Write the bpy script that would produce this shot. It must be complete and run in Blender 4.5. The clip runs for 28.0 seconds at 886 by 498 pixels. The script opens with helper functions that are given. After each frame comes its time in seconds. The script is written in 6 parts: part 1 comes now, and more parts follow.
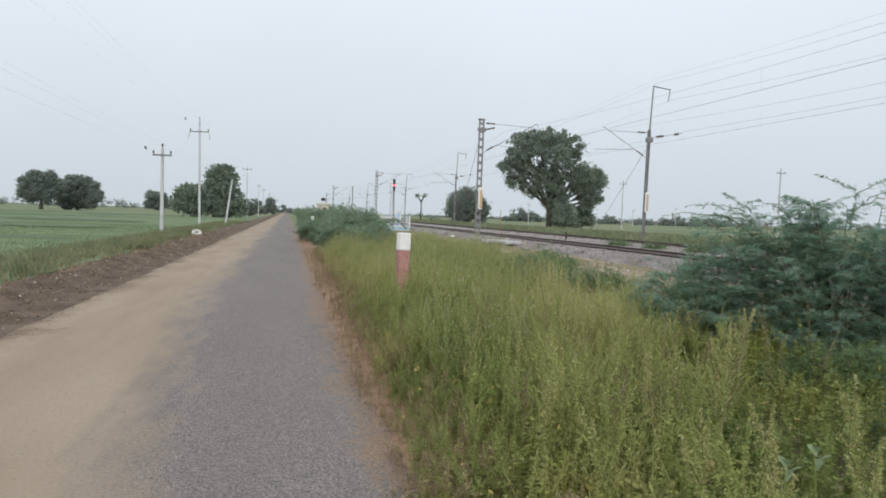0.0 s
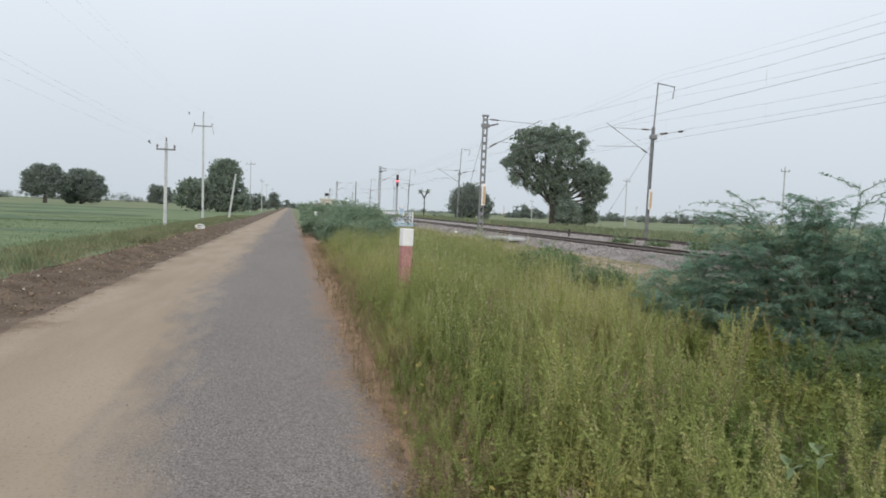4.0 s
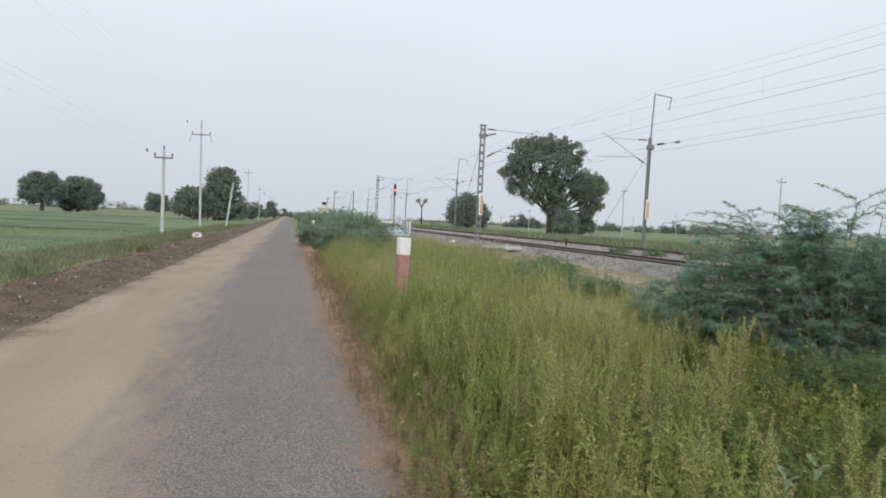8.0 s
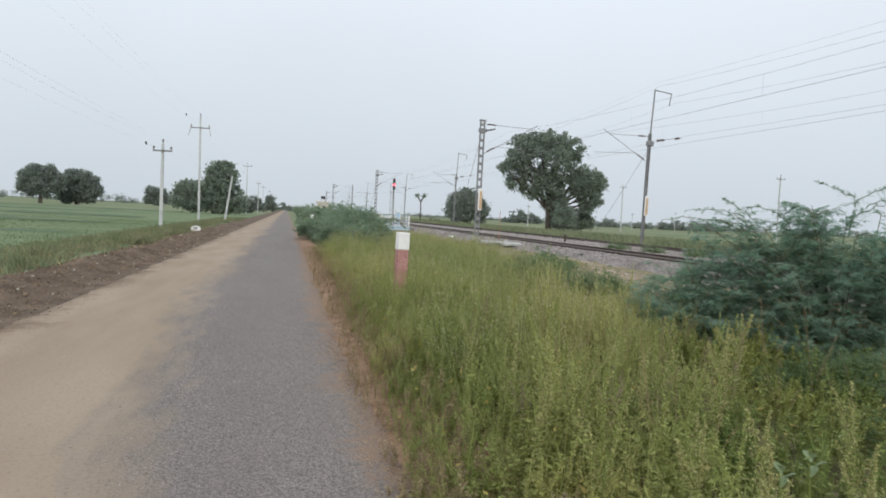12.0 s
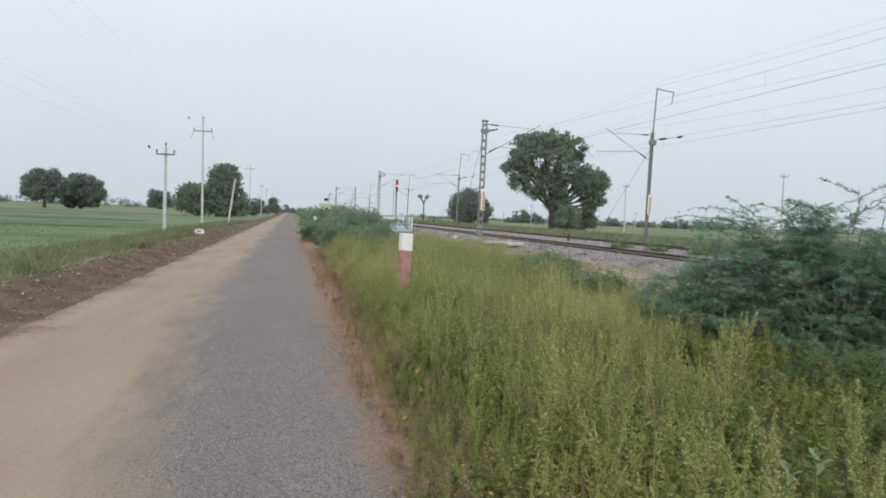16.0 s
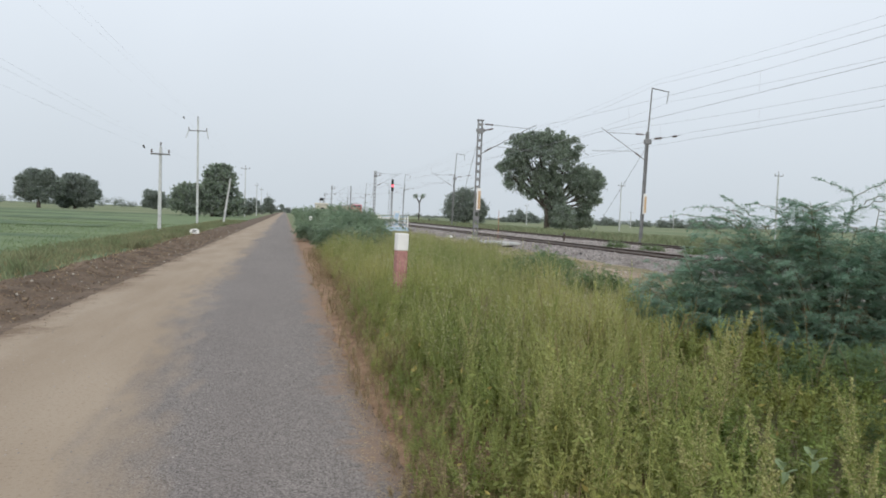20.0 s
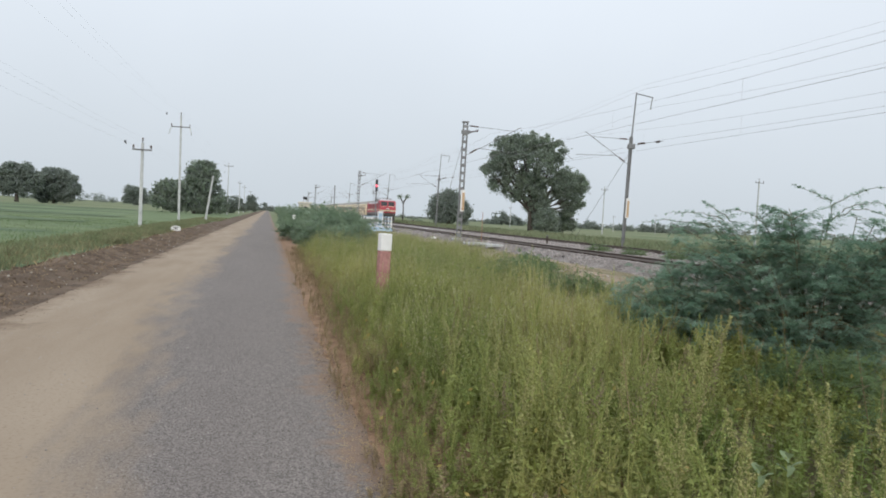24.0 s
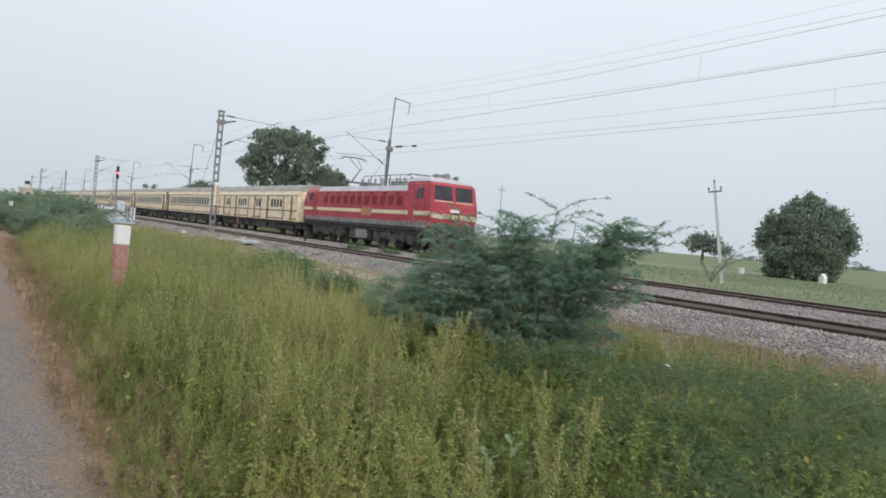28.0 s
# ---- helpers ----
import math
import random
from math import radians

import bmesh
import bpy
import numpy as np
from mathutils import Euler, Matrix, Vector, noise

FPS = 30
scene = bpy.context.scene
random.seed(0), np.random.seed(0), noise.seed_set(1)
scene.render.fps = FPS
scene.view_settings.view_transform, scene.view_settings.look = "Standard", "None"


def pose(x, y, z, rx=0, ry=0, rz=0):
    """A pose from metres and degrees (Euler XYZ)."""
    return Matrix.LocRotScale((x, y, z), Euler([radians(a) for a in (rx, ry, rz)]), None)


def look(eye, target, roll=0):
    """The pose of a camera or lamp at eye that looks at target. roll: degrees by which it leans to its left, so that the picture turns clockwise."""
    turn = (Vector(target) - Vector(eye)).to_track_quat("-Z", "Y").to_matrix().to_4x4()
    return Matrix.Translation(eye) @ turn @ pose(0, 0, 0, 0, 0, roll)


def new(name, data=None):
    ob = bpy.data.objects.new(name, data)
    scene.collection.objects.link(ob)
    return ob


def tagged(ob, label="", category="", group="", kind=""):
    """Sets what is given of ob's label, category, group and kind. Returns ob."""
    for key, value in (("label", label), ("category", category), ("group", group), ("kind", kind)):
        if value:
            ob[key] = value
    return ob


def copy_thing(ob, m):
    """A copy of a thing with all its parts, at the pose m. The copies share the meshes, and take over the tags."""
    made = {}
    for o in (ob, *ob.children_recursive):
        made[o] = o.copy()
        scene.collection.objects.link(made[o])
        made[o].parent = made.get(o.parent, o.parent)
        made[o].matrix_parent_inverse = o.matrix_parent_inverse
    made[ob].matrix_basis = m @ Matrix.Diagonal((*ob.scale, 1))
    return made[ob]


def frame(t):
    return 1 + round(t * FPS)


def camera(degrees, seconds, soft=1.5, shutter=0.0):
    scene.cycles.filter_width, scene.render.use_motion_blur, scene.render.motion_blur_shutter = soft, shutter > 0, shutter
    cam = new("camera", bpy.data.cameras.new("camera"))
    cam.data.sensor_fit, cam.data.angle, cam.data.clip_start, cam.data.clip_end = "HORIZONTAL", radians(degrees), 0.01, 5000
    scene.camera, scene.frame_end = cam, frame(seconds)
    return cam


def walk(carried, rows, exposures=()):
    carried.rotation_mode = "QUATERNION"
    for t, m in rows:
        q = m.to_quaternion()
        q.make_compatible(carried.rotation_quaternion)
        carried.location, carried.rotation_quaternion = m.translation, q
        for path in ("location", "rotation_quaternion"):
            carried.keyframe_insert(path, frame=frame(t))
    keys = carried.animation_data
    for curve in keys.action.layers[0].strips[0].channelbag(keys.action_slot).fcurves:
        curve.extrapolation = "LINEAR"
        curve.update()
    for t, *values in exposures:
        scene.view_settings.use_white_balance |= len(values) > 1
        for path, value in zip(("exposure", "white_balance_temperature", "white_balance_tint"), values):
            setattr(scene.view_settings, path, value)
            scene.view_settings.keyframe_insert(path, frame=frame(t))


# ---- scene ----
# ---- camera ----
cam = camera(65.5, 28.0, soft=1.8, shutter=0.06)
EYE = 1.55
# seconds, sideways metres, yaw, pitch, roll
PATH = [
    (0, 0, -12.82, -2.75, 1.80), (0.5, 0, -12.84, -2.74, 1.90), (1, 0, -12.80, -2.64, 2.02), (1.5, 0, -12.94, -2.65, 2.06),
    (2, 0, -12.54, -2.85, 2.07), (2.5, 0, -12.60, -3.16, 1.98), (3, 0, -12.57, -3.20, 1.88), (3.5, 0, -12.54, -3.14, 2.05),
    (5.5, 0, -12.64, -2.44, 2.24), (6, 0, -12.38, -2.04, 2.15), (6.5, 0, -12.51, -2.19, 2.34), (7, 0, -12.78, -2.18, 2.15),
    (7.5, 0, -12.76, -2.23, 2.18), (8, 0, -12.79, -2.31, 2.38), (8.5, 0, -12.81, -2.21, 2.45), (9, 0, -12.73, -2.40, 2.38),
    (9.5, 0, -12.79, -2.52, 2.35), (10, 0, -12.67, -2.49, 2.51), (10.5, 0, -12.71, -2.52, 2.69), (11, 0, -12.62, -2.93, 2.49),
    (11.5, 0, -12.91, -3.05, 2.69), (12, 0, -12.91, -2.72, 2.75), (12.5, 0, -12.90, -2.54, 2.66), (14.5, 0, -12.47, -2.20, 2.22),
    (15, 0, -12.40, -2.30, 1.96), (15.5, 0, -12.62, -2.54, 1.96), (16, 0, -12.63, -2.67, 2.21), (16.5, 0, -12.85, -2.61, 2.33),
    (17, 0, -12.97, -2.62, 2.27), (17.5, 0, -13.19, -2.58, 2.21), (18, 0, -13.10, -2.52, 2.29), (18.5, 0, -13.16, -2.46, 2.51),
    (19, 0, -13.05, -2.62, 2.58), (19.5, 0, -13.19, -2.55, 2.42), (20, 0, -12.99, -2.69, 2.13), (20.5, 0, -13.02, -2.72, 2.20),
    (21, 0, -12.95, -2.38, 2.50), (21.5, 0, -13.14, -2.34, 2.71), (23.5, 0, -13.97, -2.31, 2.87), (24, 0, -14.37, -2.54, 3.06),
    (24.5, 0, -14.87, -2.43, 3.25), (25, 0, -15.60, -2.53, 3.30), (25.5, 0, -16.43, -2.43, 3.34), (26, 0, -18.12, -2.31, 4.21),
    (26.5, 0, -19.07, -1.63, 4.77), (27, 0, -21.87, -2.23, 4.89), (27.5, 0.03, -27.08, -1.78, 4.87), (28, 0.06, -34.19, -1.33, 4.90),
]


def aim(x, yaw, pitch, roll):
    a, p = radians(yaw), radians(pitch)
    eye = Vector((x, 0.0, EYE))
    ahead = Vector((-math.sin(a) * math.cos(p), math.cos(a) * math.cos(p), math.sin(p)))
    return look(eye, eye + ahead * 10, roll)


walk(cam, [(t, aim(x, yaw, pitch, roll)) for t, x, yaw, pitch, roll in PATH])

# ---- overcast daylight ----
SUN_UP, SUN_TURN = radians(31), radians(195)
world = bpy.data.worlds.new("overcast_sky")
scene.world = world
world.use_nodes = True
wn, wl = world.node_tree.nodes, world.node_tree.links
wn.clear()
sky = wn.new("ShaderNodeTexSky")
sky.sky_type = "NISHITA"
sky.sun_disc = False
sky.sun_elevation, sky.sun_rotation = SUN_UP, SUN_TURN
sky.dust_density, sky.air_density, sky.ozone_density = 6.0, 1.0, 1.0
coord = wn.new("ShaderNodeTexCoord")
sep = wn.new("ShaderNodeSeparateXYZ")
wl.new(coord.outputs["Generated"], sep.inputs[0])
cloud = wn.new("ShaderNodeValToRGB")
cloud.color_ramp.elements[0].position, cloud.color_ramp.elements[0].color = 0.0, (0.525, 0.580, 0.630, 1)
cloud.color_ramp.elements[1].position, cloud.color_ramp.elements[1].color = 0.42, (0.76, 0.82, 0.90, 1)
wl.new(sep.outputs["Z"], cloud.inputs[0])
drift = wn.new("ShaderNodeTexNoise")
drift.inputs["Scale"].default_value, drift.inputs["Detail"].default_value = 2.2, 5.0
wl.new(coord.outputs["Generated"], drift.inputs["Vector"])
band = wn.new("ShaderNodeMapRange")
band.inputs["To Min"].default_value, band.inputs["To Max"].default_value = 0.94, 1.06
wl.new(drift.outputs["Fac"], band.inputs["Value"])
shade = wn.new("ShaderNodeVectorMath")
shade.operation = "SCALE"
wl.new(cloud.outputs[0], shade.inputs[0])
wl.new(band.outputs[0], shade.inputs["Scale"])
clear_bg, cloud_bg = wn.new("ShaderNodeBackground"), wn.new("ShaderNodeBackground")
wl.new(sky.outputs[0], clear_bg.inputs[0])
clear_bg.inputs[1].default_value = 0.05
wl.new(shade.outputs[0], cloud_bg.inputs[0])
cloud_bg.inputs[1].default_value = 1.23
blend = wn.new("ShaderNodeMixShader")
blend.inputs[0].default_value = 0.93
wl.new(clear_bg.outputs[0], blend.inputs[1])
wl.new(cloud_bg.outputs[0], blend.inputs[2])
sky_out = wn.new("ShaderNodeOutputWorld")
wl.new(blend.outputs[0], sky_out.inputs[0])

sun = new("sun", bpy.data.lights.new("sun", "SUN"))
sun.data.energy, sun.data.angle, sun.data.color = 1.5, radians(40), (1.0, 0.97, 0.92)
sun_from = Vector((math.sin(SUN_TURN) * math.cos(SUN_UP), math.cos(SUN_TURN) * math.cos(SUN_UP), math.sin(SUN_UP)))
sun.matrix_world = look(sun_from * 50, (0, 0, 0))
scene.view_settings.exposure = 0.0


# ---- materials ----
def matter(name, a, b, scale=4.0, rough=0.8, bump=0.0, fine=0.0, metal=0.0, spread=0.0, leaf=0.0, stretch=(1, 1, 1), low=0.35, high=0.65, spec=0.3, pale_sheen=0.0):
    """Two tones over a broad noise, a fine grain on top, and relief. spread: tone differs from piece to piece. leaf:
    share of light let through. The last value weighs a bluish-white sheen that stands in for haze.
    """
    m = bpy.data.materials.new(name)
    m.use_nodes = True
    n, l = m.node_tree.nodes, m.node_tree.links
    bsdf = n["Principled BSDF"]
    co = n.new("ShaderNodeTexCoord")
    mp = n.new("ShaderNodeMapping")
    mp.inputs["Scale"].default_value = stretch
    l.new(co.outputs["Object"], mp.inputs[0])
    broad = n.new("ShaderNodeTexNoise")
    broad.inputs["Scale"].default_value, broad.inputs["Detail"].default_value = scale, 6.0
    l.new(mp.outputs[0], broad.inputs["Vector"])
    ramp = n.new("ShaderNodeMapRange")
    ramp.inputs["From Min"].default_value, ramp.inputs["From Max"].default_value = low, high
    l.new(broad.outputs["Fac"], ramp.inputs["Value"])
    mix = n.new("ShaderNodeMix")
    mix.data_type = "RGBA"
    mix.inputs["A"].default_value, mix.inputs["B"].default_value = (*a, 1), (*b, 1)
    l.new(ramp.outputs[0], mix.inputs["Factor"])
    tone = mix.outputs["Result"]
    if spread:
        geo = n.new("ShaderNodeNewGeometry")
        wide = n.new("ShaderNodeMapRange")
        wide.inputs["To Min"].default_value, wide.inputs["To Max"].default_value = 1 - spread, 1 + spread
        l.new(geo.outputs["Random Per Island"], wide.inputs["Value"])
        vary = n.new("ShaderNodeHueSaturation")
        l.new(wide.outputs[0], vary.inputs["Value"])
        hue = n.new("ShaderNodeMapRange")
        hue.inputs["To Min"].default_value, hue.inputs["To Max"].default_value = 0.5 - 0.04 * spread, 0.5 + 0.04 * spread
        l.new(geo.outputs["Random Per Island"], hue.inputs["Value"])
        l.new(hue.outputs[0], vary.inputs["Hue"])
        l.new(tone, vary.inputs["Color"])
        tone = vary.outputs[0]
    if fine:
        grain = n.new("ShaderNodeTexNoise")
        grain.inputs["Scale"].default_value, grain.inputs["Detail"].default_value = fine, 4.0
        l.new(mp.outputs[0], grain.inputs["Vector"])
        gr = n.new("ShaderNodeMapRange")
        gr.inputs["From Min"].default_value, gr.inputs["From Max"].default_value = 0.3, 0.7
        gr.inputs["To Min"].default_value, gr.inputs["To Max"].default_value = 0.78, 1.22
        l.new(grain.outputs["Fac"], gr.inputs["Value"])
        mul = n.new("ShaderNodeVectorMath")
        mul.operation = "SCALE"
        l.new(tone, mul.inputs[0])
        l.new(gr.outputs[0], mul.inputs["Scale"])
        tone = mul.outputs[0]
    l.new(tone, bsdf.inputs["Base Color"])
    bsdf.inputs["Roughness"].default_value, bsdf.inputs["Metallic"].default_value = rough, metal
    bsdf.inputs["Specular IOR Level"].default_value = spec
    # bluish-white sheen lifts the foliage as a veil of haze would
    bsdf.inputs["Sheen Weight"].default_value, bsdf.inputs["Sheen Roughness"].default_value = pale_sheen, 0.6
    bsdf.inputs["Sheen Tint"].default_value = (0.86, 0.90, 0.95, 1)
    if bump:
        bp = n.new("ShaderNodeBump")
        bp.inputs["Strength"].default_value, bp.inputs["Distance"].default_value = bump, 0.02
        l.new((grain if fine else broad).outputs["Fac"], bp.inputs["Height"])
        l.new(bp.outputs[0], bsdf.inputs["Normal"])
    if leaf:
        thin = n.new("ShaderNodeBsdfTranslucent")
        l.new(tone, thin.inputs[0])
        both = n.new("ShaderNodeMixShader")
        both.inputs[0].default_value = leaf
        l.new(bsdf.outputs[0], both.inputs[1])
        l.new(thin.outputs[0], both.inputs[2])
        l.new(both.outputs[0], n["Material Output"].inputs["Surface"])
    return m


M = {
    "field": matter("far_field_grass", (0.128, 0.168, 0.080), (0.205, 0.212, 0.118), 0.03, 0.95, fine=1.5, low=0.4, high=0.62),
    "crop": matter("green_crop", (0.112, 0.162, 0.076), (0.165, 0.210, 0.102), 0.35, 0.9, fine=14, bump=0.5, stretch=(0.25, 1, 1), low=0.38, high=0.62),
    "crop_dark": matter("dark_crop", (0.088, 0.132, 0.07), (0.125, 0.168, 0.09), 0.5, 0.9, fine=9, bump=0.5),
    "blade": matter("crop_blades", (0.118, 0.175, 0.072), (0.165, 0.218, 0.096), 0.6, 0.7, spread=0.3, leaf=0.3),
    "soil": matter("brown_soil", (0.088, 0.062, 0.042), (0.170, 0.122, 0.086), 1.6, 0.95, fine=22, bump=0.8),
    "clod": matter("soil_clods", (0.105, 0.075, 0.052), (0.20, 0.145, 0.10), 2.0, 0.95, fine=30, bump=0.5, spread=0.2),
    "pebble": matter("pale_pebbles", (0.34, 0.30, 0.25), (0.50, 0.46, 0.40), 3.0, 0.85, spread=0.25),
    "verge": matter("dry_verge", (0.185, 0.112, 0.068), (0.33, 0.212, 0.135), 3.4, 0.95, fine=26, bump=0.7),
    "dry_turf": matter("dry_turf", (0.145, 0.135, 0.070), (0.25, 0.205, 0.125), 1.8, 0.95, fine=24, bump=0.7),
    "tan_earth": matter("bare_tan_earth", (0.25, 0.195, 0.135), (0.36, 0.29, 0.215), 1.2, 0.95, fine=18, bump=0.7),
    "edge_grass": matter("faded_edge_grass", (0.175, 0.205, 0.105), (0.255, 0.250, 0.145), 0.6, 0.8, spread=0.3, leaf=0.3),
    "straw": matter("dry_straw", (0.36, 0.245, 0.135), (0.52, 0.39, 0.235), 2.0, 0.85, spread=0.3, leaf=0.2),
    "stone": matter("ballast_stone", (0.235, 0.210, 0.198), (0.36, 0.325, 0.305), 0.9, 0.9, spread=0.4),
    "chip": matter("road_stone_chips", (0.06, 0.052, 0.047), (0.30, 0.27, 0.25), 40.0, 0.85, spread=0.5, low=0.45, high=0.55),
    "bed": matter("ballast_bed", (0.20, 0.178, 0.166), (0.31, 0.28, 0.262), 0.8, 0.95, fine=14, bump=1.0),
    "oily_bed": matter("oil_stained_ballast", (0.055, 0.043, 0.036), (0.10, 0.078, 0.064), 1.5, 0.9, fine=16, bump=0.8),
    "rail": matter("rusty_rail", (0.060, 0.045, 0.038), (0.105, 0.075, 0.058), 3.0, 0.75, fine=20, metal=0.3),
    "concrete": matter("grey_concrete", (0.36, 0.36, 0.35), (0.48, 0.48, 0.46), 2.5, 0.9, fine=25, bump=0.2),
    "pole": matter("pale_concrete", (0.42, 0.43, 0.43), (0.55, 0.56, 0.55), 1.5, 0.9, fine=18),
    "steel": matter("galvanised_steel", (0.19, 0.19, 0.195), (0.27, 0.27, 0.27), 2.0, 0.6, metal=0.3),
    "dark_steel": matter("weathered_steel", (0.14, 0.14, 0.14), (0.20, 0.195, 0.19), 2.0, 0.6, metal=0.2),
    "wire": matter("grey_wire", (0.24, 0.24, 0.25), (0.30, 0.30, 0.31), 0.3, 0.6, metal=0.4),
    "thin_wire": matter("pale_wire", (0.36, 0.37, 0.39), (0.44, 0.45, 0.47), 0.3, 0.6, metal=0.2),
    "insulator": matter("brown_insulator", (0.085, 0.055, 0.045), (0.13, 0.085, 0.07), 8.0, 0.25),
    "white": matter("worn_white_paint", (0.70, 0.69, 0.67), (0.80, 0.79, 0.77), 5.0, 0.7),
    "red_faded": matter("faded_red_paint", (0.30, 0.145, 0.125), (0.42, 0.22, 0.20), 6.0, 0.75, fine=35),
    "yellow": matter("yellow_plate", (0.48, 0.32, 0.18), (0.56, 0.40, 0.25), 5.0, 0.6),
    "house_wall": matter("cream_wall", (0.56, 0.52, 0.42), (0.66, 0.61, 0.50), 0.8, 0.9),
    "blue_paint": matter("pale_blue_paint", (0.34, 0.46, 0.58), (0.44, 0.55, 0.66), 3.0, 0.6),
    "bark": matter("dark_bark", (0.050, 0.043, 0.036), (0.10, 0.086, 0.072), 3.0, 0.95, fine=18, bump=0.6, stretch=(1, 1, 0.3)),
    "leaf_tree": matter("neem_leaves", (0.110, 0.160, 0.092), (0.160, 0.210, 0.118), 0.35, 0.5, spread=0.4, leaf=0.40, spec=0.7, pale_sheen=1.0),
    # far crowns: leaf colour a little greyer and bluer, standing in for haze
    "leaf_far": matter("haze_greyed_leaves", (0.110, 0.150, 0.105), (0.150, 0.185, 0.13), 0.3, 0.55, spread=0.3, leaf=0.38, spec=0.7, pale_sheen=1.0),
    "leaf_bush": matter("feathery_leaflets", (0.190, 0.320, 0.220), (0.260, 0.400, 0.270), 0.9, 0.5, spread=0.3, leaf=0.60, spec=0.5, pale_sheen=0.4),
    # haze over the farthest woods is mixed into this pale grey-green
    "leaf_woods": matter("haze_paled_woods", (0.20, 0.235, 0.205), (0.26, 0.29, 0.25), 0.05, 0.9, spread=0.2, leaf=0.4),
    "leaf_roadside": matter("roadside_leaflets", (0.170, 0.250, 0.145), (0.23, 0.305, 0.175), 0.9, 0.5, spread=0.35, leaf=0.55, spec=0.5, pale_sheen=0.4),
    "leaf_low": matter("low_thorn_leaflets", (0.142, 0.212, 0.100), (0.205, 0.272, 0.125), 0.5, 0.6, spread=0.3, leaf=0.58, spec=0.3),
    "twig": matter("green_brown_twig", (0.13, 0.125, 0.075), (0.19, 0.175, 0.11), 4.0, 0.85),
    "weed": matter("weed_leaves", (0.214, 0.276, 0.080), (0.440, 0.420, 0.160), 0.42, 0.6, spread=0.36, leaf=0.52),
    "weed_pale": matter("weed_seed_heads", (0.275, 0.325, 0.105), (0.385, 0.395, 0.145), 0.8, 0.8, spread=0.3, leaf=0.35),
    "weed_plume": matter("pale_weed_plumes", (0.35, 0.355, 0.15), (0.46, 0.43, 0.20), 0.8, 0.8, spread=0.3, leaf=0.35),
    "weed_dark": matter("broad_weed_leaves", (0.172, 0.235, 0.064), (0.345, 0.352, 0.108), 0.9, 0.6, spread=0.4, leaf=0.42),
    "weed_mauve": matter("dry_mauve_plumes", (0.24, 0.19, 0.125), (0.33, 0.265, 0.175), 0.8, 0.85, spread=0.3, leaf=0.3),
    "weed_wisp": matter("pale_grass_panicles", (0.42, 0.405, 0.235), (0.54, 0.50, 0.32), 0.7, 0.85, spread=0.3, leaf=0.4),
    "pasture": matter("faded_pasture_blades", (0.152, 0.195, 0.098), (0.225, 0.242, 0.135), 0.12, 0.75, spread=0.3, leaf=0.3),
    "seeding_grass": matter("seeding_tall_grass", (0.185, 0.225, 0.125), (0.265, 0.280, 0.165), 0.15, 0.8, spread=0.25, leaf=0.4),
    "weed_yellow": matter("yellowed_leaves", (0.36, 0.29, 0.08), (0.44, 0.37, 0.13), 2.0, 0.7, spread=0.2, leaf=0.3),
    "weed_brown": matter("dry_brown_stalks", (0.27, 0.205, 0.120), (0.38, 0.30, 0.175), 0.8, 0.85, spread=0.35, leaf=0.3),
    "pale_leaf": matter("pale_waxy_leaves", (0.22, 0.29, 0.15), (0.30, 0.36, 0.20), 3.0, 0.5, leaf=0.3),
    "loco_red": matter("red_loco_paint", (0.37, 0.040, 0.058), (0.44, 0.060, 0.078), 0.9, 0.45, fine=3, spec=0.4),
    "loco_dark": matter("dark_red_grille", (0.23, 0.034, 0.040), (0.28, 0.045, 0.05), 2.0, 0.6),
    "loco_grey": matter("grey_skirt", (0.19, 0.18, 0.18), (0.27, 0.26, 0.255), 1.2, 0.7, fine=6),
    "loco_roof": matter("pale_grey_roof", (0.44, 0.43, 0.45), (0.54, 0.53, 0.55), 0.8, 0.6),
    "stripe": matter("cream_stripe", (0.66, 0.55, 0.36), (0.76, 0.66, 0.46), 1.5, 0.5),
    "brass": matter("tan_name_plate", (0.38, 0.19, 0.10), (0.46, 0.25, 0.13), 3.0, 0.5),
    "gear": matter("oily_black_gear", (0.045, 0.042, 0.040), (0.095, 0.086, 0.078), 2.5, 0.7, fine=9),
    "coach": matter("cream_coach_paint", (0.74, 0.615, 0.425), (0.82, 0.70, 0.52), 0.5, 0.5, fine=2.5),
    "coach_line": matter("brown_coach_line", (0.13, 0.06, 0.03), (0.20, 0.095, 0.05), 1.5, 0.6),
    "coach_roof": matter("grey_coach_roof", (0.29, 0.27, 0.25), (0.37, 0.35, 0.32), 0.6, 0.85),
    "dark_window": matter("dark_window_glass", (0.020, 0.022, 0.026), (0.045, 0.045, 0.048), 1.0, 0.15, spec=0.5),
    "lamp_dark": matter("black_signal_housing", (0.02, 0.02, 0.02), (0.04, 0.04, 0.04), 3.0, 0.6),
}


def glowing(name, colour, strength):
    m = bpy.data.materials.new(name)
    m.use_nodes = True
    b = m.node_tree.nodes["Principled BSDF"]
    b.inputs["Base Color"].default_value = (*colour, 1)
    b.inputs["Emission Color"].default_value = (*colour, 1)
    b.inputs["Emission Strength"].default_value = strength
    return m


M["red_light"] = glowing("red_signal_light", (1.0, 0.10, 0.14), 3.0)
M["head_light"] = glowing("headlight_glass", (0.55, 0.52, 0.45), 0.02)


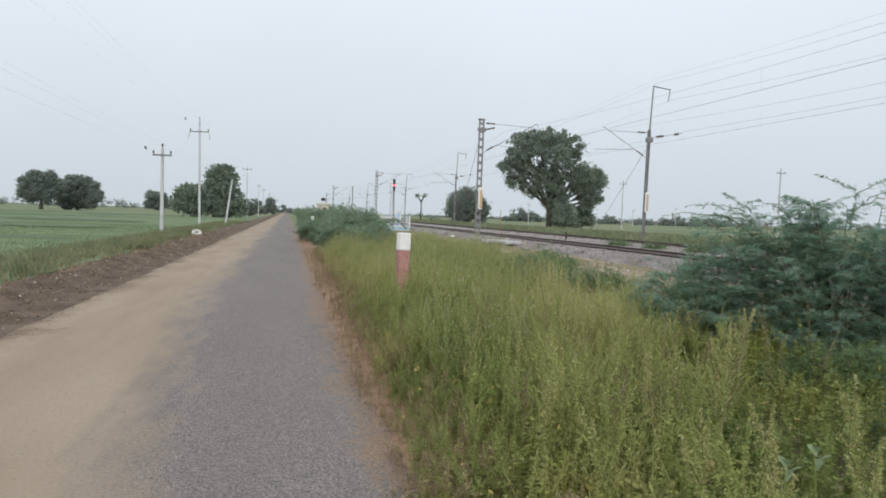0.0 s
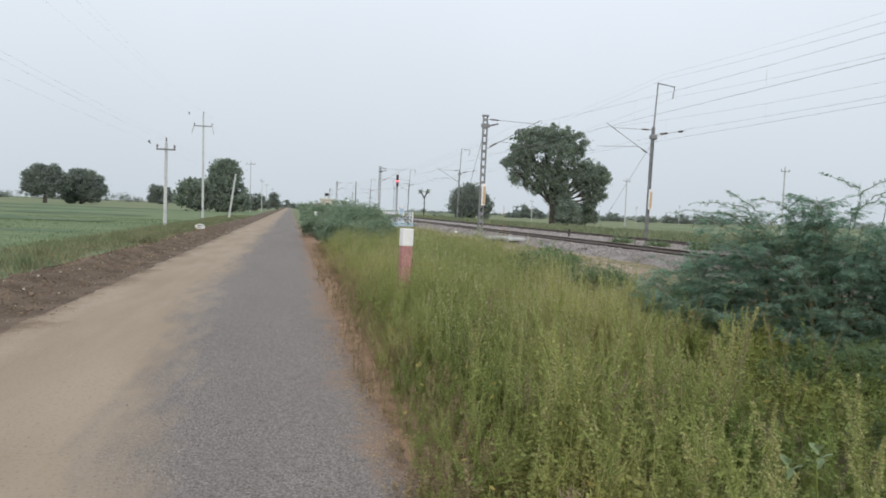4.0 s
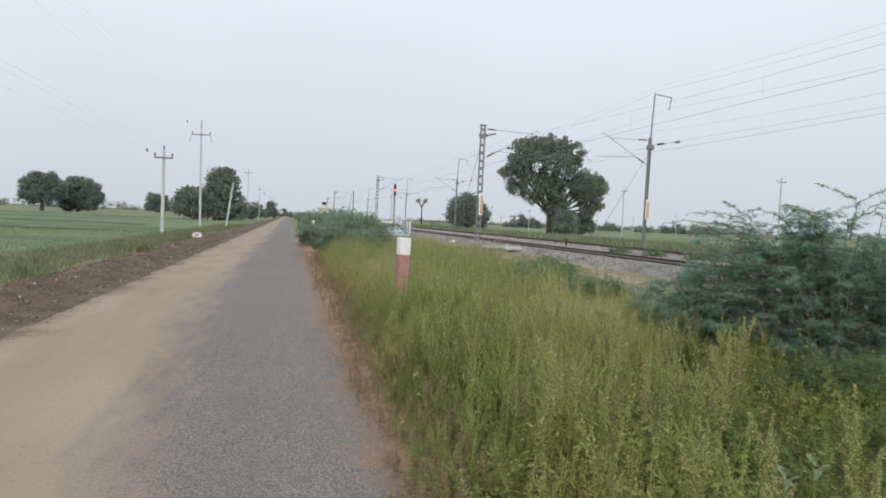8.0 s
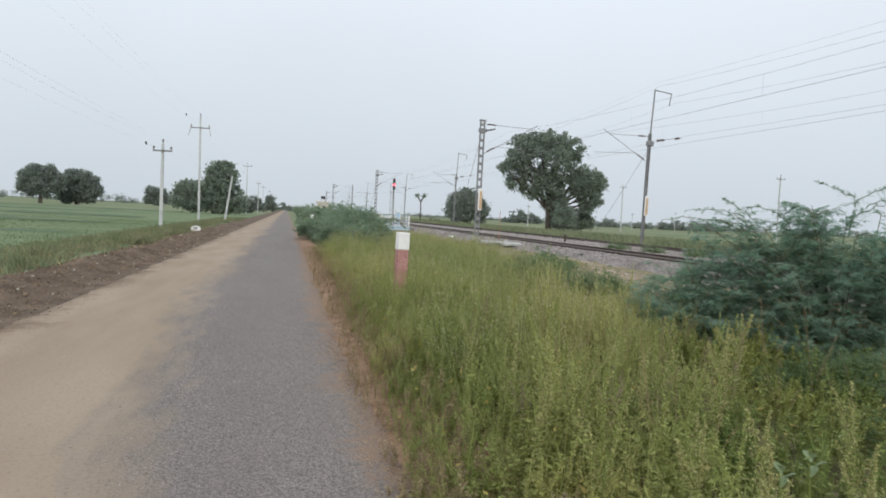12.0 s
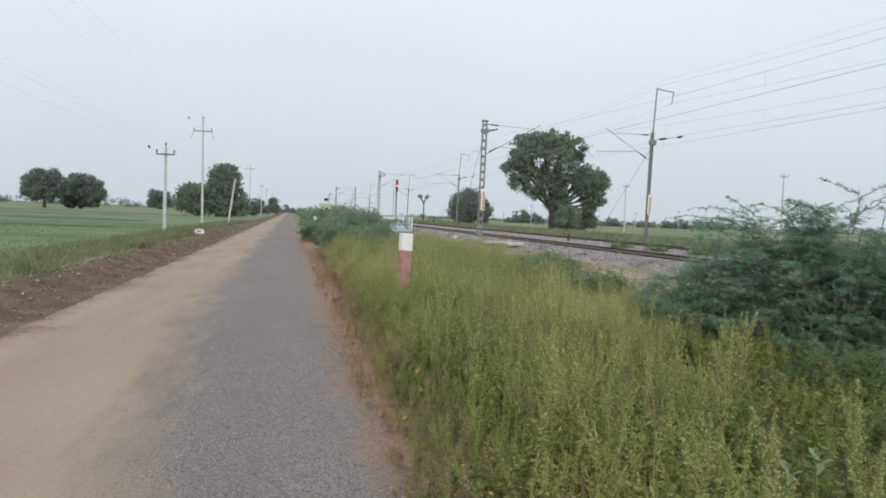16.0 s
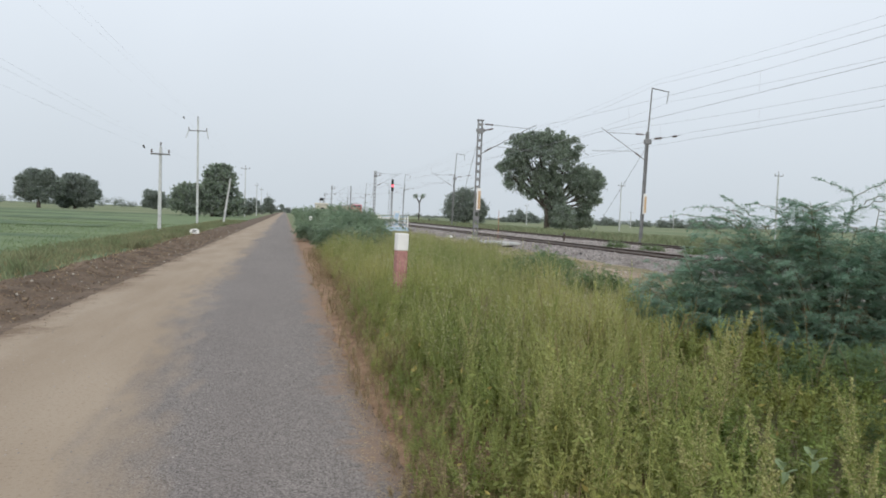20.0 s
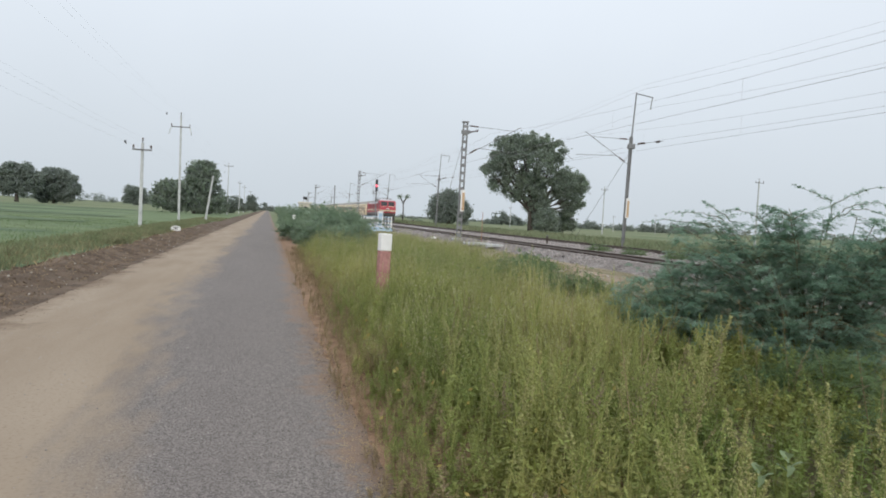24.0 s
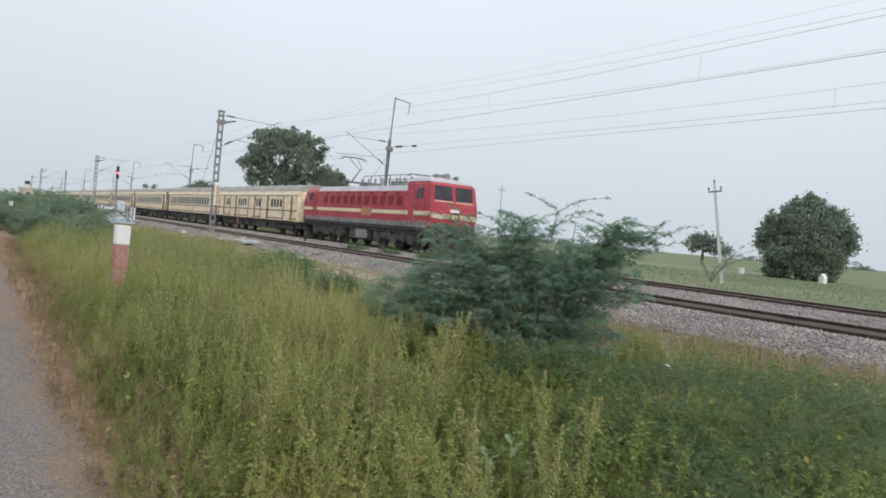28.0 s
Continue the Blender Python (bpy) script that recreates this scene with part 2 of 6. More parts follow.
def road_matter():
    """Worn asphalt with loose sand blown over its far side, patchy along the edge."""
    m = bpy.data.materials.new("sanded_asphalt")
    m.use_nodes = True
    n, l = m.node_tree.nodes, m.node_tree.links
    bsdf = n["Principled BSDF"]
    co = n.new("ShaderNodeTexCoord")

    def tex(scale, detail=5.0, stretch=(1, 1, 1)):
        mp = n.new("ShaderNodeMapping")
        mp.inputs["Scale"].default_value = stretch
        l.new(co.outputs["Object"], mp.inputs[0])
        t = n.new("ShaderNodeTexNoise")
        t.inputs["Scale"].default_value, t.inputs["Detail"].default_value = scale, detail
        l.new(mp.outputs[0], t.inputs["Vector"])
        return t.outputs["Fac"]

    def span(value, a, b, c, d):
        r = n.new("ShaderNodeMapRange")
        for key, v in (("From Min", a), ("From Max", b), ("To Min", c), ("To Max", d)):
            r.inputs[key].default_value = v
        l.new(value, r.inputs["Value"])
        return r.outputs[0]

    def blend(f, a, b):
        x = n.new("ShaderNodeMix")
        x.data_type = "RGBA"
        for key, v in (("Factor", f), ("A", a), ("B", b)):
            if isinstance(v, tuple):
                x.inputs[key].default_value = (*v, 1)
            else:
                l.new(v, x.inputs[key])
        return x.outputs["Result"]

    def add(a, b, op="ADD"):
        x = n.new("ShaderNodeMath")
        x.operation = op
        for i, v in enumerate((a, b)):
            if isinstance(v, float):
                x.inputs[i].default_value = v
            else:
                l.new(v, x.inputs[i])
        return x.outputs[0]

    s = n.new("ShaderNodeSeparateXYZ")
    l.new(co.outputs["Object"], s.inputs[0])
    tar = blend(span(tex(0.9, 5.0, (1, 0.22, 1)), 0.35, 0.65, 0, 1), (0.166, 0.142, 0.130), (0.208, 0.181, 0.165))
    vor = n.new("ShaderNodeTexVoronoi")
    vor.inputs["Scale"].default_value = 115.0
    l.new(co.outputs["Object"], vor.inputs["Vector"])
    cell = n.new("ShaderNodeSeparateColor")
    l.new(vor.outputs["Color"], cell.inputs[0])
    chips = blend(span(cell.outputs[0], 0.1, 0.9, 0, 1), (0.045, 0.039, 0.035), (0.375, 0.335, 0.305))
    tar = blend(span(tex(2), 0.3, 0.7, 0.38, 0.62), tar, chips)
    sand = blend(span(tex(1.5, 6.0, (1, 0.2, 1)), 0.35, 0.65, 0, 1), (0.300, 0.232, 0.166), (0.365, 0.292, 0.218))
    sand = blend(span(tex(38), 0.54, 0.70, 0, 0.6), sand, (0.23, 0.165, 0.11))
    wander = add(span(tex(0.55, 6, (1, 0.35, 1)), 0.25, 0.75, -0.3, 0.3), span(tex(5.0, 6, (1, 0.3, 1)), 0.25, 0.75, -0.22, 0.22))
    drift = span(s.outputs["Y"], 3.0, 9.5, 0.08, 0.66)
    cover = span(add(add(s.outputs["X"], drift), wander), -0.98, -0.42, 1.0, 0.0)
    edge = span(add(add(s.outputs["X"], span(s.outputs["Y"], 3.0, 8.0, -0.17, 0.0)), add(span(tex(1.3), 0.25, 0.75, -0.24, 0.24), span(tex(9.0), 0.25, 0.75, -0.16, 0.16))), 0.34, 0.60, 0.0, 0.8)
    brown = span(add(s.outputs["X"], add(span(tex(0.9), 0.25, 0.75, -0.4, 0.4), span(tex(7.0), 0.25, 0.75, -0.2, 0.2))), -3.3, -2.85, 0.85, 0.0)
    colour = blend(edge, blend(cover, tar, blend(brown, sand, (0.17, 0.118, 0.078))), (0.27, 0.185, 0.132))
    l.new(colour, bsdf.inputs["Base Color"])
    bsdf.inputs["Roughness"].default_value = 0.9
    bsdf.inputs["Specular IOR Level"].default_value = 0.25
    bp = n.new("ShaderNodeBump")
    bp.inputs["Strength"].default_value, bp.inputs["Distance"].default_value = 0.7, 0.008
    l.new(tex(130, 3.0), bp.inputs["Height"])
    l.new(bp.outputs[0], bsdf.inputs["Normal"])
    return m


M["road"] = road_matter()


# ---- mesh helpers ----
class Shape:
    """Vertices and faces that grow into one mesh."""

    def __init__(self):
        self.v, self.f = [], []

    def add(self, verts, faces):
        k = len(self.v)
        self.v += [tuple(p) for p in verts]
        self.f += [tuple(i + k for i in face) for face in faces]
        return self

    def box(self, x0, x1, y0, y1, z0, z1, c=0.0):
        if not c:
            vs = [(x, y, z) for x in (x0, x1) for y in (y0, y1) for z in (z0, z1)]
            return self.add(vs, [(0, 1, 3, 2), (4, 6, 7, 5), (0, 4, 5, 1), (2, 3, 7, 6), (0, 2, 6, 4), (1, 5, 7, 3)])
        bm = bmesh.new()
        bmesh.ops.create_cube(bm, size=1.0)
        for p in bm.verts:
            p.co = Vector(((x0 + x1) / 2 + p.co.x * (x1 - x0), (y0 + y1) / 2 + p.co.y * (y1 - y0), (z0 + z1) / 2 + p.co.z * (z1 - z0)))
        bmesh.ops.bevel(bm, geom=bm.edges[:], offset=c, segments=1, affect="EDGES")
        bm.verts.index_update()
        self.add([p.co[:] for p in bm.verts], [[p.index for p in face.verts] for face in bm.faces])
        bm.free()
        return self

    def rod(self, a, b, r0, r1=None, n=8, caps=True):
        a, b = Vector(a), Vector(b)
        r1 = r0 if r1 is None else r1
        w = (b - a).normalized()
        u = w.orthogonal().normalized()
        v = w.cross(u)
        ring = [(math.cos(2 * math.pi * i / n), math.sin(2 * math.pi * i / n)) for i in range(n)]
        vs = [a + (u * c + v * s) * r0 for c, s in ring] + [b + (u * c + v * s) * r1 for c, s in ring]
        fs = [(i, (i + 1) % n, n + (i + 1) % n, n + i) for i in range(n)]
        if caps:
            fs += [tuple(range(n - 1, -1, -1)), tuple(range(n, 2 * n))]
        return self.add(vs, fs)

    def line(self, points, r0, r1=None, n=6):
        r1 = r0 if r1 is None else r1
        pts = [Vector(p) for p in points]
        k = len(pts)
        vs, fs = [], []
        u = (pts[1] - pts[0]).orthogonal().normalized()
        for i, p in enumerate(pts):
            w = (pts[min(i + 1, k - 1)] - pts[max(i - 1, 0)]).normalized()
            u = (u - w * u.dot(w)).normalized()
            v = w.cross(u)
            r = r0 + (r1 - r0) * i / (k - 1)
            vs += [p + (u * math.cos(2 * math.pi * j / n) + v * math.sin(2 * math.pi * j / n)) * r for j in range(n)]
        for i in range(k - 1):
            fs += [(i * n + j, i * n + (j + 1) % n, (i + 1) * n + (j + 1) % n, (i + 1) * n + j) for j in range(n)]
        return self.add(vs, fs + [tuple(range(n - 1, -1, -1)), tuple(range((k - 1) * n, k * n))])

    def prism(self, outline, y0, y1):
        """An outline of (x, z) drawn out along y."""
        n = len(outline)
        vs = [(x, y0, z) for x, z in outline] + [(x, y1, z) for x, z in outline]
        return self.add(vs, [(i, (i + 1) % n, n + (i + 1) % n, n + i) for i in range(n)] + [tuple(range(n - 1, -1, -1)), tuple(range(n, 2 * n))])

    def disc_sheds(self, a, b, r, count):
        a, b = Vector(a), Vector(b)
        self.rod(a, b, r * 0.4, n=8)
        for i in range(count):
            p = a.lerp(b, (i + 0.5) / count)
            d = (b - a).normalized() * (b - a).length / count * 0.3
            self.rod(p - d, p + d, r, r * 0.6, 8)
        return self


def mesh_of(name, shape, material):
    me = bpy.data.meshes.new(name)
    me.from_pydata(shape.v, [], shape.f)
    me.materials.append(material)
    me.validate()
    me.update()
    bm = bmesh.new()
    bm.from_mesh(me)
    bmesh.ops.recalc_face_normals(bm, faces=bm.faces)
    bm.to_mesh(me)
    bm.free()
    return me


def part(name, shape, material, parent=None, label="", smooth=False):
    me = mesh_of(name, shape, material)
    if smooth:
        me.polygons.foreach_set("use_smooth", [True] * len(me.polygons))
    ob = new(name, me)
    if parent:
        ob.parent = parent
    if label:
        tagged(ob, label)
    return ob


def thing(name, at, label, category, group="", turn=0.0):
    ob = new(name)
    ob.matrix_world = pose(*at, 0, 0, turn)
    return tagged(ob, label, category, group)


def quads(name, corners, material, parent=None):
    """A mesh of loose four-cornered pieces from an array (count, 4, 3)."""
    corners = np.asarray(corners, np.float32)
    k = len(corners)
    me = bpy.data.meshes.new(name)
    me.vertices.add(4 * k)
    me.loops.add(4 * k)
    me.polygons.add(k)
    me.vertices.foreach_set("co", corners.reshape(-1))
    me.loops.foreach_set("vertex_index", np.arange(4 * k, dtype=np.int32))
    me.polygons.foreach_set("loop_start", np.arange(0, 4 * k, 4, dtype=np.int32))
    me.materials.append(material)
    me.update(calc_edges=True)
    ob = new(name, me)
    if parent:
        ob.parent = parent
    return ob


rng = np.random.default_rng(7)


def unit(n):
    v = rng.normal(size=(n, 3))
    return v / np.linalg.norm(v, axis=1, keepdims=True)


def leaves_at(centres, size, ratio=0.5, droop=0.0):
    """Leaf-shaped four-corner pieces at the given places, turned at random."""
    n = len(centres)
    along = unit(n)
    along[:, 2] -= droop
    along /= np.linalg.norm(along, axis=1, keepdims=True)
    side = np.cross(along, unit(n))
    side /= np.linalg.norm(side, axis=1, keepdims=True) + 1e-9
    s = (size * rng.uniform(0.6, 1.3, n))[:, None]
    a, b = along * s * 0.5, side * s * 0.5 * ratio
    return np.stack([centres - a, centres + b - a * 0.1, centres + a, centres - b - a * 0.1], 1)


def sheet(name, x0, x1, y0, y1, nx, ny, height, material, label, kind="structure", category=""):
    xs, ys = np.linspace(x0, x1, nx), np.linspace(y0, y1, ny)
    vs = [(x, y, height(x, y)) for y in ys for x in xs]
    fs = [(j * nx + i, j * nx + i + 1, (j + 1) * nx + i + 1, (j + 1) * nx + i) for j in range(ny - 1) for i in range(nx - 1)]
    me = bpy.data.meshes.new(name)
    me.from_pydata(vs, [], fs)
    me.materials.append(material)
    me.polygons.foreach_set("use_smooth", [True] * len(me.polygons))
    return tagged(new(name, me), label, category, kind=kind)


def rough(x, y, s, a):
    return a * noise.noise(Vector((x * s, y * s, 0.3)))


# ---- ground, road, verges ----
ROAD_L, ROAD_R = -3.25, 0.66

gx = [-2500, -900, -300, -120, -60, -30, -6.2, 0, 11, 26, 40, 70, 120, 300, 900, 2500]
gy = [-2500, -600, -100, 0, 40, 90, 160, 260, 420, 800, 1500, 2900]
me = bpy.data.meshes.new("ground")
me.from_pydata([(x, y, -0.05) for y in gy for x in gx], [], [(j * 16 + i, j * 16 + i + 1, (j + 1) * 16 + i + 1, (j + 1) * 16 + i) for j in range(11) for i in range(15)])
me.materials.append(M["field"])
tagged(new("ground", me), "flat farmland of green and dry grass reaching the horizon", kind="structure")

xs = np.linspace(ROAD_L, ROAD_R, 26)
ys = np.concatenate([np.arange(-30, 2, 0.5), np.arange(2, 16, 0.12), np.arange(16, 40, 0.4), np.geomspace(40, 1400, 60)])
vs, fs = [], []
for j, y in enumerate(ys):
    for i, x in enumerate(xs):
        u = (x - ROAD_L) / (ROAD_R - ROAD_L)
        wob = 0.17 * noise.noise(Vector((0.0 if u < 0.5 else 9.0, y * 0.9, 0))) + 0.06 * noise.noise(Vector((3.0, y * 3.1, u))) + 0.04 * noise.noise(Vector((5.0, y * 8.0, u)))
        z = 0.03 * (1 - (2 * u - 1) ** 2) + rough(x, y * 0.3, 0.9, 0.0008)
        vs.append((x + 0.17 * max(0.0, u - 0.6) / 0.4 * min(1.0, max(0.0, (8 - y) / 5)) + (wob if u in (0.0, 1.0) else 0.0), y, z if 0 < i < 25 else -0.03))
for j in range(len(ys) - 1):
    for i in range(25):
        fs.append((j * 26 + i, j * 26 + i + 1, (j + 1) * 26 + i + 1, (j + 1) * 26 + i))
me = bpy.data.meshes.new("road")
me.from_pydata(vs, [], fs)
me.materials.append(M["road"])
me.polygons.foreach_set("use_smooth", [True] * len(me.polygons))
tagged(new("road", me), "narrow grey asphalt road half covered with sand", kind="structure")


def soil_height(x, y):
    u = (x + 5.2) / 2.0
    ridge = 0.22 * math.exp(-((u - 0.42) / 0.25) ** 2)
    return -0.02 + ridge * (0.8 + 0.5 * noise.noise(Vector((x, y * 0.4, 5)))) + 0.07 * noise.noise(Vector((x * 2.6, y * 2.6, 1))) * min(1, 5 * (1 - u)) + 0.03 * noise.noise(Vector((x * 7, y * 5, 2))) * min(1, 4 * (1 - u))


sheet("soil_verge", -5.2, -3.2, -30, 60, 26, 620, soil_height, M["soil"], "bank of freshly turned brown soil along the road")
sheet("soil_verge_far", -5.2, -3.2, 60, 700, 8, 160, lambda x, y: 0.1 * math.exp(-((x + 4.3) / 0.6) ** 2) + rough(x, y, 0.5, 0.05), M["soil"], "strip of brown soil beside the distant road")
sheet("dry_verge", 0.56, 2.3, -40, 60, 14, 340, lambda x, y: -0.045 + 0.03 * min(1, max(0, x - 0.6) / 0.25) + 0.02 * min(1, max(0, x - 0.7)) + rough(x, y, 2.5, 0.02), M["verge"], "strip of dry reddish earth beside the asphalt")
sheet("rough_ground", 2.3, 12.0, -40, 90, 24, 220, lambda x, y: -0.01 + rough(x, y, 0.8, 0.06), M["dry_turf"], "rough dry earth between road and railway")
sheet("bare_earth", 7.4, 12.4, 11, 46, 60, 330, lambda x, y: -0.012 + rough(x, y, 0.8, 0.06) + 0.09 * (noise.noise(Vector((x * 0.9, y * 0.28, 14))) - 0.02 - 0.20 * abs(x - 9.3 - 1.3 * min(1.0, max(0.0, (y - 16) / 10)))), M["tan_earth"], "patches of bare tan earth before the ballast")
sheet("crop_field", -260, -5.1, -40, 150, 110, 150, lambda x, y: 0.03 + rough(x, y, 0.15, 0.06), M["crop"], "green crop field beside the road")
# darker rows and bunds crossing the field
for y, w, x0, x1 in ((34, 1.2, -60, -9.5), (52, 2.0, -90, -12), (74, 2.5, -120, -14), (98, 2.5, -160, -16), (131, 4.0, -210, -18)):
    n = 60
    sheet("field_bund", x0, x1, y - w, y + w, n, 5, lambda x, yy, y=y, w=w, x0=x0, x1=x1: 0.05 + 0.26 * max(0, 1 - ((yy - y) / w) ** 2) * (0.7 + 0.6 * noise.noise(Vector((x * 0.35, y, 0)))) * min(1, (x1 - x) / 6, (x - x0) / 6), M["crop_dark"], "low grassy bund between field plots")

# ---- railway bed ----
bed = Shape()
prof = [(10.9, -0.06), (11.3, 0.03), (12.3, 0.16), (13.2, 0.265), (24.0, 0.265), (25.0, 0.1), (26.0, -0.06)]
ys = np.concatenate([np.arange(-60, 60, 1.5), np.geomspace(60, 1200, 50)])
k = len(prof)


def foot(y, i):
    """The ballast's near foot draws back where bare earth lies before it."""
    return (1.15, 1.0, 0.35)[i] * min(1.0, max(0.0, (y - 14) / 8)) if i < 3 else 0.0


for y in ys:
    bed.v += [(x + foot(y, i) + rough(x, y, 0.6, 0.25) * (i < 2 or i > 4), y, z) for i, (x, z) in enumerate(prof)]
bed.f += [(j * k + i, j * k + i + 1, (j + 1) * k + i + 1, (j + 1) * k + i) for j in range(len(ys) - 1) for i in range(k - 1)]
me = bpy.data.meshes.new("ballast_bed")
me.from_pydata(bed.v, [], bed.f)
me.materials.append(M["bed"])
tagged(new("ballast_bed", me), "bed of grey crushed stone under two railway tracks", kind="structure")

RAIL_TOP = 0.35
TRACKS = (14.75, 21.4)
rail_profile = [(-0.07, 0), (0.07, 0), (0.07, 0.02), (0.012, 0.05), (0.012, 0.12), (0.035, 0.135), (0.035, 0.168), (0.025, 0.172), (-0.025, 0.172), (-0.035, 0.168), (-0.035, 0.135), (-0.012, 0.12), (-0.012, 0.05), (-0.07, 0.02)]
sleeper_mesh = mesh_of("sleeper", Shape().box(-1.37, 1.37, -0.13, 0.13, -0.2, 0.0, 0.02), M["concrete"])
clip_mesh = mesh_of("rail_clip", Shape().box(-0.12, 0.12, -0.05, 0.05, 0.0, 0.03, 0.01), M["rail"])
for c in TRACKS:
    track = thing("railway_track", (c, 0, RAIL_TOP - 0.172), "broad-gauge railway track with rusty rails on concrete sleepers", "railway track", "railway tracks")
    st = Shape()
    sy = np.concatenate([np.arange(-60, 90, 0.5), np.geomspace(90, 1200, 40)])
    st.v += [(x, y, 0.10 + rough(x, y, 4, 0.02)) for y in sy for x in (-0.82, -0.4, 0, 0.4, 0.82)]
    st.f += [(j * 5 + i, j * 5 + i + 1, j * 5 + i + 6, j * 5 + i + 5) for j in range(len(sy) - 1) for i in range(4)]
    part("stained_ballast", st, M["oily_bed"], track, "oil-darkened ballast between the rails")
    for s in (-1, 1):
        part("rail", Shape().prism([(s * 0.873 + x, z) for x, z in rail_profile], -80, 1200), M["rail"], track)
    for i in range(130):
        ob = new("sleeper", sleeper_mesh)  # mostly buried
        ob.parent = track
        ob.location = (0, -10 + i * 0.65, 0.012)


def stones(name, x0, x1, y0, y1, count, size, height, material, label):
    """Loose angular stones, joined into one spread."""
    base = np.array([(1, 0, 0), (0, 1, 0), (-1, 0, 0), (0, -1, 0), (0, 0, 0.8), (0, 0, -0.6)], float)
    faces = np.array([(0, 1, 4), (1, 2, 4), (2, 3, 4), (3, 0, 4), (1, 0, 5), (2, 1, 5), (3, 2, 5), (0, 3, 5)])
    x, y = rng.uniform(x0, x1, count), rng.uniform(y0, y1, count)
    ok = np.min(np.abs(x[:, None] - np.array(TRACKS)), 1) > 0.98
    x, y, count = x[ok], y[ok], int(ok.sum())
    z = np.array([height(a, b) for a, b in zip(x, y)])
    pts = base[None] * rng.uniform(0.55, 1.25, (count, 6, 1)) * (size * rng.uniform(0.5, 1.4, (count, 1, 1)))
    a = rng.uniform(0, 6.283, count)
    ca, sa = np.cos(a)[:, None], np.sin(a)[:, None]
    tilt = rng.uniform(-0.7, 0.7, (count, 1))
    px, py, pz = pts[..., 0], pts[..., 1], pts[..., 2]
    py, pz = py * np.cos(tilt) - pz * np.sin(tilt), py * np.sin(tilt) + pz * np.cos(tilt)
    px, py = px * ca - py * sa, px * sa + py * ca
    v = np.stack([px + x[:, None], py + y[:, None], pz + z[:, None]], -1).reshape(-1, 3)
    f = (faces[None] + 6 * np.arange(count)[:, None, None]).reshape(-1, 3)
    me = bpy.data.meshes.new(name)
    me.vertices.add(len(v))
    me.loops.add(3 * len(f))
    me.polygons.add(len(f))
    me.vertices.foreach_set("co", v.astype(np.float32).reshape(-1))
    me.loops.foreach_set("vertex_index", f.astype(np.int32).reshape(-1))
    me.polygons.foreach_set("loop_start", np.arange(0, 3 * len(f), 3, dtype=np.int32))
    me.materials.append(material)
    me.update(calc_edges=True)
    return tagged(new(name, me), label, kind="stuff")


def bed_height(x, y):
    xs = [p[0] + foot(y, i) for i, p in enumerate(prof)]
    return float(np.interp(x, xs, [p[1] for p in prof])) + 0.01


stones("ballast_stones", 11.0, 14.0, 2, 26, 21000, 0.033, bed_height, M["stone"], "loose grey crushed ballast stones")
stones("ballast_stones_between_tracks", 14.0, 24.4, 0, 30, 20000, 0.035, bed_height, M["stone"], "loose grey crushed ballast stones between the rails")
stones("ballast_stones_farther", 11.2, 20.5, 26, 70, 14000, 0.055, bed_height, M["stone"], "loose grey crushed ballast stones along the track")
stones("soil_clods", -5.1, -3.4, 8, 45, 5000, 0.030, lambda x, y: soil_height(x, y) - 0.006, M["clod"], "crumbled brown soil clods on the bank")
stones("large_clods", -4.9, -3.5, 7, 40, 700, 0.055, lambda x, y: soil_height(x, y) - 0.012, M["clod"], "larger lumps of turned brown soil on the bank")
stones("pale_stones", -4.7, -3.25, 8, 60, 230, 0.026, lambda x, y: soil_height(x, y) + 0.025, M["pebble"], "scattered pale pebbles on the soil bank")
stones("soil_crumbs", -3.7, -2.75, 7, 40, 900, 0.014, lambda x, y: 0.006, M["clod"], "crumbs of brown soil spilled over the sandy road edge")
stones("road_chips", -0.9, 0.75, 2.4, 9, 5200, 0.006, lambda x, y: 0.029 * (1 - (2 * (x - ROAD_L) / (ROAD_R - ROAD_L) - 1) ** 2), M["chip"], "loose dark and pale stone chips on the asphalt")
stones("road_gravel", -3.0, 0.8, 2.5, 14, 1500, 0.007, lambda x, y: 0.03 * (1 - (2 * (x - ROAD_L) / (ROAD_R - ROAD_L) - 1) ** 2), M["stone"], "fine loose grit on the road surface")


# ---- overhead line ----
def plate_on(mast, x, y, z):
    ob = part("number_plate", Shape().box(x - 0.14, x + 0.14, y - 0.02, y + 0.02, z - 0.75, z + 0.75, 0.01), M["white"], mast, "white number plate with a yellow panel")
    part("yellow_panel", Shape().box(x - 0.05, x + 0.125, y - 0.03, y - 0.02, z - 0.68, z + 0.55, 0.004), M["yellow"], ob)


def cantilever(mast, side, foot, reach, top, low, hold, level):
    """Stay tube, slanting bracket tube and register arm towards the track."""
    s = side
    part("stay_tube", Shape().rod((foot, 0, top), (s * reach, 0, top - 0.08), 0.015, n=8), M["dark_steel"], mast)
    part("bracket_tube", Shape().rod((foot, 0, low), (s * (reach + 0.45), 0, top + 0.22), 0.020, n=8), M["dark_steel"], mast)
    part("stay_insulator", Shape().disc_sheds((s * 0.35, 0, top), (s * 0.95, 0, top - 0.015), 0.068, 6), M["insulator"], mast)
    k = (top + 0.22 - low) / (reach + 0.2)
    part("bracket_insulator", Shape().disc_sheds((s * 0.4, 0, low + 0.25 * k), (s * 0.9, 0, low + 0.75 * k), 0.068, 6), M["insulator"], mast)
    part("register_arm", Shape().rod((s * 1.0, 0, low + 0.55), (s * (reach + 1.1), 0, low + 0.35), 0.015, n=6).rod((s * (hold + 0.75), 0, low + 0.42), (s * hold, 0, level), 0.014, n=6), M["dark_steel"], mast)


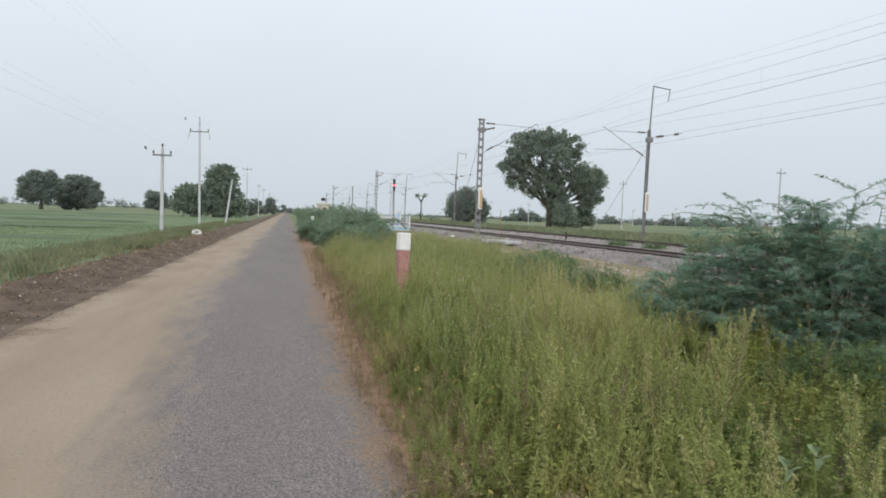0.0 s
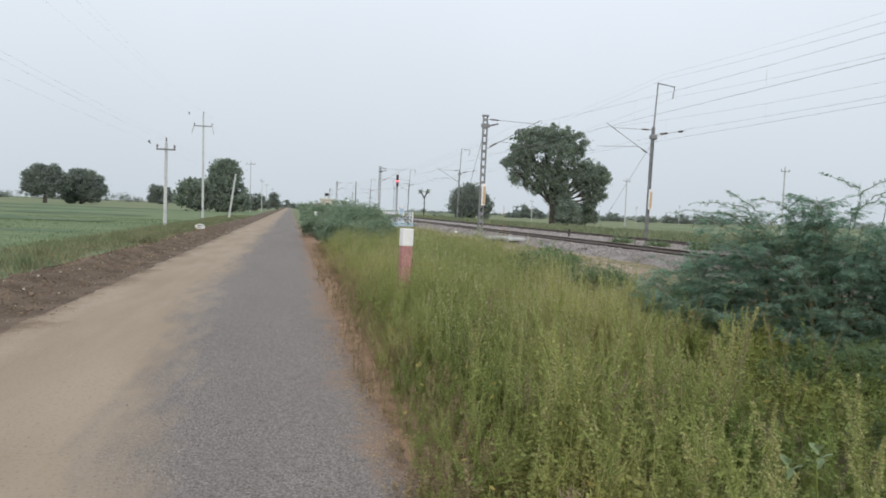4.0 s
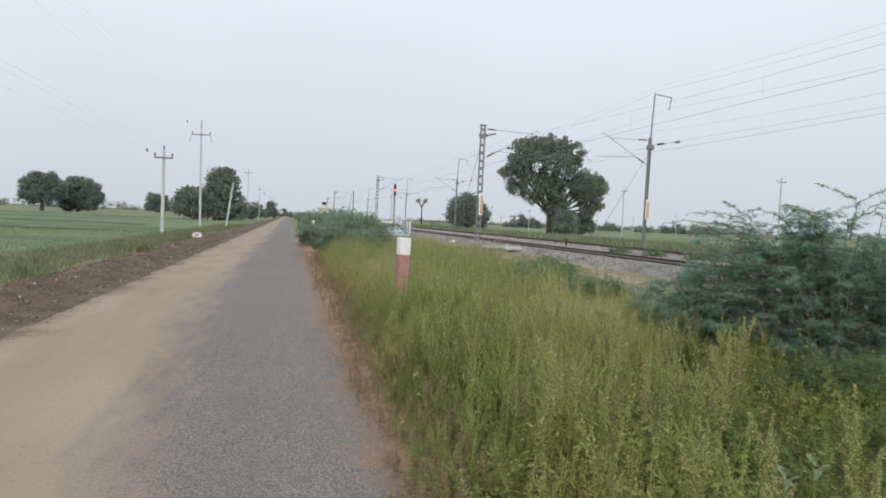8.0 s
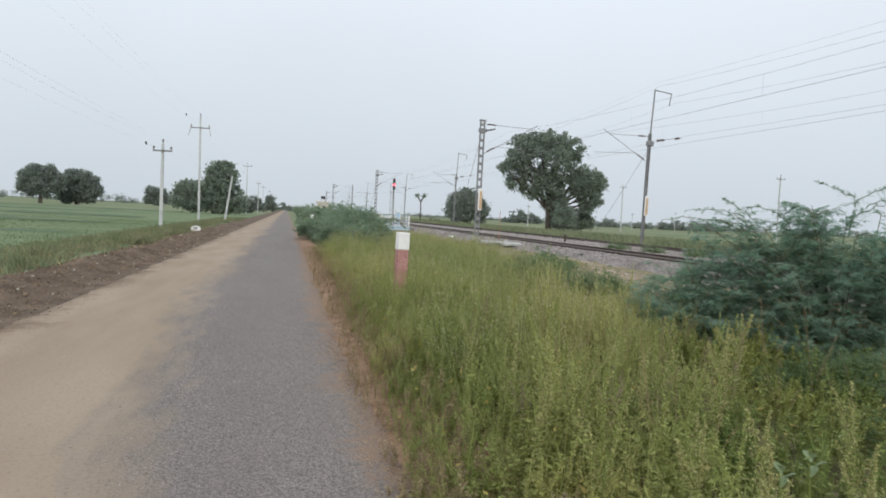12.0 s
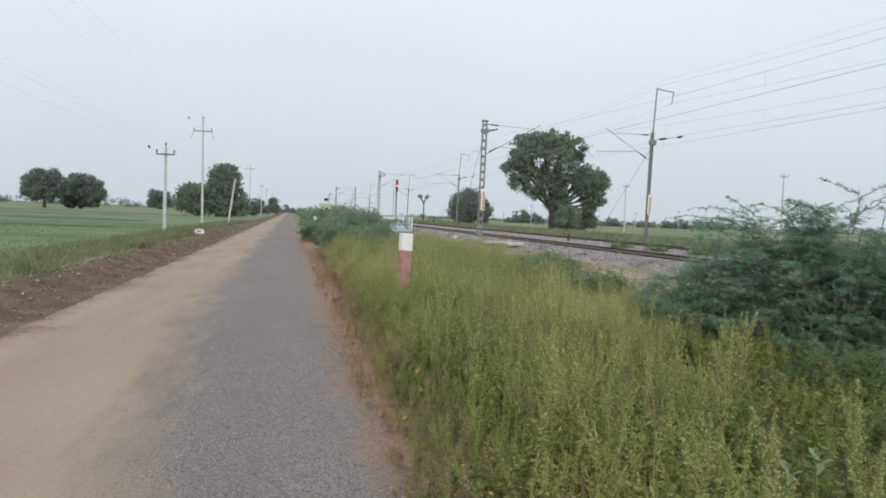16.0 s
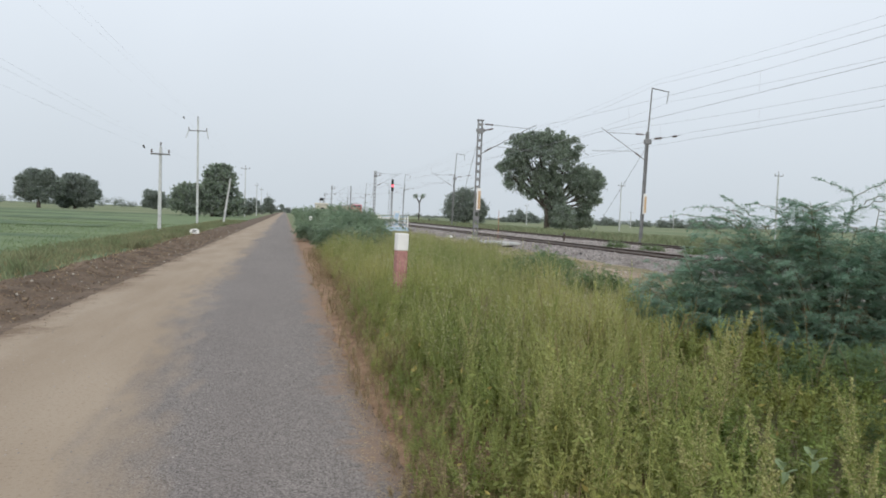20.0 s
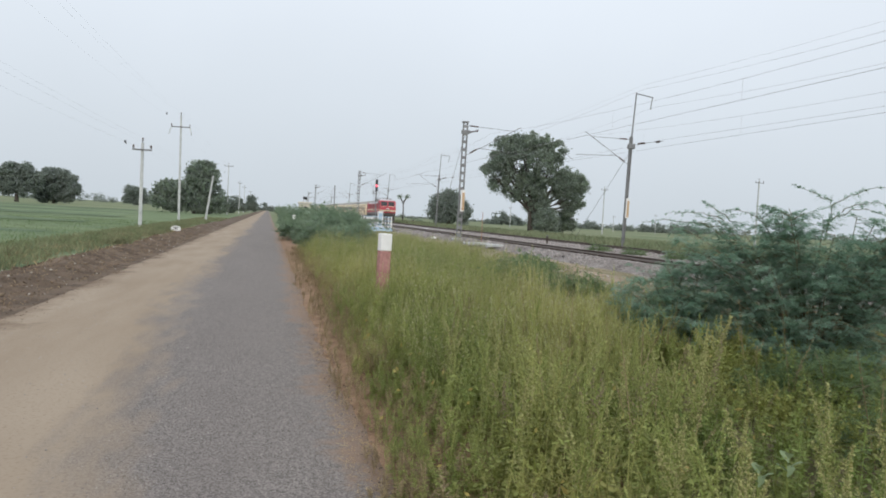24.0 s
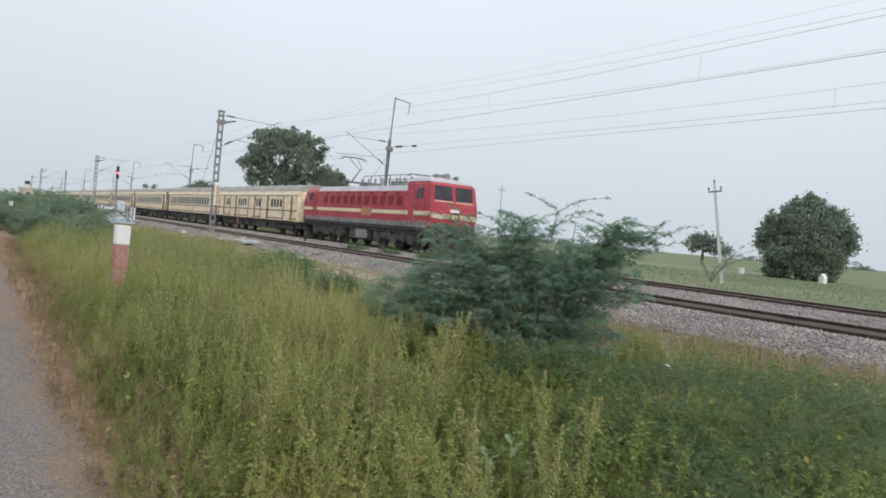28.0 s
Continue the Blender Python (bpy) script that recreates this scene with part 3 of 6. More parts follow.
def lattice_mast(x, y, height=8.2, plate=True):
    mast = thing("lattice_mast", (x, y, 0), "grey steel lattice mast of the overhead line beside the track", "mast", "lattice masts")
    mast.matrix_world = pose(x, y, 0, 0, 0.5, 0)
    for s in (-1, 1):
        part("upright", Shape().box(s * 0.14 - 0.033, s * 0.14 + 0.033, -0.10, 0.10, 0.05, height, 0.008), M["steel"], mast)
    for i in range(15):
        z = 0.45 + i * (height - 0.7) / 14
        part("batten_plate", Shape().box(-0.15, 0.15, -0.112, -0.102, z - 0.10, z + 0.10), M["steel"], mast)
    part("cap_plate", Shape().box(-0.22, 0.22, -0.13, 0.13, height, height + 0.10, 0.01), M["steel"], mast)
    part("bracket_clamp", Shape().box(-0.24, 0.30, -0.14, 0.14, height - 0.75, height - 0.5, 0.02), M["steel"], mast)
    cantilever(mast, 1, 0.2, 3.6, height - 0.18, height - 2.2, 1.9, 6.0)
    part("foundation", Shape().box(-0.45, 0.45, -0.45, 0.45, -0.1, 0.22, 0.04), M["concrete"], mast)
    part("guy_wire", Shape().rod((0, 0.05, height - 0.9), (-0.4, 5.0, 0.1), 0.014, n=5), M["steel"], mast)
    part("feeder_insulator", Shape().disc_sheds((0.3, 0, height - 0.62), (0.95, 0, height - 0.45), 0.07, 6), M["insulator"], mast)
    if plate:
        plate_on(mast, 0.08, -0.16, 2.85)
    return mast


def tall_mast(x, y, plate=True):
    mast = thing("steel_mast", (x, y, 0), "tall grey steel overhead-line mast with a hooked top", "mast", "tall masts")
    mast.matrix_world = pose(x, y, 0, 0, 1.0, 0)
    col = Shape()
    col.box(-0.085, 0.085, -0.012, 0.012, 0.1, 8.4)
    for s in (-1, 1):
        col.box(s * 0.085 - 0.012, s * 0.085 + 0.012, -0.10, 0.10, 0.1, 8.4)
    part("column", col, M["steel"], mast)
    part("upper_tube", Shape().rod((0.02, 0, 8.0), (0.14, 0, 11.7), 0.06, 0.05, 8), M["steel"], mast)
    part("top_arm", Shape().rod((0.14, 0, 11.65), (1.55, 0, 11.5), 0.04, n=8), M["steel"], mast)
    part("hanger", Shape().rod((1.5, 0, 11.5), (1.4, 0, 10.6), 0.035, n=8), M["steel"], mast)
    cantilever(mast, -1, -0.14, 3.3, 8.2, 6.35, 4.6, 6.3)
    part("feeder_arm", Shape().rod((0.1, 0, 7.85), (2.7, 0, 8.35), 0.015, n=6), M["dark_steel"], mast)
    part("feeder_insulator", Shape().disc_sheds((0.6, 0, 7.95), (1.2, 0, 8.06), 0.09, 5), M["insulator"], mast)
    part("end_insulator", Shape().disc_sheds((2.1, 0, 8.23), (2.45, 0, 8.3), 0.09, 4), M["insulator"], mast)
    part("clamp_box", Shape().box(-0.2, 0.3, -0.16, 0.16, 7.5, 7.85, 0.03), M["steel"], mast)
    part("foundation", Shape().box(-0.4, 0.4, -0.4, 0.4, -0.1, 0.15, 0.04), M["concrete"], mast)
    part("guy_wire", Shape().rod((0, 0.1, 7.2), (0.3, 9.5, 0.1), 0.014, n=5), M["steel"], mast)
    if plate:
        plate_on(mast, 0.05, -0.17, 3.05)
    return mast


LAT_X, TALL_X = 12.85, 26.0
pm = thing("plain_mast", (13.7, 150, 0), "plain grey steel mast without arms", "mast")
part("column", Shape().box(-0.09, 0.09, -0.012, 0.012, 0, 7.4).box(-0.10, -0.08, -0.08, 0.08, 0, 7.4).box(0.08, 0.10, -0.08, 0.08, 0, 7.4), M["steel"], pm)
part("foundation", Shape().box(-0.4, 0.4, -0.4, 0.4, -0.1, 0.2, 0.04), M["concrete"], pm)
MAST_Y = [46, 105, 168, 232, 300]
lattice_mast(LAT_X, MAST_Y[0])
lattice_mast(LAT_X + 0.3, MAST_Y[1], 8.0, False)
lattice_mast(LAT_X - 1.6, MAST_Y[2] + 8, 8.2, False)
lattice_mast(LAT_X, MAST_Y[3] + 5, 8.0, False)
lattice_mast(LAT_X, -15, 8.0, False)
tall_mast(TALL_X, 47)
tall_mast(TALL_X, 107, False)
tall_mast(TALL_X + 2.4, 169, False)
tall_mast(TALL_X, 232, False)
tall_mast(TALL_X, -14, False)
tall_mast(TALL_X, 300, False)


def sagging(a, b, sag, n=14):
    a, b = Vector(a), Vector(b)
    return [a.lerp(b, i / n) - Vector((0, 0, 4 * sag * (i / n) * (1 - i / n))) for i in range(n + 1)]


def conductor(name, points, sag, r, material, label):
    run = sagging(points[0], points[1], sag)
    for a, b in zip(points[1:], points[2:]):
        run += sagging(a, b, sag)[1:]
    s = Shape().line(run, r, n=5)
    return tagged(part(name, s, material), label, "wire", "overhead wires")


SUP = [-75, -15, 46, 106, 168, 236, 320]
for i, c in enumerate((15.0, 21.7)):
    stag = [c + (0.2 if j % 2 else -0.2) for j in range(len(SUP))]
    conductor("contact_wire", [(x, y, RAIL_TOP + 5.65 + 0.3 * i) for x, y in zip(stag, SUP)], 0.03, 0.0065, M["wire"], "thin grey contact wire above the track")
    conductor("catenary_wire", [(x, y, RAIL_TOP + 7.25 + 0.35 * i) for x, y in zip(stag, SUP)], 0.95, 0.0055, M["thin_wire"], "sagging grey catenary wire above the track")
    for j in range(len(SUP) - 3):
        for m in range(1, 7):
            u = m / 7
            x, y = stag[j] + (stag[j + 1] - stag[j]) * u, SUP[j] + (SUP[j + 1] - SUP[j]) * u
            tagged(part("dropper", Shape().rod((x, y, RAIL_TOP + 5.65 + 0.3 * i - 0.12 * u * (1 - u)), (x, y, RAIL_TOP + 7.25 + 0.35 * i - 3.8 * u * (1 - u)), 0.003, n=4), M["thin_wire"]), "thin dropper between catenary and contact wire", "wire", "droppers")
conductor("earth_wire", [(27.4, y, 10.6) for y in SUP], 0.9, 0.007, M["thin_wire"], "thin grey wire hung from the mast tops")
conductor("feeder_wire", [(28.4, y, 8.3) for y in SUP], 0.3, 0.007, M["wire"], "grey feeder wire beside the masts")
conductor("top_wire", [(26.2, y, 11.75) for y in SUP], 0.95, 0.006, M["wire"], "grey wire along the tips of the tall masts")
conductor("top_wire", [(26.25, y, 12.1) for y in SUP], 0.80, 0.005, M["thin_wire"], "thin pale wire along the tips of the tall masts")


# ---- rural power poles ----
def power_pole(x, y, height, arm, lean=0.0, turn=0.0, drop=0.42, label="slender pale concrete power pole with a short crossarm", category="power pole"):
    pole = thing("power_pole", (x, y, 0), label, category, "power poles")
    pole.matrix_world = pose(x, y, 0, 0, lean, turn)
    part("shaft", Shape().add([(-0.10, -0.1, -0.2), (0.10, -0.1, -0.2), (0.10, 0.1, -0.2), (-0.10, 0.1, -0.2), (-0.07, -0.07, height), (0.07, -0.07, height), (0.07, 0.07, height), (-0.07, 0.07, height)], [(3, 2, 1, 0), (4, 5, 6, 7), (0, 1, 5, 4), (1, 2, 6, 5), (2, 3, 7, 6), (3, 0, 4, 7)]), M["pole"], pole)
    if arm:
        z = height - drop
        part("crossarm", Shape().box(-arm, arm, -0.14, -0.085, z - 0.045, z + 0.045, 0.008), M["dark_steel"], pole)
        part("top_pin", Shape().rod((0, 0, height), (0, 0, height + 0.12), 0.02).disc_sheds((0, 0, height + 0.1), (0, 0, height + 0.3), 0.07, 2), M["insulator"], pole)
        for s in (-1, 1):
            part("pin_insulator", Shape().rod((s * (arm - 0.06), -0.11, z), (s * (arm - 0.06), -0.11, z + 0.14), 0.018).disc_sheds((s * (arm - 0.06), -0.11, z + 0.1), (s * (arm - 0.06), -0.11, z + 0.28), 0.075, 2), M["insulator"], pole)
    return pole


power_pole(-7.42, 44.6, 5.1, 0.55)
b = power_pole(-8.05, 68.4, 9.75, 0.85, -0.6, drop=1.05, label="tall pale concrete power pole with hanging insulators")
for s in (-1, 1):
    part("string_insulator", Shape().disc_sheds((s * 0.82, -0.1, 8.68), (s * 0.98, -0.5, 7.95), 0.06, 5), M["pole"], b)
power_pole(-7.9, 143, 10.0, 0.85)
power_pole(-7.15, 181, 8.0, 0.5)
power_pole(-6.0, 72, 4.6, 0, 7.5, label="leaning pale concrete post with no arm", category="post")
power_pole(-7.6, 230, 8.5, 0.6)
power_pole(-7.2, 290, 8.5, 0.6)
power_pole(-7.0, 350, 8.5, 0.6)
power_pole(-7.1, -4, 5.3, 0.55)
power_pole(-8.6, 6, 9.6, 0.85)
power_pole(37.05, 24.6, 5.9, 0.4, -9.0, -55)
power_pole(67.0, 130, 9.6, 0.75)
power_pole(72, 90, 9.9, 0.75)
power_pole(132, 247, 6.2, 0.7)
power_pole(150, 246, 7.5, 0.7)
power_pole(72, 200, 6.2, 0.6)
for a, b, dx, dz in (((-7.1, -4), (-7.42, 44.6), 0.49, 4.95), ((-7.42, 44.6), (-7.15, 181), 0.45, 4.95)):
    for s in (-1, 0, 1):
        conductor("power_wire", [(a[0] + s * dx, a[1], dz + (0.45 if s == 0 else 0)), (b[0] + s * dx, b[1], dz + (0.45 if s == 0 else 0))], 0.2, 0.0016, M["thin_wire"], "thin pale power line wire")
for a, b in (((-8.6, 6), (-8.15, 68.4)), ((-8.15, 68.4), (-7.9, 143))):
    for s in (-1, 0, 1):
        conductor("power_wire", [(a[0] + s * 0.79, a[1], 9.5 + (0.4 if s == 0 else 0)), (b[0] + s * 0.79, b[1], 9.45 + (0.4 if s == 0 else 0))], 0.6, 0.0016, M["thin_wire"], "thin pale power line wire")


for x, y, z in ((-7.9, 42.1, 4.85), (-8.94, 65.0, 9.4)):
    t = thing("wire_clamp", (x, y, z), "small dark clamp hanging on the power wire", "wire clamp", "wire clamps")
    part("sleeve", Shape().rod((0, -0.2, 0.06), (0, 0.2, -0.02), 0.05, 0.035, 8), M["lamp_dark"], t)
    part("hook", Shape().rod((0, 0, 0.0), (0.02, 0.0, 0.14), 0.02, n=6), M["lamp_dark"], t)


# ---- lineside equipment ----
def signal_post(x, y):
    s = thing("railway_signal", (x, y, 0), "railway colour-light signal on a post showing red", "signal")
    part("post", Shape().rod((0, 0, 0), (0, 0, 5.1), 0.075, n=10), M["steel"], s)
    head = part("signal_head", Shape().box(-0.13, 0.13, -0.12, 0.12, 4.35, 5.75, 0.03), M["lamp_dark"], s)
    part("red_lens", Shape().rod((0, -0.13, 5.0), (0, -0.16, 5.0), 0.12, n=14), M["red_light"], head)
    for z in (4.6, 5.42):
        part("dark_lens", Shape().rod((0, -0.125, z), (0, -0.14, z), 0.09, n=12), M["dark_window"], head)
    for z in (4.6, 5.0, 5.42):
        part("hood", Shape().rod((0, -0.12, z + 0.14), (0, -0.32, z + 0.12), 0.05, 0.03, 8), M["lamp_dark"], head)
    lad = Shape()
    for d in (-0.2, 0.2):
        lad.rod((-0.35 + d * 0.6, 0.1, 0), (-0.2 + d * 0.6, 0.1, 4.5), 0.02)
    for i in range(13):
        u = i / 13
        lad.rod((-0.47 + 0.15 * u, 0.1, 0.3 + 4.1 * u), (-0.23 + 0.15 * u, 0.1, 0.3 + 4.1 * u), 0.012)
    part("ladder", lad, M["steel"], s)
    part("platform", Shape().box(-0.42, 0.1, 0.0, 0.5, 4.05, 4.1, 0.01).rod((-0.42, 0.1, 4.1), (-0.42, 0.1, 5.0), 0.018), M["steel"], s)


signal_post(12.35, 81.5)


def relay_box(x, y):
    """A fenced pair of trackside cases."""
    r = thing("fenced_relay_case", (x, y, 0), "pale blue railing round white trackside relay cases", "railing")
    part("base_slab", Shape().box(-1.45, 1.45, -0.9, 0.9, -0.05, 0.35, 0.04), M["blue_paint"], r)
    for px, py in ((-1.35, -0.8), (-0.45, -0.8), (0.45, -0.8), (1.35, -0.8), (-1.35, 0.8), (1.35, 0.8)):
        part("fence_post", Shape().box(px - 0.05, px + 0.05, py - 0.05, py + 0.05, 0.3, 1.45, 0.01), M["white"], r)
    for z in (0.62, 1.0, 1.38):
        part("fence_rail", Shape().box(-1.4, 1.4, -0.83, -0.77, z - 0.035, z + 0.035, 0.008), M["blue_paint"], r)
        part("side_rail", Shape().box(1.32, 1.38, -0.8, 0.8, z - 0.035, z + 0.035, 0.008), M["blue_paint"], r)
    for i in range(16):
        part("fence_bar", Shape().rod((-1.28 + i * 0.17, -0.8, 0.4), (-1.28 + i * 0.17, -0.8, 1.36), 0.018, n=5), M["white"], r)
    for px, w, h in ((-0.7, 0.3, 1.25), (0.35, 0.24, 1.85)):
        c = part("relay_case", Shape().box(px - w, px + w, -0.2, 0.35, 0.35, h, 0.03), M["white"], r, "white painted relay case")
        part("case_roof", Shape().box(px - w - 0.06, px + w + 0.06, -0.26, 0.41, h, h + 0.07, 0.02), M["white"], c)
        part("case_door", Shape().box(px - w + 0.05, px + w - 0.05, -0.225, -0.203, 0.5, h - 0.12, 0.008), M["blue_paint"], c)


relay_box(10.3, 67)

slab = thing("concrete_slab", (11.7, 37.6, 0.10), "flat whitish concrete slabs beside the mast", "slab")
for i, (dx, dy, w, l) in enumerate(((0.35, 1.3, 0.85, 0.45), (0.55, -0.9, 0.5, 0.6), (1.3, 0.1, 0.45, 0.4))):
    part("slab_piece", Shape().box(dx - w, dx + w, dy - l, dy + l, 0, 0.14, 0.02), M["concrete"], slab)
fp = thing("marker_post", (13.0, 41.2, 0.1), "thin faded red and tan marker rod by the track", "post")
for i in range(7):
    part("band", Shape().rod((0, 0, i * 0.28), (0, 0, i * 0.28 + 0.28), 0.018, n=8), M["brass" if i % 3 else "red_faded"], fp)
for x, y in ((17.9, 78), (10.9, 45.2)):
    t = thing("track_marker", (x, y, 0.15), "small white concrete marker stub in the ballast", "marker", "track markers")
    part("stub", Shape().box(-0.16, 0.16, -0.1, 0.1, 0, 0.14, 0.03), M["white"], t)

t = thing("reference_stub", (17.5, 41.4, 0.15), "short dark rusty rail stub standing between the tracks", "marker")
part("stub", Shape().box(-0.05, 0.05, -0.06, 0.06, 0, 0.6, 0.01), M["rail"], t)
part("stub_cap", Shape().box(-0.06, 0.06, -0.07, 0.07, 0.6, 0.66, 0.01), M["steel"], t)

post = thing("guard_post", (1.68, 10.15, 0), "square roadside guard post painted white over faded red", "post", "guard posts")
post.matrix_world = pose(1.68, 10.15, 0, 0, 1.2, 8)
part("red_base", Shape().box(-0.082, 0.082, -0.082, 0.082, -0.1, 1.02, 0.008), M["red_faded"], post)
part("white_top", Shape().box(-0.086, 0.086, -0.086, 0.086, 1.02, 1.28, 0.012), M["white"], post)

ms = thing("milestone", (-4.8, 39.7, 0.12), "small rounded white kilometre stone on the soil bank", "milestone")
outline = [(-0.24, 0), (0.24, 0), (0.24, 0.14)] + [(0.24 * math.cos(a * math.pi / 8), 0.14 + 0.13 * math.sin(a * math.pi / 8)) for a in range(1, 8)] + [(-0.24, 0.14)]
part("stone", Shape().prism(outline, -0.09, 0.09), M["white"], ms)
part("lettering_bar", Shape().box(-0.13, 0.13, -0.096, -0.091, 0.16, 0.19).box(-0.1, 0.1, -0.096, -0.091, 0.08, 0.12), M["lamp_dark"], ms)

for x, y, w, h, tilt in ((64.5, 40.8, 0.42, 0.62, True), (60.5, 30.6, 0.42, 0.85, False)):
    t = thing("boundary_stone", (x, y, 0), "white painted boundary stone in the grass", "boundary stone", "boundary stones")
    t.matrix_world = pose(x, y, 0, 0, 0, 55)
    o = [(-w, 0), (w, 0), (w, h * 0.6), (0 if not tilt else w, h), (-w, h * 0.6 if not tilt else h)]
    part("stone", Shape().prism(o, -0.15, 0.15), M["white"], t)
for x, y, lean in ((1.48, 41.0, -1.0), (2.13, 74.0, 1.5), (2.76, 119.0, 0.5)):
    copy_thing(post, pose(x, y, 0, 0, lean, 4))


# ---- distant house ----
def house(x, y):
    h = thing("small_house", (x, y, 0), "small flat-roofed cream house with a roof tank", "house")
    part("wall", Shape().box(-1.7, 1.7, -2.5, 2.5, 0, 3.6, 0.05), M["house_wall"], h)
    part("roof", Shape().box(-1.9, 1.9, -2.75, 2.75, 3.6, 3.8, 0.04), M["concrete"], h)
    for s in (-1, 1):
        part("parapet", Shape().box(s * 1.75 - 0.1, s * 1.75 + 0.1, -2.6, 2.6, 3.8, 4.2, 0.02), M["house_wall"], h)
    part("front_parapet", Shape().box(-1.65, 1.65, -2.6, -2.4, 3.8, 4.15, 0.02), M["house_wall"], h)
    w = part("window", Shape().box(-0.3, 0.55, -2.53, -2.47, 2.0, 2.8), M["dark_window"], h)
    part("sunshade", Shape().box(-0.5, 0.75, -2.95, -2.5, 2.9, 3.0), M["concrete"], w)
    part("door", Shape().box(-1.6, -0.8, -2.53, -2.47, 0.1, 2.1), M["coach_line"], h)
    st = part("tank_stand", Shape().box(-0.5, -0.3, -0.5, -0.3, 3.8, 4.9).box(0.3, 0.5, -0.5, -0.3, 3.8, 4.9).box(-0.5, -0.3, 0.3, 0.5, 3.8, 4.9).box(0.3, 0.5, 0.3, 0.5, 3.8, 4.9), M["concrete"], h)
    part("tank", Shape().rod((0, 0, 4.9), (0, 0, 5.7), 0.62, 0.6, 14), M["lamp_dark"], st)


house(10.3, 205)


# ---- trees ----
def crown_points(lobes, clump, per, tufts=0.0):
    """Leaf places in many clumps that fill and fringe the lobes."""
    out = []
    for dx, dy, dz, r, count in lobes:
        d = unit(count)
        rad = r * rng.uniform(0.35, 1.0, count) ** 0.6
        c = np.array([dx, dy, dz]) + d * rad[:, None] * (1.0, 1.0, 0.92)
        for p in c:
            k = int(per * rng.uniform(0.6, 1.4))
            out.append(p + rng.normal(size=(k, 3)) * clump * rng.uniform(0.6, 1.2) * (1, 1, 0.7))
        for d in unit(int(count * tufts)):  # twig ends standing out of the crown
            p = np.array([dx, dy, dz]) + d * r * rng.uniform(1.0, 1.22) * (1, 1, 0.92)
            out.append(p + rng.normal(size=(26, 3)) * rng.uniform(0.1, 0.24))
    return np.concatenate(out)


def tree(at, trunk_r, trunk_h, lobes, clump, per, size, material, label, name="tree", lean=0.0, turn=0.0, tufts=0.35):
    t = thing(name, at, label, "tree", turn=turn)
    tr = Shape()
    top = (lean, 0, trunk_h)
    tr.line([(0, 0, -0.3), (lean * 0.2, 0.05, trunk_h * 0.35), (lean * 0.6, -0.05, trunk_h * 0.7), top], trunk_r * 1.25, trunk_r * 0.75, 9)
    part("trunk", tr, M["bark"], t)
    for dx, dy, dz, r, count in lobes:
        mid = ((top[0] + dx) / 2 + 0.3, dy / 2, (trunk_h + dz) / 2 - 0.2)
        limb = Shape().line([top, mid, (dx, dy, dz)], trunk_r * 0.55, trunk_r * 0.12, 7)
        for q in range(5):
            e = Vector((dx, dy, dz)) + Vector(unit(1)[0]) * r * 0.75
            limb.line([mid, ((mid[0] + e.x) / 2, (mid[1] + e.y) / 2, (mid[2] + e.z) / 2 + 0.2), e], trunk_r * 0.2, trunk_r * 0.04, 5)
        part("limb", limb, M["bark"], t)
    quads("crown", leaves_at(crown_points(lobes, clump, per, tufts), size, 0.6), material, t)
    return t


tree((43.3, 110, 0), 0.42, 3.6, [(-1.1, 0, 11.6, 4.5, 165), (-4.9, 0.6, 13.8, 2.3, 48), (-2.3, 0.3, 14.7, 1.8, 38), (0.2, -0.5, 14.9, 2.1, 44), (3.6, 0, 14.1, 1.9, 36), (3.7, 0, 12.0, 1.4, 12), (-6.2, 0, 11.5, 1.9, 36), (-8.2, 0, 9.9, 1.0, 10), (-5.9, 0.5, 8.2, 1.8, 22), (-3.8, 0, 6.4, 1.5, 15), (-0.6, 0, 7.6, 2.6, 56), (1.2, 0.4, 4.7, 2.0, 40), (1.4, 0.2, 2.0, 1.5, 26), (6.6, 0, 8.7, 2.6, 80), (5.6, 0, 9.8, 1.6, 20), (8.5, 0, 8.5, 1.4, 24), (7.0, 0, 6.2, 1.9, 34), (3.8, 0, 7.9, 1.9, 28), (6.7, 0, 4.0, 1.1, 12), (8.7, 0, 5.3, 0.9, 9)], 0.36, 105, 0.30, M["leaf_tree"], "large spreading dark green neem tree beyond the tracks", lean=-0.3, tufts=0.9)
tree((50.2, 112, 0), 0.12, 1.2, [(0, 0, 1.9, 1.3, 26), (0.3, 0, 3.1, 1.1, 18), (1.4, 0, 1.5, 0.8, 10), (-1.2, 0, 1.0, 0.7, 8)], 0.36, 90, 0.32, M["leaf_tree"], "small bushy tree beside the large tree", tufts=0.5)
tree((44.4, 106, 0), 0.10, 1.3, [(-0.6, 0, 1.5, 1.1, 26), (0.4, 0, 2.6, 1.2, 28), (0.9, 0, 1.3, 0.9, 18), (-0.2, 0, 3.4, 0.9, 14)], 0.36, 110, 0.34, M["leaf_tree"], "young tree standing before the large trunk")
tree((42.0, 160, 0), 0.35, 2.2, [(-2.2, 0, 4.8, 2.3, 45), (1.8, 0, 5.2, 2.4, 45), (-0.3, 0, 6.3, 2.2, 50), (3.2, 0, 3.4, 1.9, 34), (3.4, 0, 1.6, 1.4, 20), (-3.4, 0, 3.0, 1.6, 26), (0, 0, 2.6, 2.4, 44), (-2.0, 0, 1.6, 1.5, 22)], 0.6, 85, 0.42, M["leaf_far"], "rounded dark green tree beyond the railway")
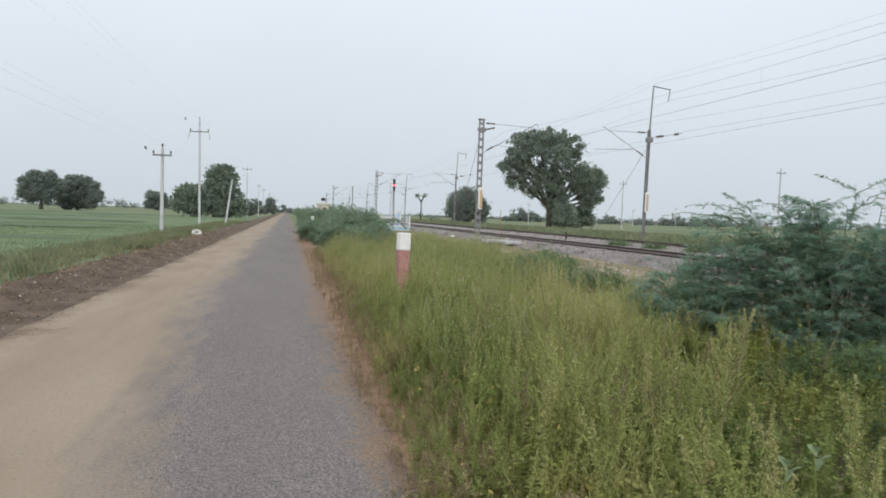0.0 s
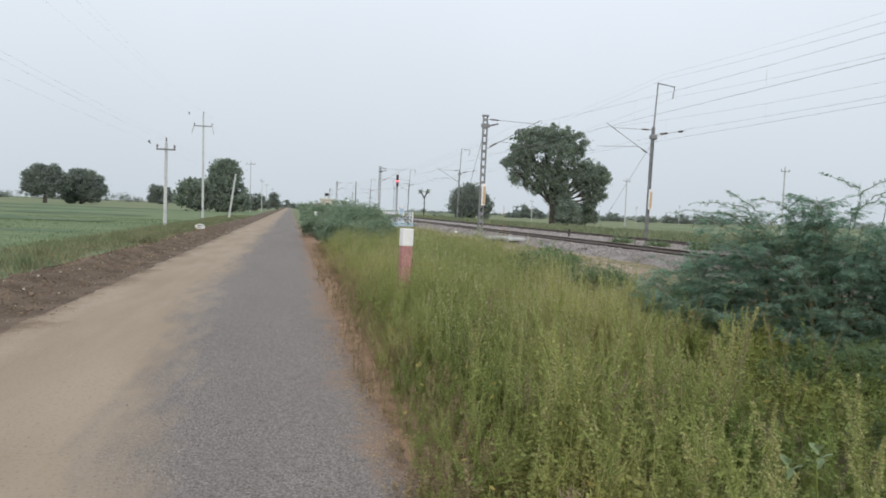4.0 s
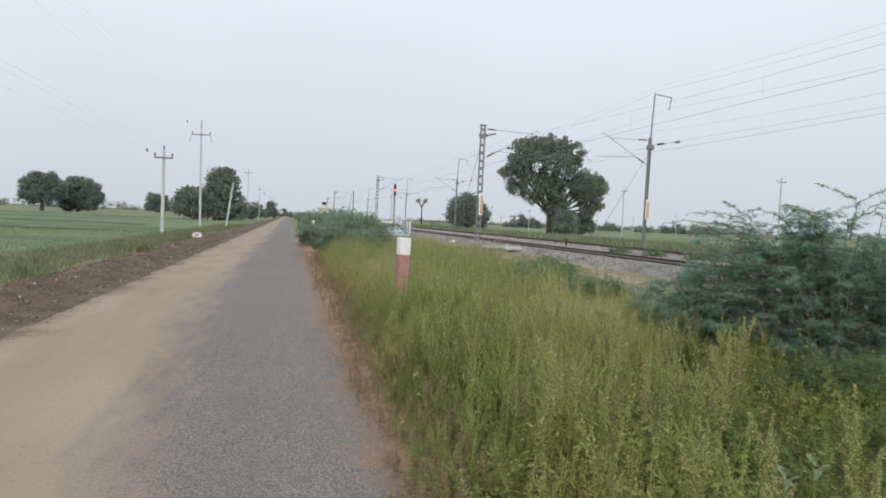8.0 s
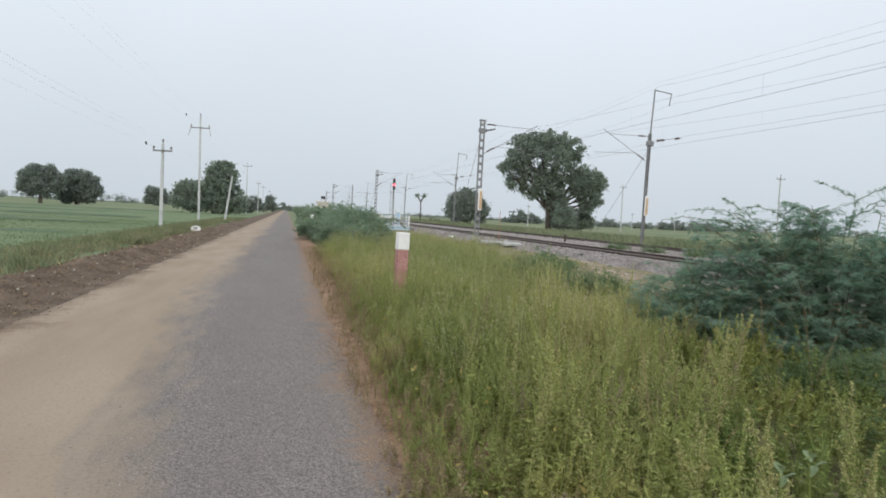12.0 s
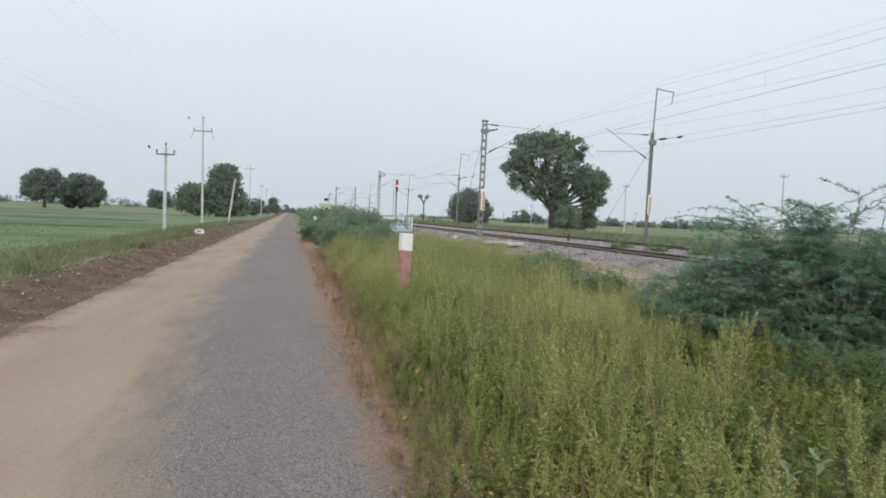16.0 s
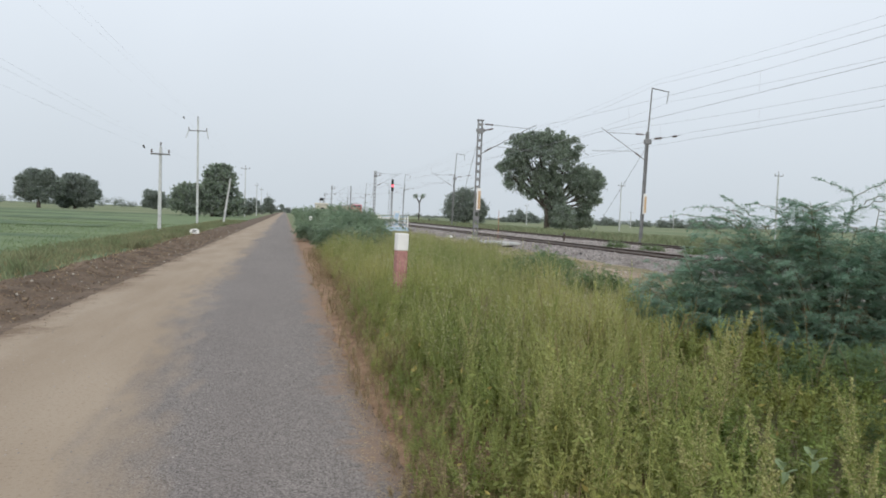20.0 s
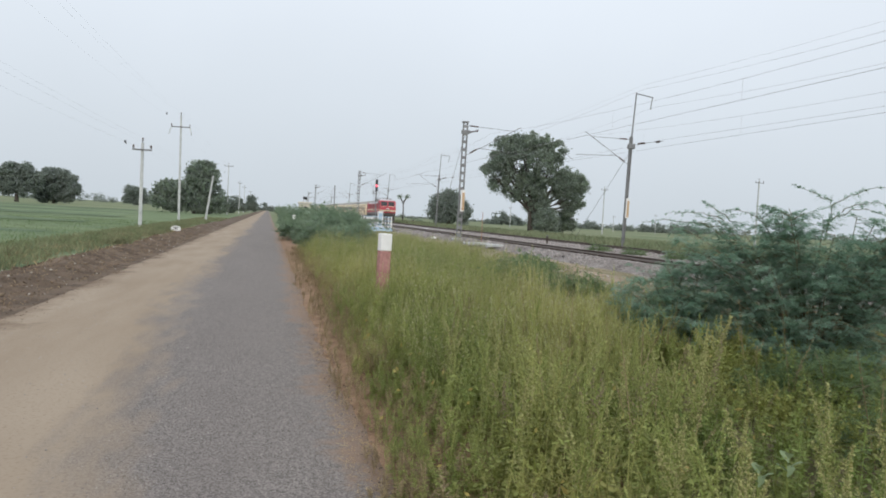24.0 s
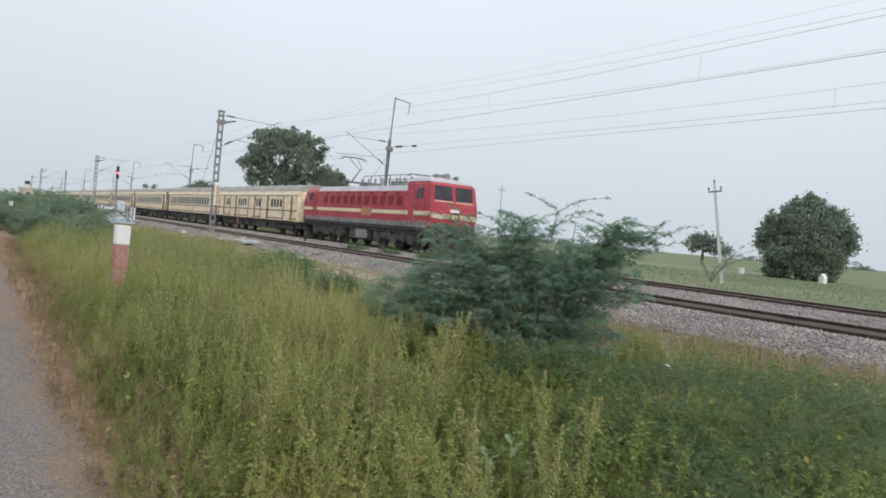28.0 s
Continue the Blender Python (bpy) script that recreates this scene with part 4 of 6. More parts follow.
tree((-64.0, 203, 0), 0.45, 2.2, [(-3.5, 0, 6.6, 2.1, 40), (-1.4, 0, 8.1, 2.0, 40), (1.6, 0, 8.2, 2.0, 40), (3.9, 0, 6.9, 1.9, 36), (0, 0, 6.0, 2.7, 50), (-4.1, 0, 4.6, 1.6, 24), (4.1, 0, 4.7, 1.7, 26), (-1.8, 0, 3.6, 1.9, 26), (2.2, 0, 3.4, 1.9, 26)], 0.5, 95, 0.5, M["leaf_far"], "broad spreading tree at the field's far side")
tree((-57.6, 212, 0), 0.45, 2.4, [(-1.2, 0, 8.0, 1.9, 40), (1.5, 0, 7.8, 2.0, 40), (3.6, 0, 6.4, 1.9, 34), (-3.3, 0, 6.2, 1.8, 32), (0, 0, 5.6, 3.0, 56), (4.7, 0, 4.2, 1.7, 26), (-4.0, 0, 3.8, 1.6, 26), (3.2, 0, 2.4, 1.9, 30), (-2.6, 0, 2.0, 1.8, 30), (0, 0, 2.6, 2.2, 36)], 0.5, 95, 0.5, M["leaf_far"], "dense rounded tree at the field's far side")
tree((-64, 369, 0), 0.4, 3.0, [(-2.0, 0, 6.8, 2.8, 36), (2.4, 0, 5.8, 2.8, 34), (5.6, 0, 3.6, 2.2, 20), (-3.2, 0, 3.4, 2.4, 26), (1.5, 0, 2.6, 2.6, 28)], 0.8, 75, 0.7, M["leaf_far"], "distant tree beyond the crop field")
tree((-12.9, 131, 0), 0.35, 1.5, [(1.3, 0, 1.4, 1.6, 30), (4.0, 0, 1.7, 1.4, 24), (-3.6, 0, 1.6, 1.5, 24), (2.2, 0, 7.9, 1.5, 34), (1.0, 0, 7.2, 2.1, 50), (0.6, 0, 4.4, 2.6, 50), (2.6, 0, 3.4, 2.3, 40), (-4.0, 0, 4.2, 1.9, 36), (-5.4, 0, 2.5, 1.7, 26), (-2.2, 0, 2.5, 2.2, 30), (1.2, 0, 8.5, 1.1, 22), (1.4, 0, 5.6, 2.5, 44)], 0.48, 75, 0.48, M["leaf_tree"], "tall dense dark tree beside the power poles")
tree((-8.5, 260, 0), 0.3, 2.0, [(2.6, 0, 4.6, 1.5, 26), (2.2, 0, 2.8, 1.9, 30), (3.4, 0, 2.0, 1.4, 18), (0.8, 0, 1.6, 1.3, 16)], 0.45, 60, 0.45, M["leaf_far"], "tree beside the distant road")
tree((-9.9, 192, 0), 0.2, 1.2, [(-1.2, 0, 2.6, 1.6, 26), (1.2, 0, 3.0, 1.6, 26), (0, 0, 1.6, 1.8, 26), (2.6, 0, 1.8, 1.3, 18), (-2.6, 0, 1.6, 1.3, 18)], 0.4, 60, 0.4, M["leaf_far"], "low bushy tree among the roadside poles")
tree((68.0, 36.2, 0), 0.3, 1.2, [(-1.9, -0.6, 5.5, 1.9, 55), (1.5, 0.6, 5.6, 1.8, 55), (0.0, 0, 6.7, 1.8, 60), (-3.1, 0, 4.3, 1.4, 40), (2.7, 0, 4.4, 1.4, 40), (0, -0.8, 4.2, 2.5, 60), (-2.3, -0.6, 2.6, 1.7, 45), (1.9, -0.4, 2.5, 1.5, 45), (0, -0.8, 1.5, 1.9, 50), (-2.4, -0.3, 0.9, 1.2, 30), (1.8, -0.3, 0.8, 1.1, 30), (3.3, 0.3, 3.6, 0.8, 16), (-3.9, -0.3, 3.4, 0.8, 14), (-0.6, -1.6, 5.6, 1.5, 40), (1.0, -1.8, 3.4, 1.5, 40), (-1.4, -1.8, 2.6, 1.5, 40)], 0.34, 95, 0.28, M["leaf_tree"], "dense dark green bushy tree in the pasture", turn=-60)
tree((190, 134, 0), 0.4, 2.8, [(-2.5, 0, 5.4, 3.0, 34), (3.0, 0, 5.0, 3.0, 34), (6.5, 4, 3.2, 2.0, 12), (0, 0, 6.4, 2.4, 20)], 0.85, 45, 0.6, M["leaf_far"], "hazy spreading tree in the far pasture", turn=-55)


def tree_belt(name, rows, label):
    """A far belt of trees, joined. Its leaf colour is paled for haze."""
    pts = []
    for x, y, w, h, count in rows:
        c = np.stack([rng.uniform(-w / 2, w / 2, count) + x, rng.uniform(-6, 6, count) + y, rng.beta(1.3, 2.0, count) * h], 1)
        if w < 45:  # a single far tree
            c[:, 2] *= 0.85 * np.sqrt(1.02 - ((c[:, 0] - x) / (w / 2)) ** 2)
        else:
            lump = np.array([noise.noise(Vector((p[0] * 0.035, p[1] * 0.02, 3))) for p in c])
            c[:, 2] *= np.clip(0.6 + 2.2 * lump, 0.12, 1.3)
            c[:, 2] *= 0.75 + 0.4 * np.array([noise.noise(Vector((p[0] * 0.045, p[1] * 0.03, 7))) + 0.4 for p in c])
        pts.append(np.repeat(c, 44, 0) + rng.normal(size=(count * 44, 3)) * ((1.5, 1.5, 0.95) if w >= 45 else (0.8, 0.8, 0.5)))
    p = np.concatenate(pts)
    p[:, 2] = np.abs(p[:, 2])
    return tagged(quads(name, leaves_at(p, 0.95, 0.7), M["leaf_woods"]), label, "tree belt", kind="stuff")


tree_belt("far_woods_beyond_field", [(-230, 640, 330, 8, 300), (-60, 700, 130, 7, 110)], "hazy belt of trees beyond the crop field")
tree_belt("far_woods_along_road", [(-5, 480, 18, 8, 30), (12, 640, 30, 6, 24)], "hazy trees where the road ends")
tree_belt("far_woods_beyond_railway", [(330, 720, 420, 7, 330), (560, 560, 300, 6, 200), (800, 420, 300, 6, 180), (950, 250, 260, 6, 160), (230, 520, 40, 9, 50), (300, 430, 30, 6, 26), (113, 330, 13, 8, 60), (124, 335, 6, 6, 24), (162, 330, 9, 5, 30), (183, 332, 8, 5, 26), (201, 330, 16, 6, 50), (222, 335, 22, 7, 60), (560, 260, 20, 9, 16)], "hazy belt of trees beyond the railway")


def lopped_trunk(x, y):
    t = thing("lopped_trunk", (x, y, 0), "dark forked trunk with lopped tufted limbs", "tree trunk")
    part("trunk", Shape().line([(0, 0, 0), (0.1, 0, 2.6), (0.05, 0, 4.6)], 0.15, 0.12, 9), M["bark"], t)
    for s in (-1, 1):
        part("limb", Shape().line([(0.05, 0, 4.4), (s * 0.3, 0, 5.0), (s * 0.72, 0, 5.75)], 0.15, 0.12, 8), M["bark"], t)
        p = np.array([s * 0.82, 0, 5.85]) + rng.normal(size=(190, 3)) * (0.24, 0.24, 0.2)
        tagged(quads("tuft", leaves_at(p, 0.3, 0.5), M["leaf_tree"], t), kind="stuff")


lopped_trunk(28.6, 149)


def palm_shrub(x, y, h, fronds):
    t = thing("palm_shrub", (x, y, 0), "low wild date palm with arching fronds", "palm")
    part("stem", Shape().rod((0, 0, 0), (0, 0, h), 0.2, 0.16, 8), M["bark"], t)
    for i in range(fronds):
        a = 2 * math.pi * i / fronds + rng.uniform(-0.2, 0.2)
        L = rng.uniform(1.3, 1.9)
        rib = [Vector((math.cos(a) * L * u, math.sin(a) * L * u, h + 0.9 * L * u - 1.0 * L * u * u)) for u in np.linspace(0, 1, 7)]
        s = Shape().line(rib, 0.025, 0.008, 4)
        side = Vector((-math.sin(a), math.cos(a), 0))
        for j in range(1, 7):
            for q in (-1, 1):
                p = rib[j]
                e = p + side * q * 0.4 * (1.1 - j / 9) + Vector((math.cos(a), math.sin(a), -0.35)) * 0.22
                w = Vector((0, 0, 0.04))
                s.add([p - w, p + w, e], [(0, 1, 2)])
        part("frond", s, M["leaf_tree"], t)


palm_shrub(31.2, 150, 0.9, 9)
palm_shrub(33.0, 152, 0.6, 9)
palm_shrub(6.1, 45, 0.9, 10)
palm_shrub(6.5, 48, 0.8, 9)


# ---- thorn bushes with feathery leaves ----
def fronds(root, way, length, leaflet, pairs=8):
    """Feathery fronds: paired narrow leaflets along many short drooping stalks, given as arrays."""
    n = len(root)
    way = way / np.linalg.norm(way, axis=1, keepdims=True)
    up = np.array((0, 0, 1.0)) + 0.45 * rng.normal(size=(n, 3))
    side = np.cross(way, up)
    side /= np.linalg.norm(side, axis=1, keepdims=True) + 1e-9
    f = np.linspace(0.12, 1.0, pairs)[None, :, None]
    base = root[:, None] + way[:, None] * length[:, None, None] * f - np.array((0, 0, 0.3)) * length[:, None, None] * f ** 2
    out = []
    for sign in (-1, 1):
        size = leaflet * rng.uniform(0.75, 1.3, (n, pairs, 1)) * (1.15 - 0.55 * f)
        lean = side[:, None] * sign + way[:, None] * 0.45 + 0.18 * rng.normal(size=(n, pairs, 3))
        tip = base + lean * size
        mid, wide = (base + tip) / 2, way[:, None] * size * 0.24
        out.append(np.stack([base, mid - wide, tip, mid + wide], 2).reshape(-1, 4, 3))
    return np.concatenate(out)


def thorn_bush(at, height, spread, sprays, leaflet, label, size=0.2, limbs=16, leaves="leaf_bush", each=4):
    """An uneven dome of flat feathery fronds on arching branches."""
    t = thing("thorn_bush", at, label, "bush", "thorn bushes")
    wood, roots, ways = Shape(), [], []
    salt = rng.uniform(0, 50)
    every = max(1, sprays // limbs)
    for i in range(sprays):
        a = rng.uniform(0, 2 * math.pi)
        up = rng.uniform(0.02, 1.0) ** 0.62
        lump = 0.82 + 0.42 * noise.noise(Vector((math.cos(a) * 1.6 + salt, math.sin(a) * 1.6, up * 2.4)))
        depth = rng.uniform(0.35, 1.0) ** 0.55 * lump
        ring = math.sqrt(max(0.0, 1 - up ** 3.2)) * (0.72 + 0.28 * min(1.0, up * 2))
        p = Vector((math.cos(a) * ring * spread * depth, math.sin(a) * ring * spread * depth, height * (0.06 + 0.94 * up * depth)))
        o = Vector((p.x, p.y, 0.25 * spread))
        o = (o.normalized() if o.length > 0.01 else Vector((1, 0, 0))) * 0.8 + Vector(unit(1)[0]) * 0.5
        roots.append(np.array(p) + rng.normal(size=(each, 3)) * size * 0.35)
        ways.append(np.array((o.x, o.y, o.z * 0.3 + 0.12)) + rng.normal(size=(each, 3)) * (0.7, 0.7, 0.25))
        if i % every == 0:
            wood.line([(0, 0, 0), (p.x * 0.3, p.y * 0.3, p.z * 0.5), (p.x * 0.7, p.y * 0.7, p.z * 0.85), tuple(p)], 0.016, 0.004, 5)
    roots, ways = np.concatenate(roots), np.concatenate(ways)
    part("branchwork", wood, M["twig"], t)
    quads("foliage", fronds(roots, ways, size * rng.uniform(0.5, 1.1, len(roots)), leaflet, 6), M[leaves], t)
    return t


def tall_bush(at, limbs, label, per=26, leaflet=0.025, leaves="leaf_bush"):
    """A loose, many-stemmed bush: arching limbs (across, depth, height, leafy share) with flat layers of feathery side twigs."""
    t = thing("thorn_bush", at, label, "bush", "thorn bushes")
    wood, roots, ways = Shape(), [], []
    for u, v, z, share in limbs:
        e = Vector((0.733 * u + 0.68 * v, -0.68 * u + 0.733 * v, z))
        b = Vector((e.x * 0.12, e.y * 0.12, 0))
        k = Vector((e.x * 0.42, e.y * 0.42, z * 0.72)) + Vector(rng.normal(size=3)) * 0.06
        way = [b.lerp(k, f).lerp(k.lerp(e, f), f) for f in np.linspace(0, 1, 9)]
        wood.line(way, 0.014, 0.003, 5)
        for q in range(max(3, int(per * share))):
            f = 8 * rng.uniform(0.28, 1.0) ** 0.7
            m = min(int(f), 7)
            p = way[m].lerp(way[m + 1], f - m)
            turn = rng.uniform(0, 6.283)
            d = Vector((e.x, e.y, 0)).normalized() * 0.45 + Vector((math.cos(turn), math.sin(turn), rng.uniform(-0.12, 0.42)))
            L = rng.uniform(0.12, 0.44) * (1.25 - 0.5 * f / 8)
            tip = p + d.normalized() * L
            wood.line([p, p.lerp(tip, 0.5) + Vector((0, 0, 0.02)), tip], 0.003, 0.001, 4)
            n = max(5, int(L / 0.026))
            g = rng.uniform(0.1, 1.0, n)[:, None]
            roots.append(np.array(p) + np.array(tip - p) * g + rng.normal(size=(n, 3)) * 0.012)
            away = np.array(d.normalized())
            cross = np.array((-away[1], away[0], 0.0)) * np.where(rng.uniform(size=n) < 0.5, -1, 1)[:, None]
            ways.append(away * 0.7 + cross * 0.8 + rng.normal(size=(n, 3)) * (0.3, 0.3, 0.22))
    roots, ways = np.concatenate(roots), np.concatenate(ways)
    part("branchwork", wood, M["twig"], t)
    quads("foliage", fronds(roots, ways, rng.uniform(0.06, 0.13, len(roots)), leaflet), M[leaves], t)
    return t


def shoots(bush, rows):
    """Long slender shoots (start, bend, tip as across and height) with short leaflets."""
    for i, row in enumerate(rows):
        wood = Shape()
        a, b, e = [Vector((0.733 * u, -0.68 * u, z)) + Vector((0.68, 0.733, 0)) * 0.06 * (i % 3) for u, z in row]
        way = [a.lerp(b, f).lerp(b.lerp(e, f), f) + Vector(rng.normal(size=3)) * 0.008 for f in np.linspace(0, 1, 12)]
        wood.line(way, 0.005, 0.0016, 5)
        roots, ways, sizes = [], [], []
        for q in range(46):
            f = 11 * rng.uniform(0.0, 1.0)
            m = min(int(f), 10)
            d = (way[m + 1] - way[m]).normalized() * 0.6 + Vector(unit(1)[0]) * 0.9
            roots.append(way[m].lerp(way[m + 1], f - m))
            ways.append(d)
            sizes.append(0.022 + 0.055 * (1 - f / 11))
        s = part("shoot", wood, M["twig"], bush)
        quads("shoot_leaves", fronds(np.array(roots), np.array(ways), np.array(sizes), 0.017, 5), M["leaf_bush"], s)


BUSH = (5.75, 6.2, 0)
big_bush = tall_bush(BUSH, [(-0.38, 0.1, 1.84, 1.3), (-0.28, -0.2, 1.78, 1.3), (-0.62, 0.2, 1.80, 0.8), (-0.75, -0.1, 1.6, 0.8), (-1.05, 0.2, 1.62, 0.8), (-1.25, 0.2, 1.68, 0.8), (-1.38, -0.1, 1.58, 0.7), (-1.12, 0.35, 1.74, 0.7), (-1.55, 0.15, 1.45, 0.7), (-1.1, -0.3, 1.3, 0.7), (-1.2, 0.4, 1.15, 0.6), (-0.9, -0.4, 0.95, 0.9),
                 (0.05, 0.3, 1.72, 1.0), (0.15, -0.3, 1.6, 1.0), (0.35, 0.1, 1.80, 0.8), (0.55, 0.3, 1.78, 0.8), (0.8, 0.0, 1.78, 1.3), (0.9, 0.2, 1.72, 1.2), (0.7, -0.3, 1.5, 1.1), (1.1, 0.1, 1.52, 1.0), (1.15, -0.2, 1.38, 0.7),
                 (0.5, -0.5, 1.25, 1.0), (0.1, -0.6, 1.15, 1.0), (-0.4, -0.6, 1.2, 1.0), (-0.2, 0.6, 1.5, 1.0), (0.4, 0.7, 1.4, 0.9), (0.7, -0.1, 1.0, 0.9), (0.65, 0.3, 0.8, 0.9), (-0.6, -0.5, 0.7, 1.0), (0.0, -0.7, 0.75, 1.1), (0.45, -0.5, 0.7, 1.0), (-0.5, 0.5, 0.9, 0.9), (0.85, -0.3, 0.6, 0.9), (0.95, 0.0, 0.5, 0.8), (0.75, -0.5, 0.4, 0.8), (-0.3, -0.8, 0.45, 0.9), (0.3, -0.8, 0.4, 0.9), (-0.2, 0.2, 0.75, 1.0), (0.25, 0.15, 0.7, 1.0), (-0.30, 0.0, 1.86, 1.6), (-0.22, 0.2, 1.62, 1.5), (-0.34, -0.2, 1.45, 1.5), (0.92, 0.1, 1.82, 1.5), (1.05, 0.1, 1.87, 1.5), (1.18, 0.15, 1.76, 1.3), (0.82, 0.0, 1.88, 1.4), (1.02, -0.1, 1.70, 1.3), (-0.85, 0.0, 1.5, 1.0), (-1.3, 0.1, 1.32, 0.9), (-1.5, -0.1, 1.15, 0.9), (1.2, 0.1, 1.2, 1.0), (1.1, -0.2, 1.0, 1.0), (0.3, -0.3, 1.35, 1.2), (0.0, -0.2, 1.3, 1.2), (0.6, 0.0, 1.25, 1.2), (-0.7, -0.2, 1.2, 1.1), (-1.0, 0.0, 1.05, 1.1), (-0.55, 0.1, 0.6, 1.1), (0.1, 0.45, 0.6, 1.0), (0.5, 0.2, 0.55, 1.0), (-0.25, -0.3, 0.6, 1.1), (0.2, -0.3, 0.5, 1.1), (-0.7, 0.3, 0.45, 1.2)],
          "tall airy feathery thorn bush beside the railway")
tall_bush((4.75, 7.0, 0), [(-0.5, 0.1, 1.05, 0.8), (-0.2, -0.3, 1.15, 0.8), (0.1, 0.2, 1.3, 0.7), (0.4, -0.2, 1.0, 1.0), (-0.8, 0.3, 0.8, 0.7), (-0.4, -0.5, 0.7, 1.0), (0.2, -0.6, 0.6, 1.0), (0.0, 0.0, 0.9, 0.9)], "low straggling thorn bush before the ballast")
tall_bush((4.62, 7.2, 0), [(-0.5, 0.1, 0.66, 1.0), (-0.3, -0.2, 0.92, 1.1), (-0.05, 0.2, 1.08, 1.1), (0.25, -0.1, 1.15, 1.1), (0.45, 0.1, 1.1, 1.1), (0.3, -0.4, 0.85, 1.2), (-0.2, -0.5, 0.65, 1.2), (0.1, 0.3, 0.85, 1.1), (0.55, -0.2, 0.8, 1.2), (0.7, 0.0, 0.95, 1.1), (0.0, -0.3, 0.45, 1.2), (0.4, -0.1, 0.5, 1.2), (0.8, -0.3, 0.5, 1.2), (0.9, 0.1, 0.7, 1.1)], "low bushy thorn shrub beside the taller one", per=20)
shoots(big_bush, [[(0.05, 1.5), (0.12, 1.75), (0.1, 1.98)], [(0.1, 1.96), (-0.06, 2.03), (-0.3, 2.14)], [(0.1, 1.9), (0.30, 2.10), (0.74, 2.15)], [(0.2, 1.85), (0.42, 2.0), (0.66, 1.93)], [(-1.0, 1.62), (-1.45, 1.72), (-1.9, 1.62)], [(-0.9, 1.7), (-1.1, 1.86), (-1.24, 1.92)], [(-0.95, 1.7), (-1.3, 1.82), (-1.6, 1.76)], [(1.15, 1.6), (1.3, 1.88), (1.44, 1.92)], [(1.2, 1.6), (1.5, 1.86), (1.82, 1.9)], [(1.2, 1.55), (1.45, 1.7), (1.68, 1.66)], [(0.1, 1.75), (0.35, 1.98), (0.68, 1.8)], [(0.9, 1.6), (1.1, 1.82), (1.48, 1.76)], [(1.0, 1.5), (1.2, 1.68), (1.3, 1.62)], [(-0.5, 1.65), (-0.75, 1.88), (-0.95, 1.82)], [(-0.9, 1.35), (-1.3, 1.6), (-1.6, 1.5)], [(-0.2, 1.7), (-0.45, 1.9), (-0.6, 1.88)]])
for x, y, h, s, label in ((6.2, 3.2, 0.5, 1.4, "low spreading thorn bush among the weeds"), (5.0, 2.6, 0.45, 1.2, "low spreading thorn bush with fresh leaves"), (7.6, 3.6, 0.45, 1.3, "low thorn bush near the ballast edge"),
                          (8.3, 2.0, 0.5, 1.4, "low thorn bush by the railway bed"), (4.9, 5.0, 0.6, 1.0, "low thorn bush at the foot of the taller one")):
    thorn_bush((x, y, 0), h, s, 620, 0.019, label, 0.11, leaves="leaf_low")
for x, y, h, s in ((3.3, 1.7, 0.35, 0.9), (4.1, 2.2, 0.4, 1.0), (4.4, 3.5, 0.45, 1.0), (5.7, 4.3, 0.5, 1.0), (7.0, 2.3, 0.45, 1.2), (6.9, 4.6, 0.4, 1.0), (3.9, 1.0, 0.35, 0.9), (5.4, 1.4, 0.4, 1.1)):
    thorn_bush((x, y, 0), h, s, 440, 0.019, "low feathery thorn seedlings spreading over the ground", 0.11, leaves="leaf_low")
for x, y, h, s in ((1.3, 36.5, 1.08, 0.85), (1.35, 39.0, 1.1, 0.8), (1.95, 70, 1.15, 1.1), (2.55, 113, 1.15, 1.1), (2.6, 24.5, 0.95, 0.8), (3.4, 27, 1.2, 1.0), (2.0, 26.5, 1.1, 0.9), (1.8, 28.5, 1.1, 0.9), (2.5, 29.5, 1.6, 1.2), (3.5, 31.5, 1.75, 1.2), (2.2, 33, 1.5, 0.9), (2.8, 35.5, 1.8, 1.4), (4.0, 36.5, 1.75, 1.1), (4.6, 42, 1.8, 1.1), (2.9, 42, 1.7, 1.2), (2.3, 52, 1.75, 1.7), (2.7, 64, 1.8, 1.9), (4.4, 54, 1.85, 1.6), (4.4, 62, 2.0, 1.8), (5.6, 70, 2.2, 2.0), (3.4, 80, 1.75, 2.0), (4.8, 95, 1.6, 2.2), (6.2, 120, 1.8, 2.6), (4.6, 140, 2.6, 2.6), (8.4, 150, 1.9, 3.0), (3.0, 100, 1.7, 1.4), (3.0, 130, 1.8, 1.6), (3.3, 160, 2.0, 1.8), (3.6, 200, 2.3, 2.2), (4.0, 250, 2.6, 2.6), (4.4, 310, 3.0, 3.0)):
    thorn_bush((x, y, 0), h * 1.12, s, 420 if y < 60 else 260, 0.06 if y < 60 else 0.11, "feathery green thorn bush along the roadside", 0.24 if y < 60 else 0.4, leaves="leaf_roadside")
for x, y, h in ((5.5, 14.6, 0.7), (6.1, 15.6, 0.75), (4.9, 13.6, 0.65), (6.9, 17.0, 0.7), (6.4, 13.4, 0.45), (7.6, 11.6, 0.3), (16.9, 33, 0.6), (17.6, 27, 0.62), (18.0, 21, 0.58), (17.3, 30, 0.55)):
    thorn_bush((x, y, 0.05), h, 0.8, 190, 0.045, "low dark green bush in dry grass", 0.2, leaves="leaf_low")
fb = thing("fallen_branch", (36.7, 24.1, 0), "half-dead thorny branch leaning on the power pole", "branch")
twigs, leafy, leafy_way = Shape(), [], []
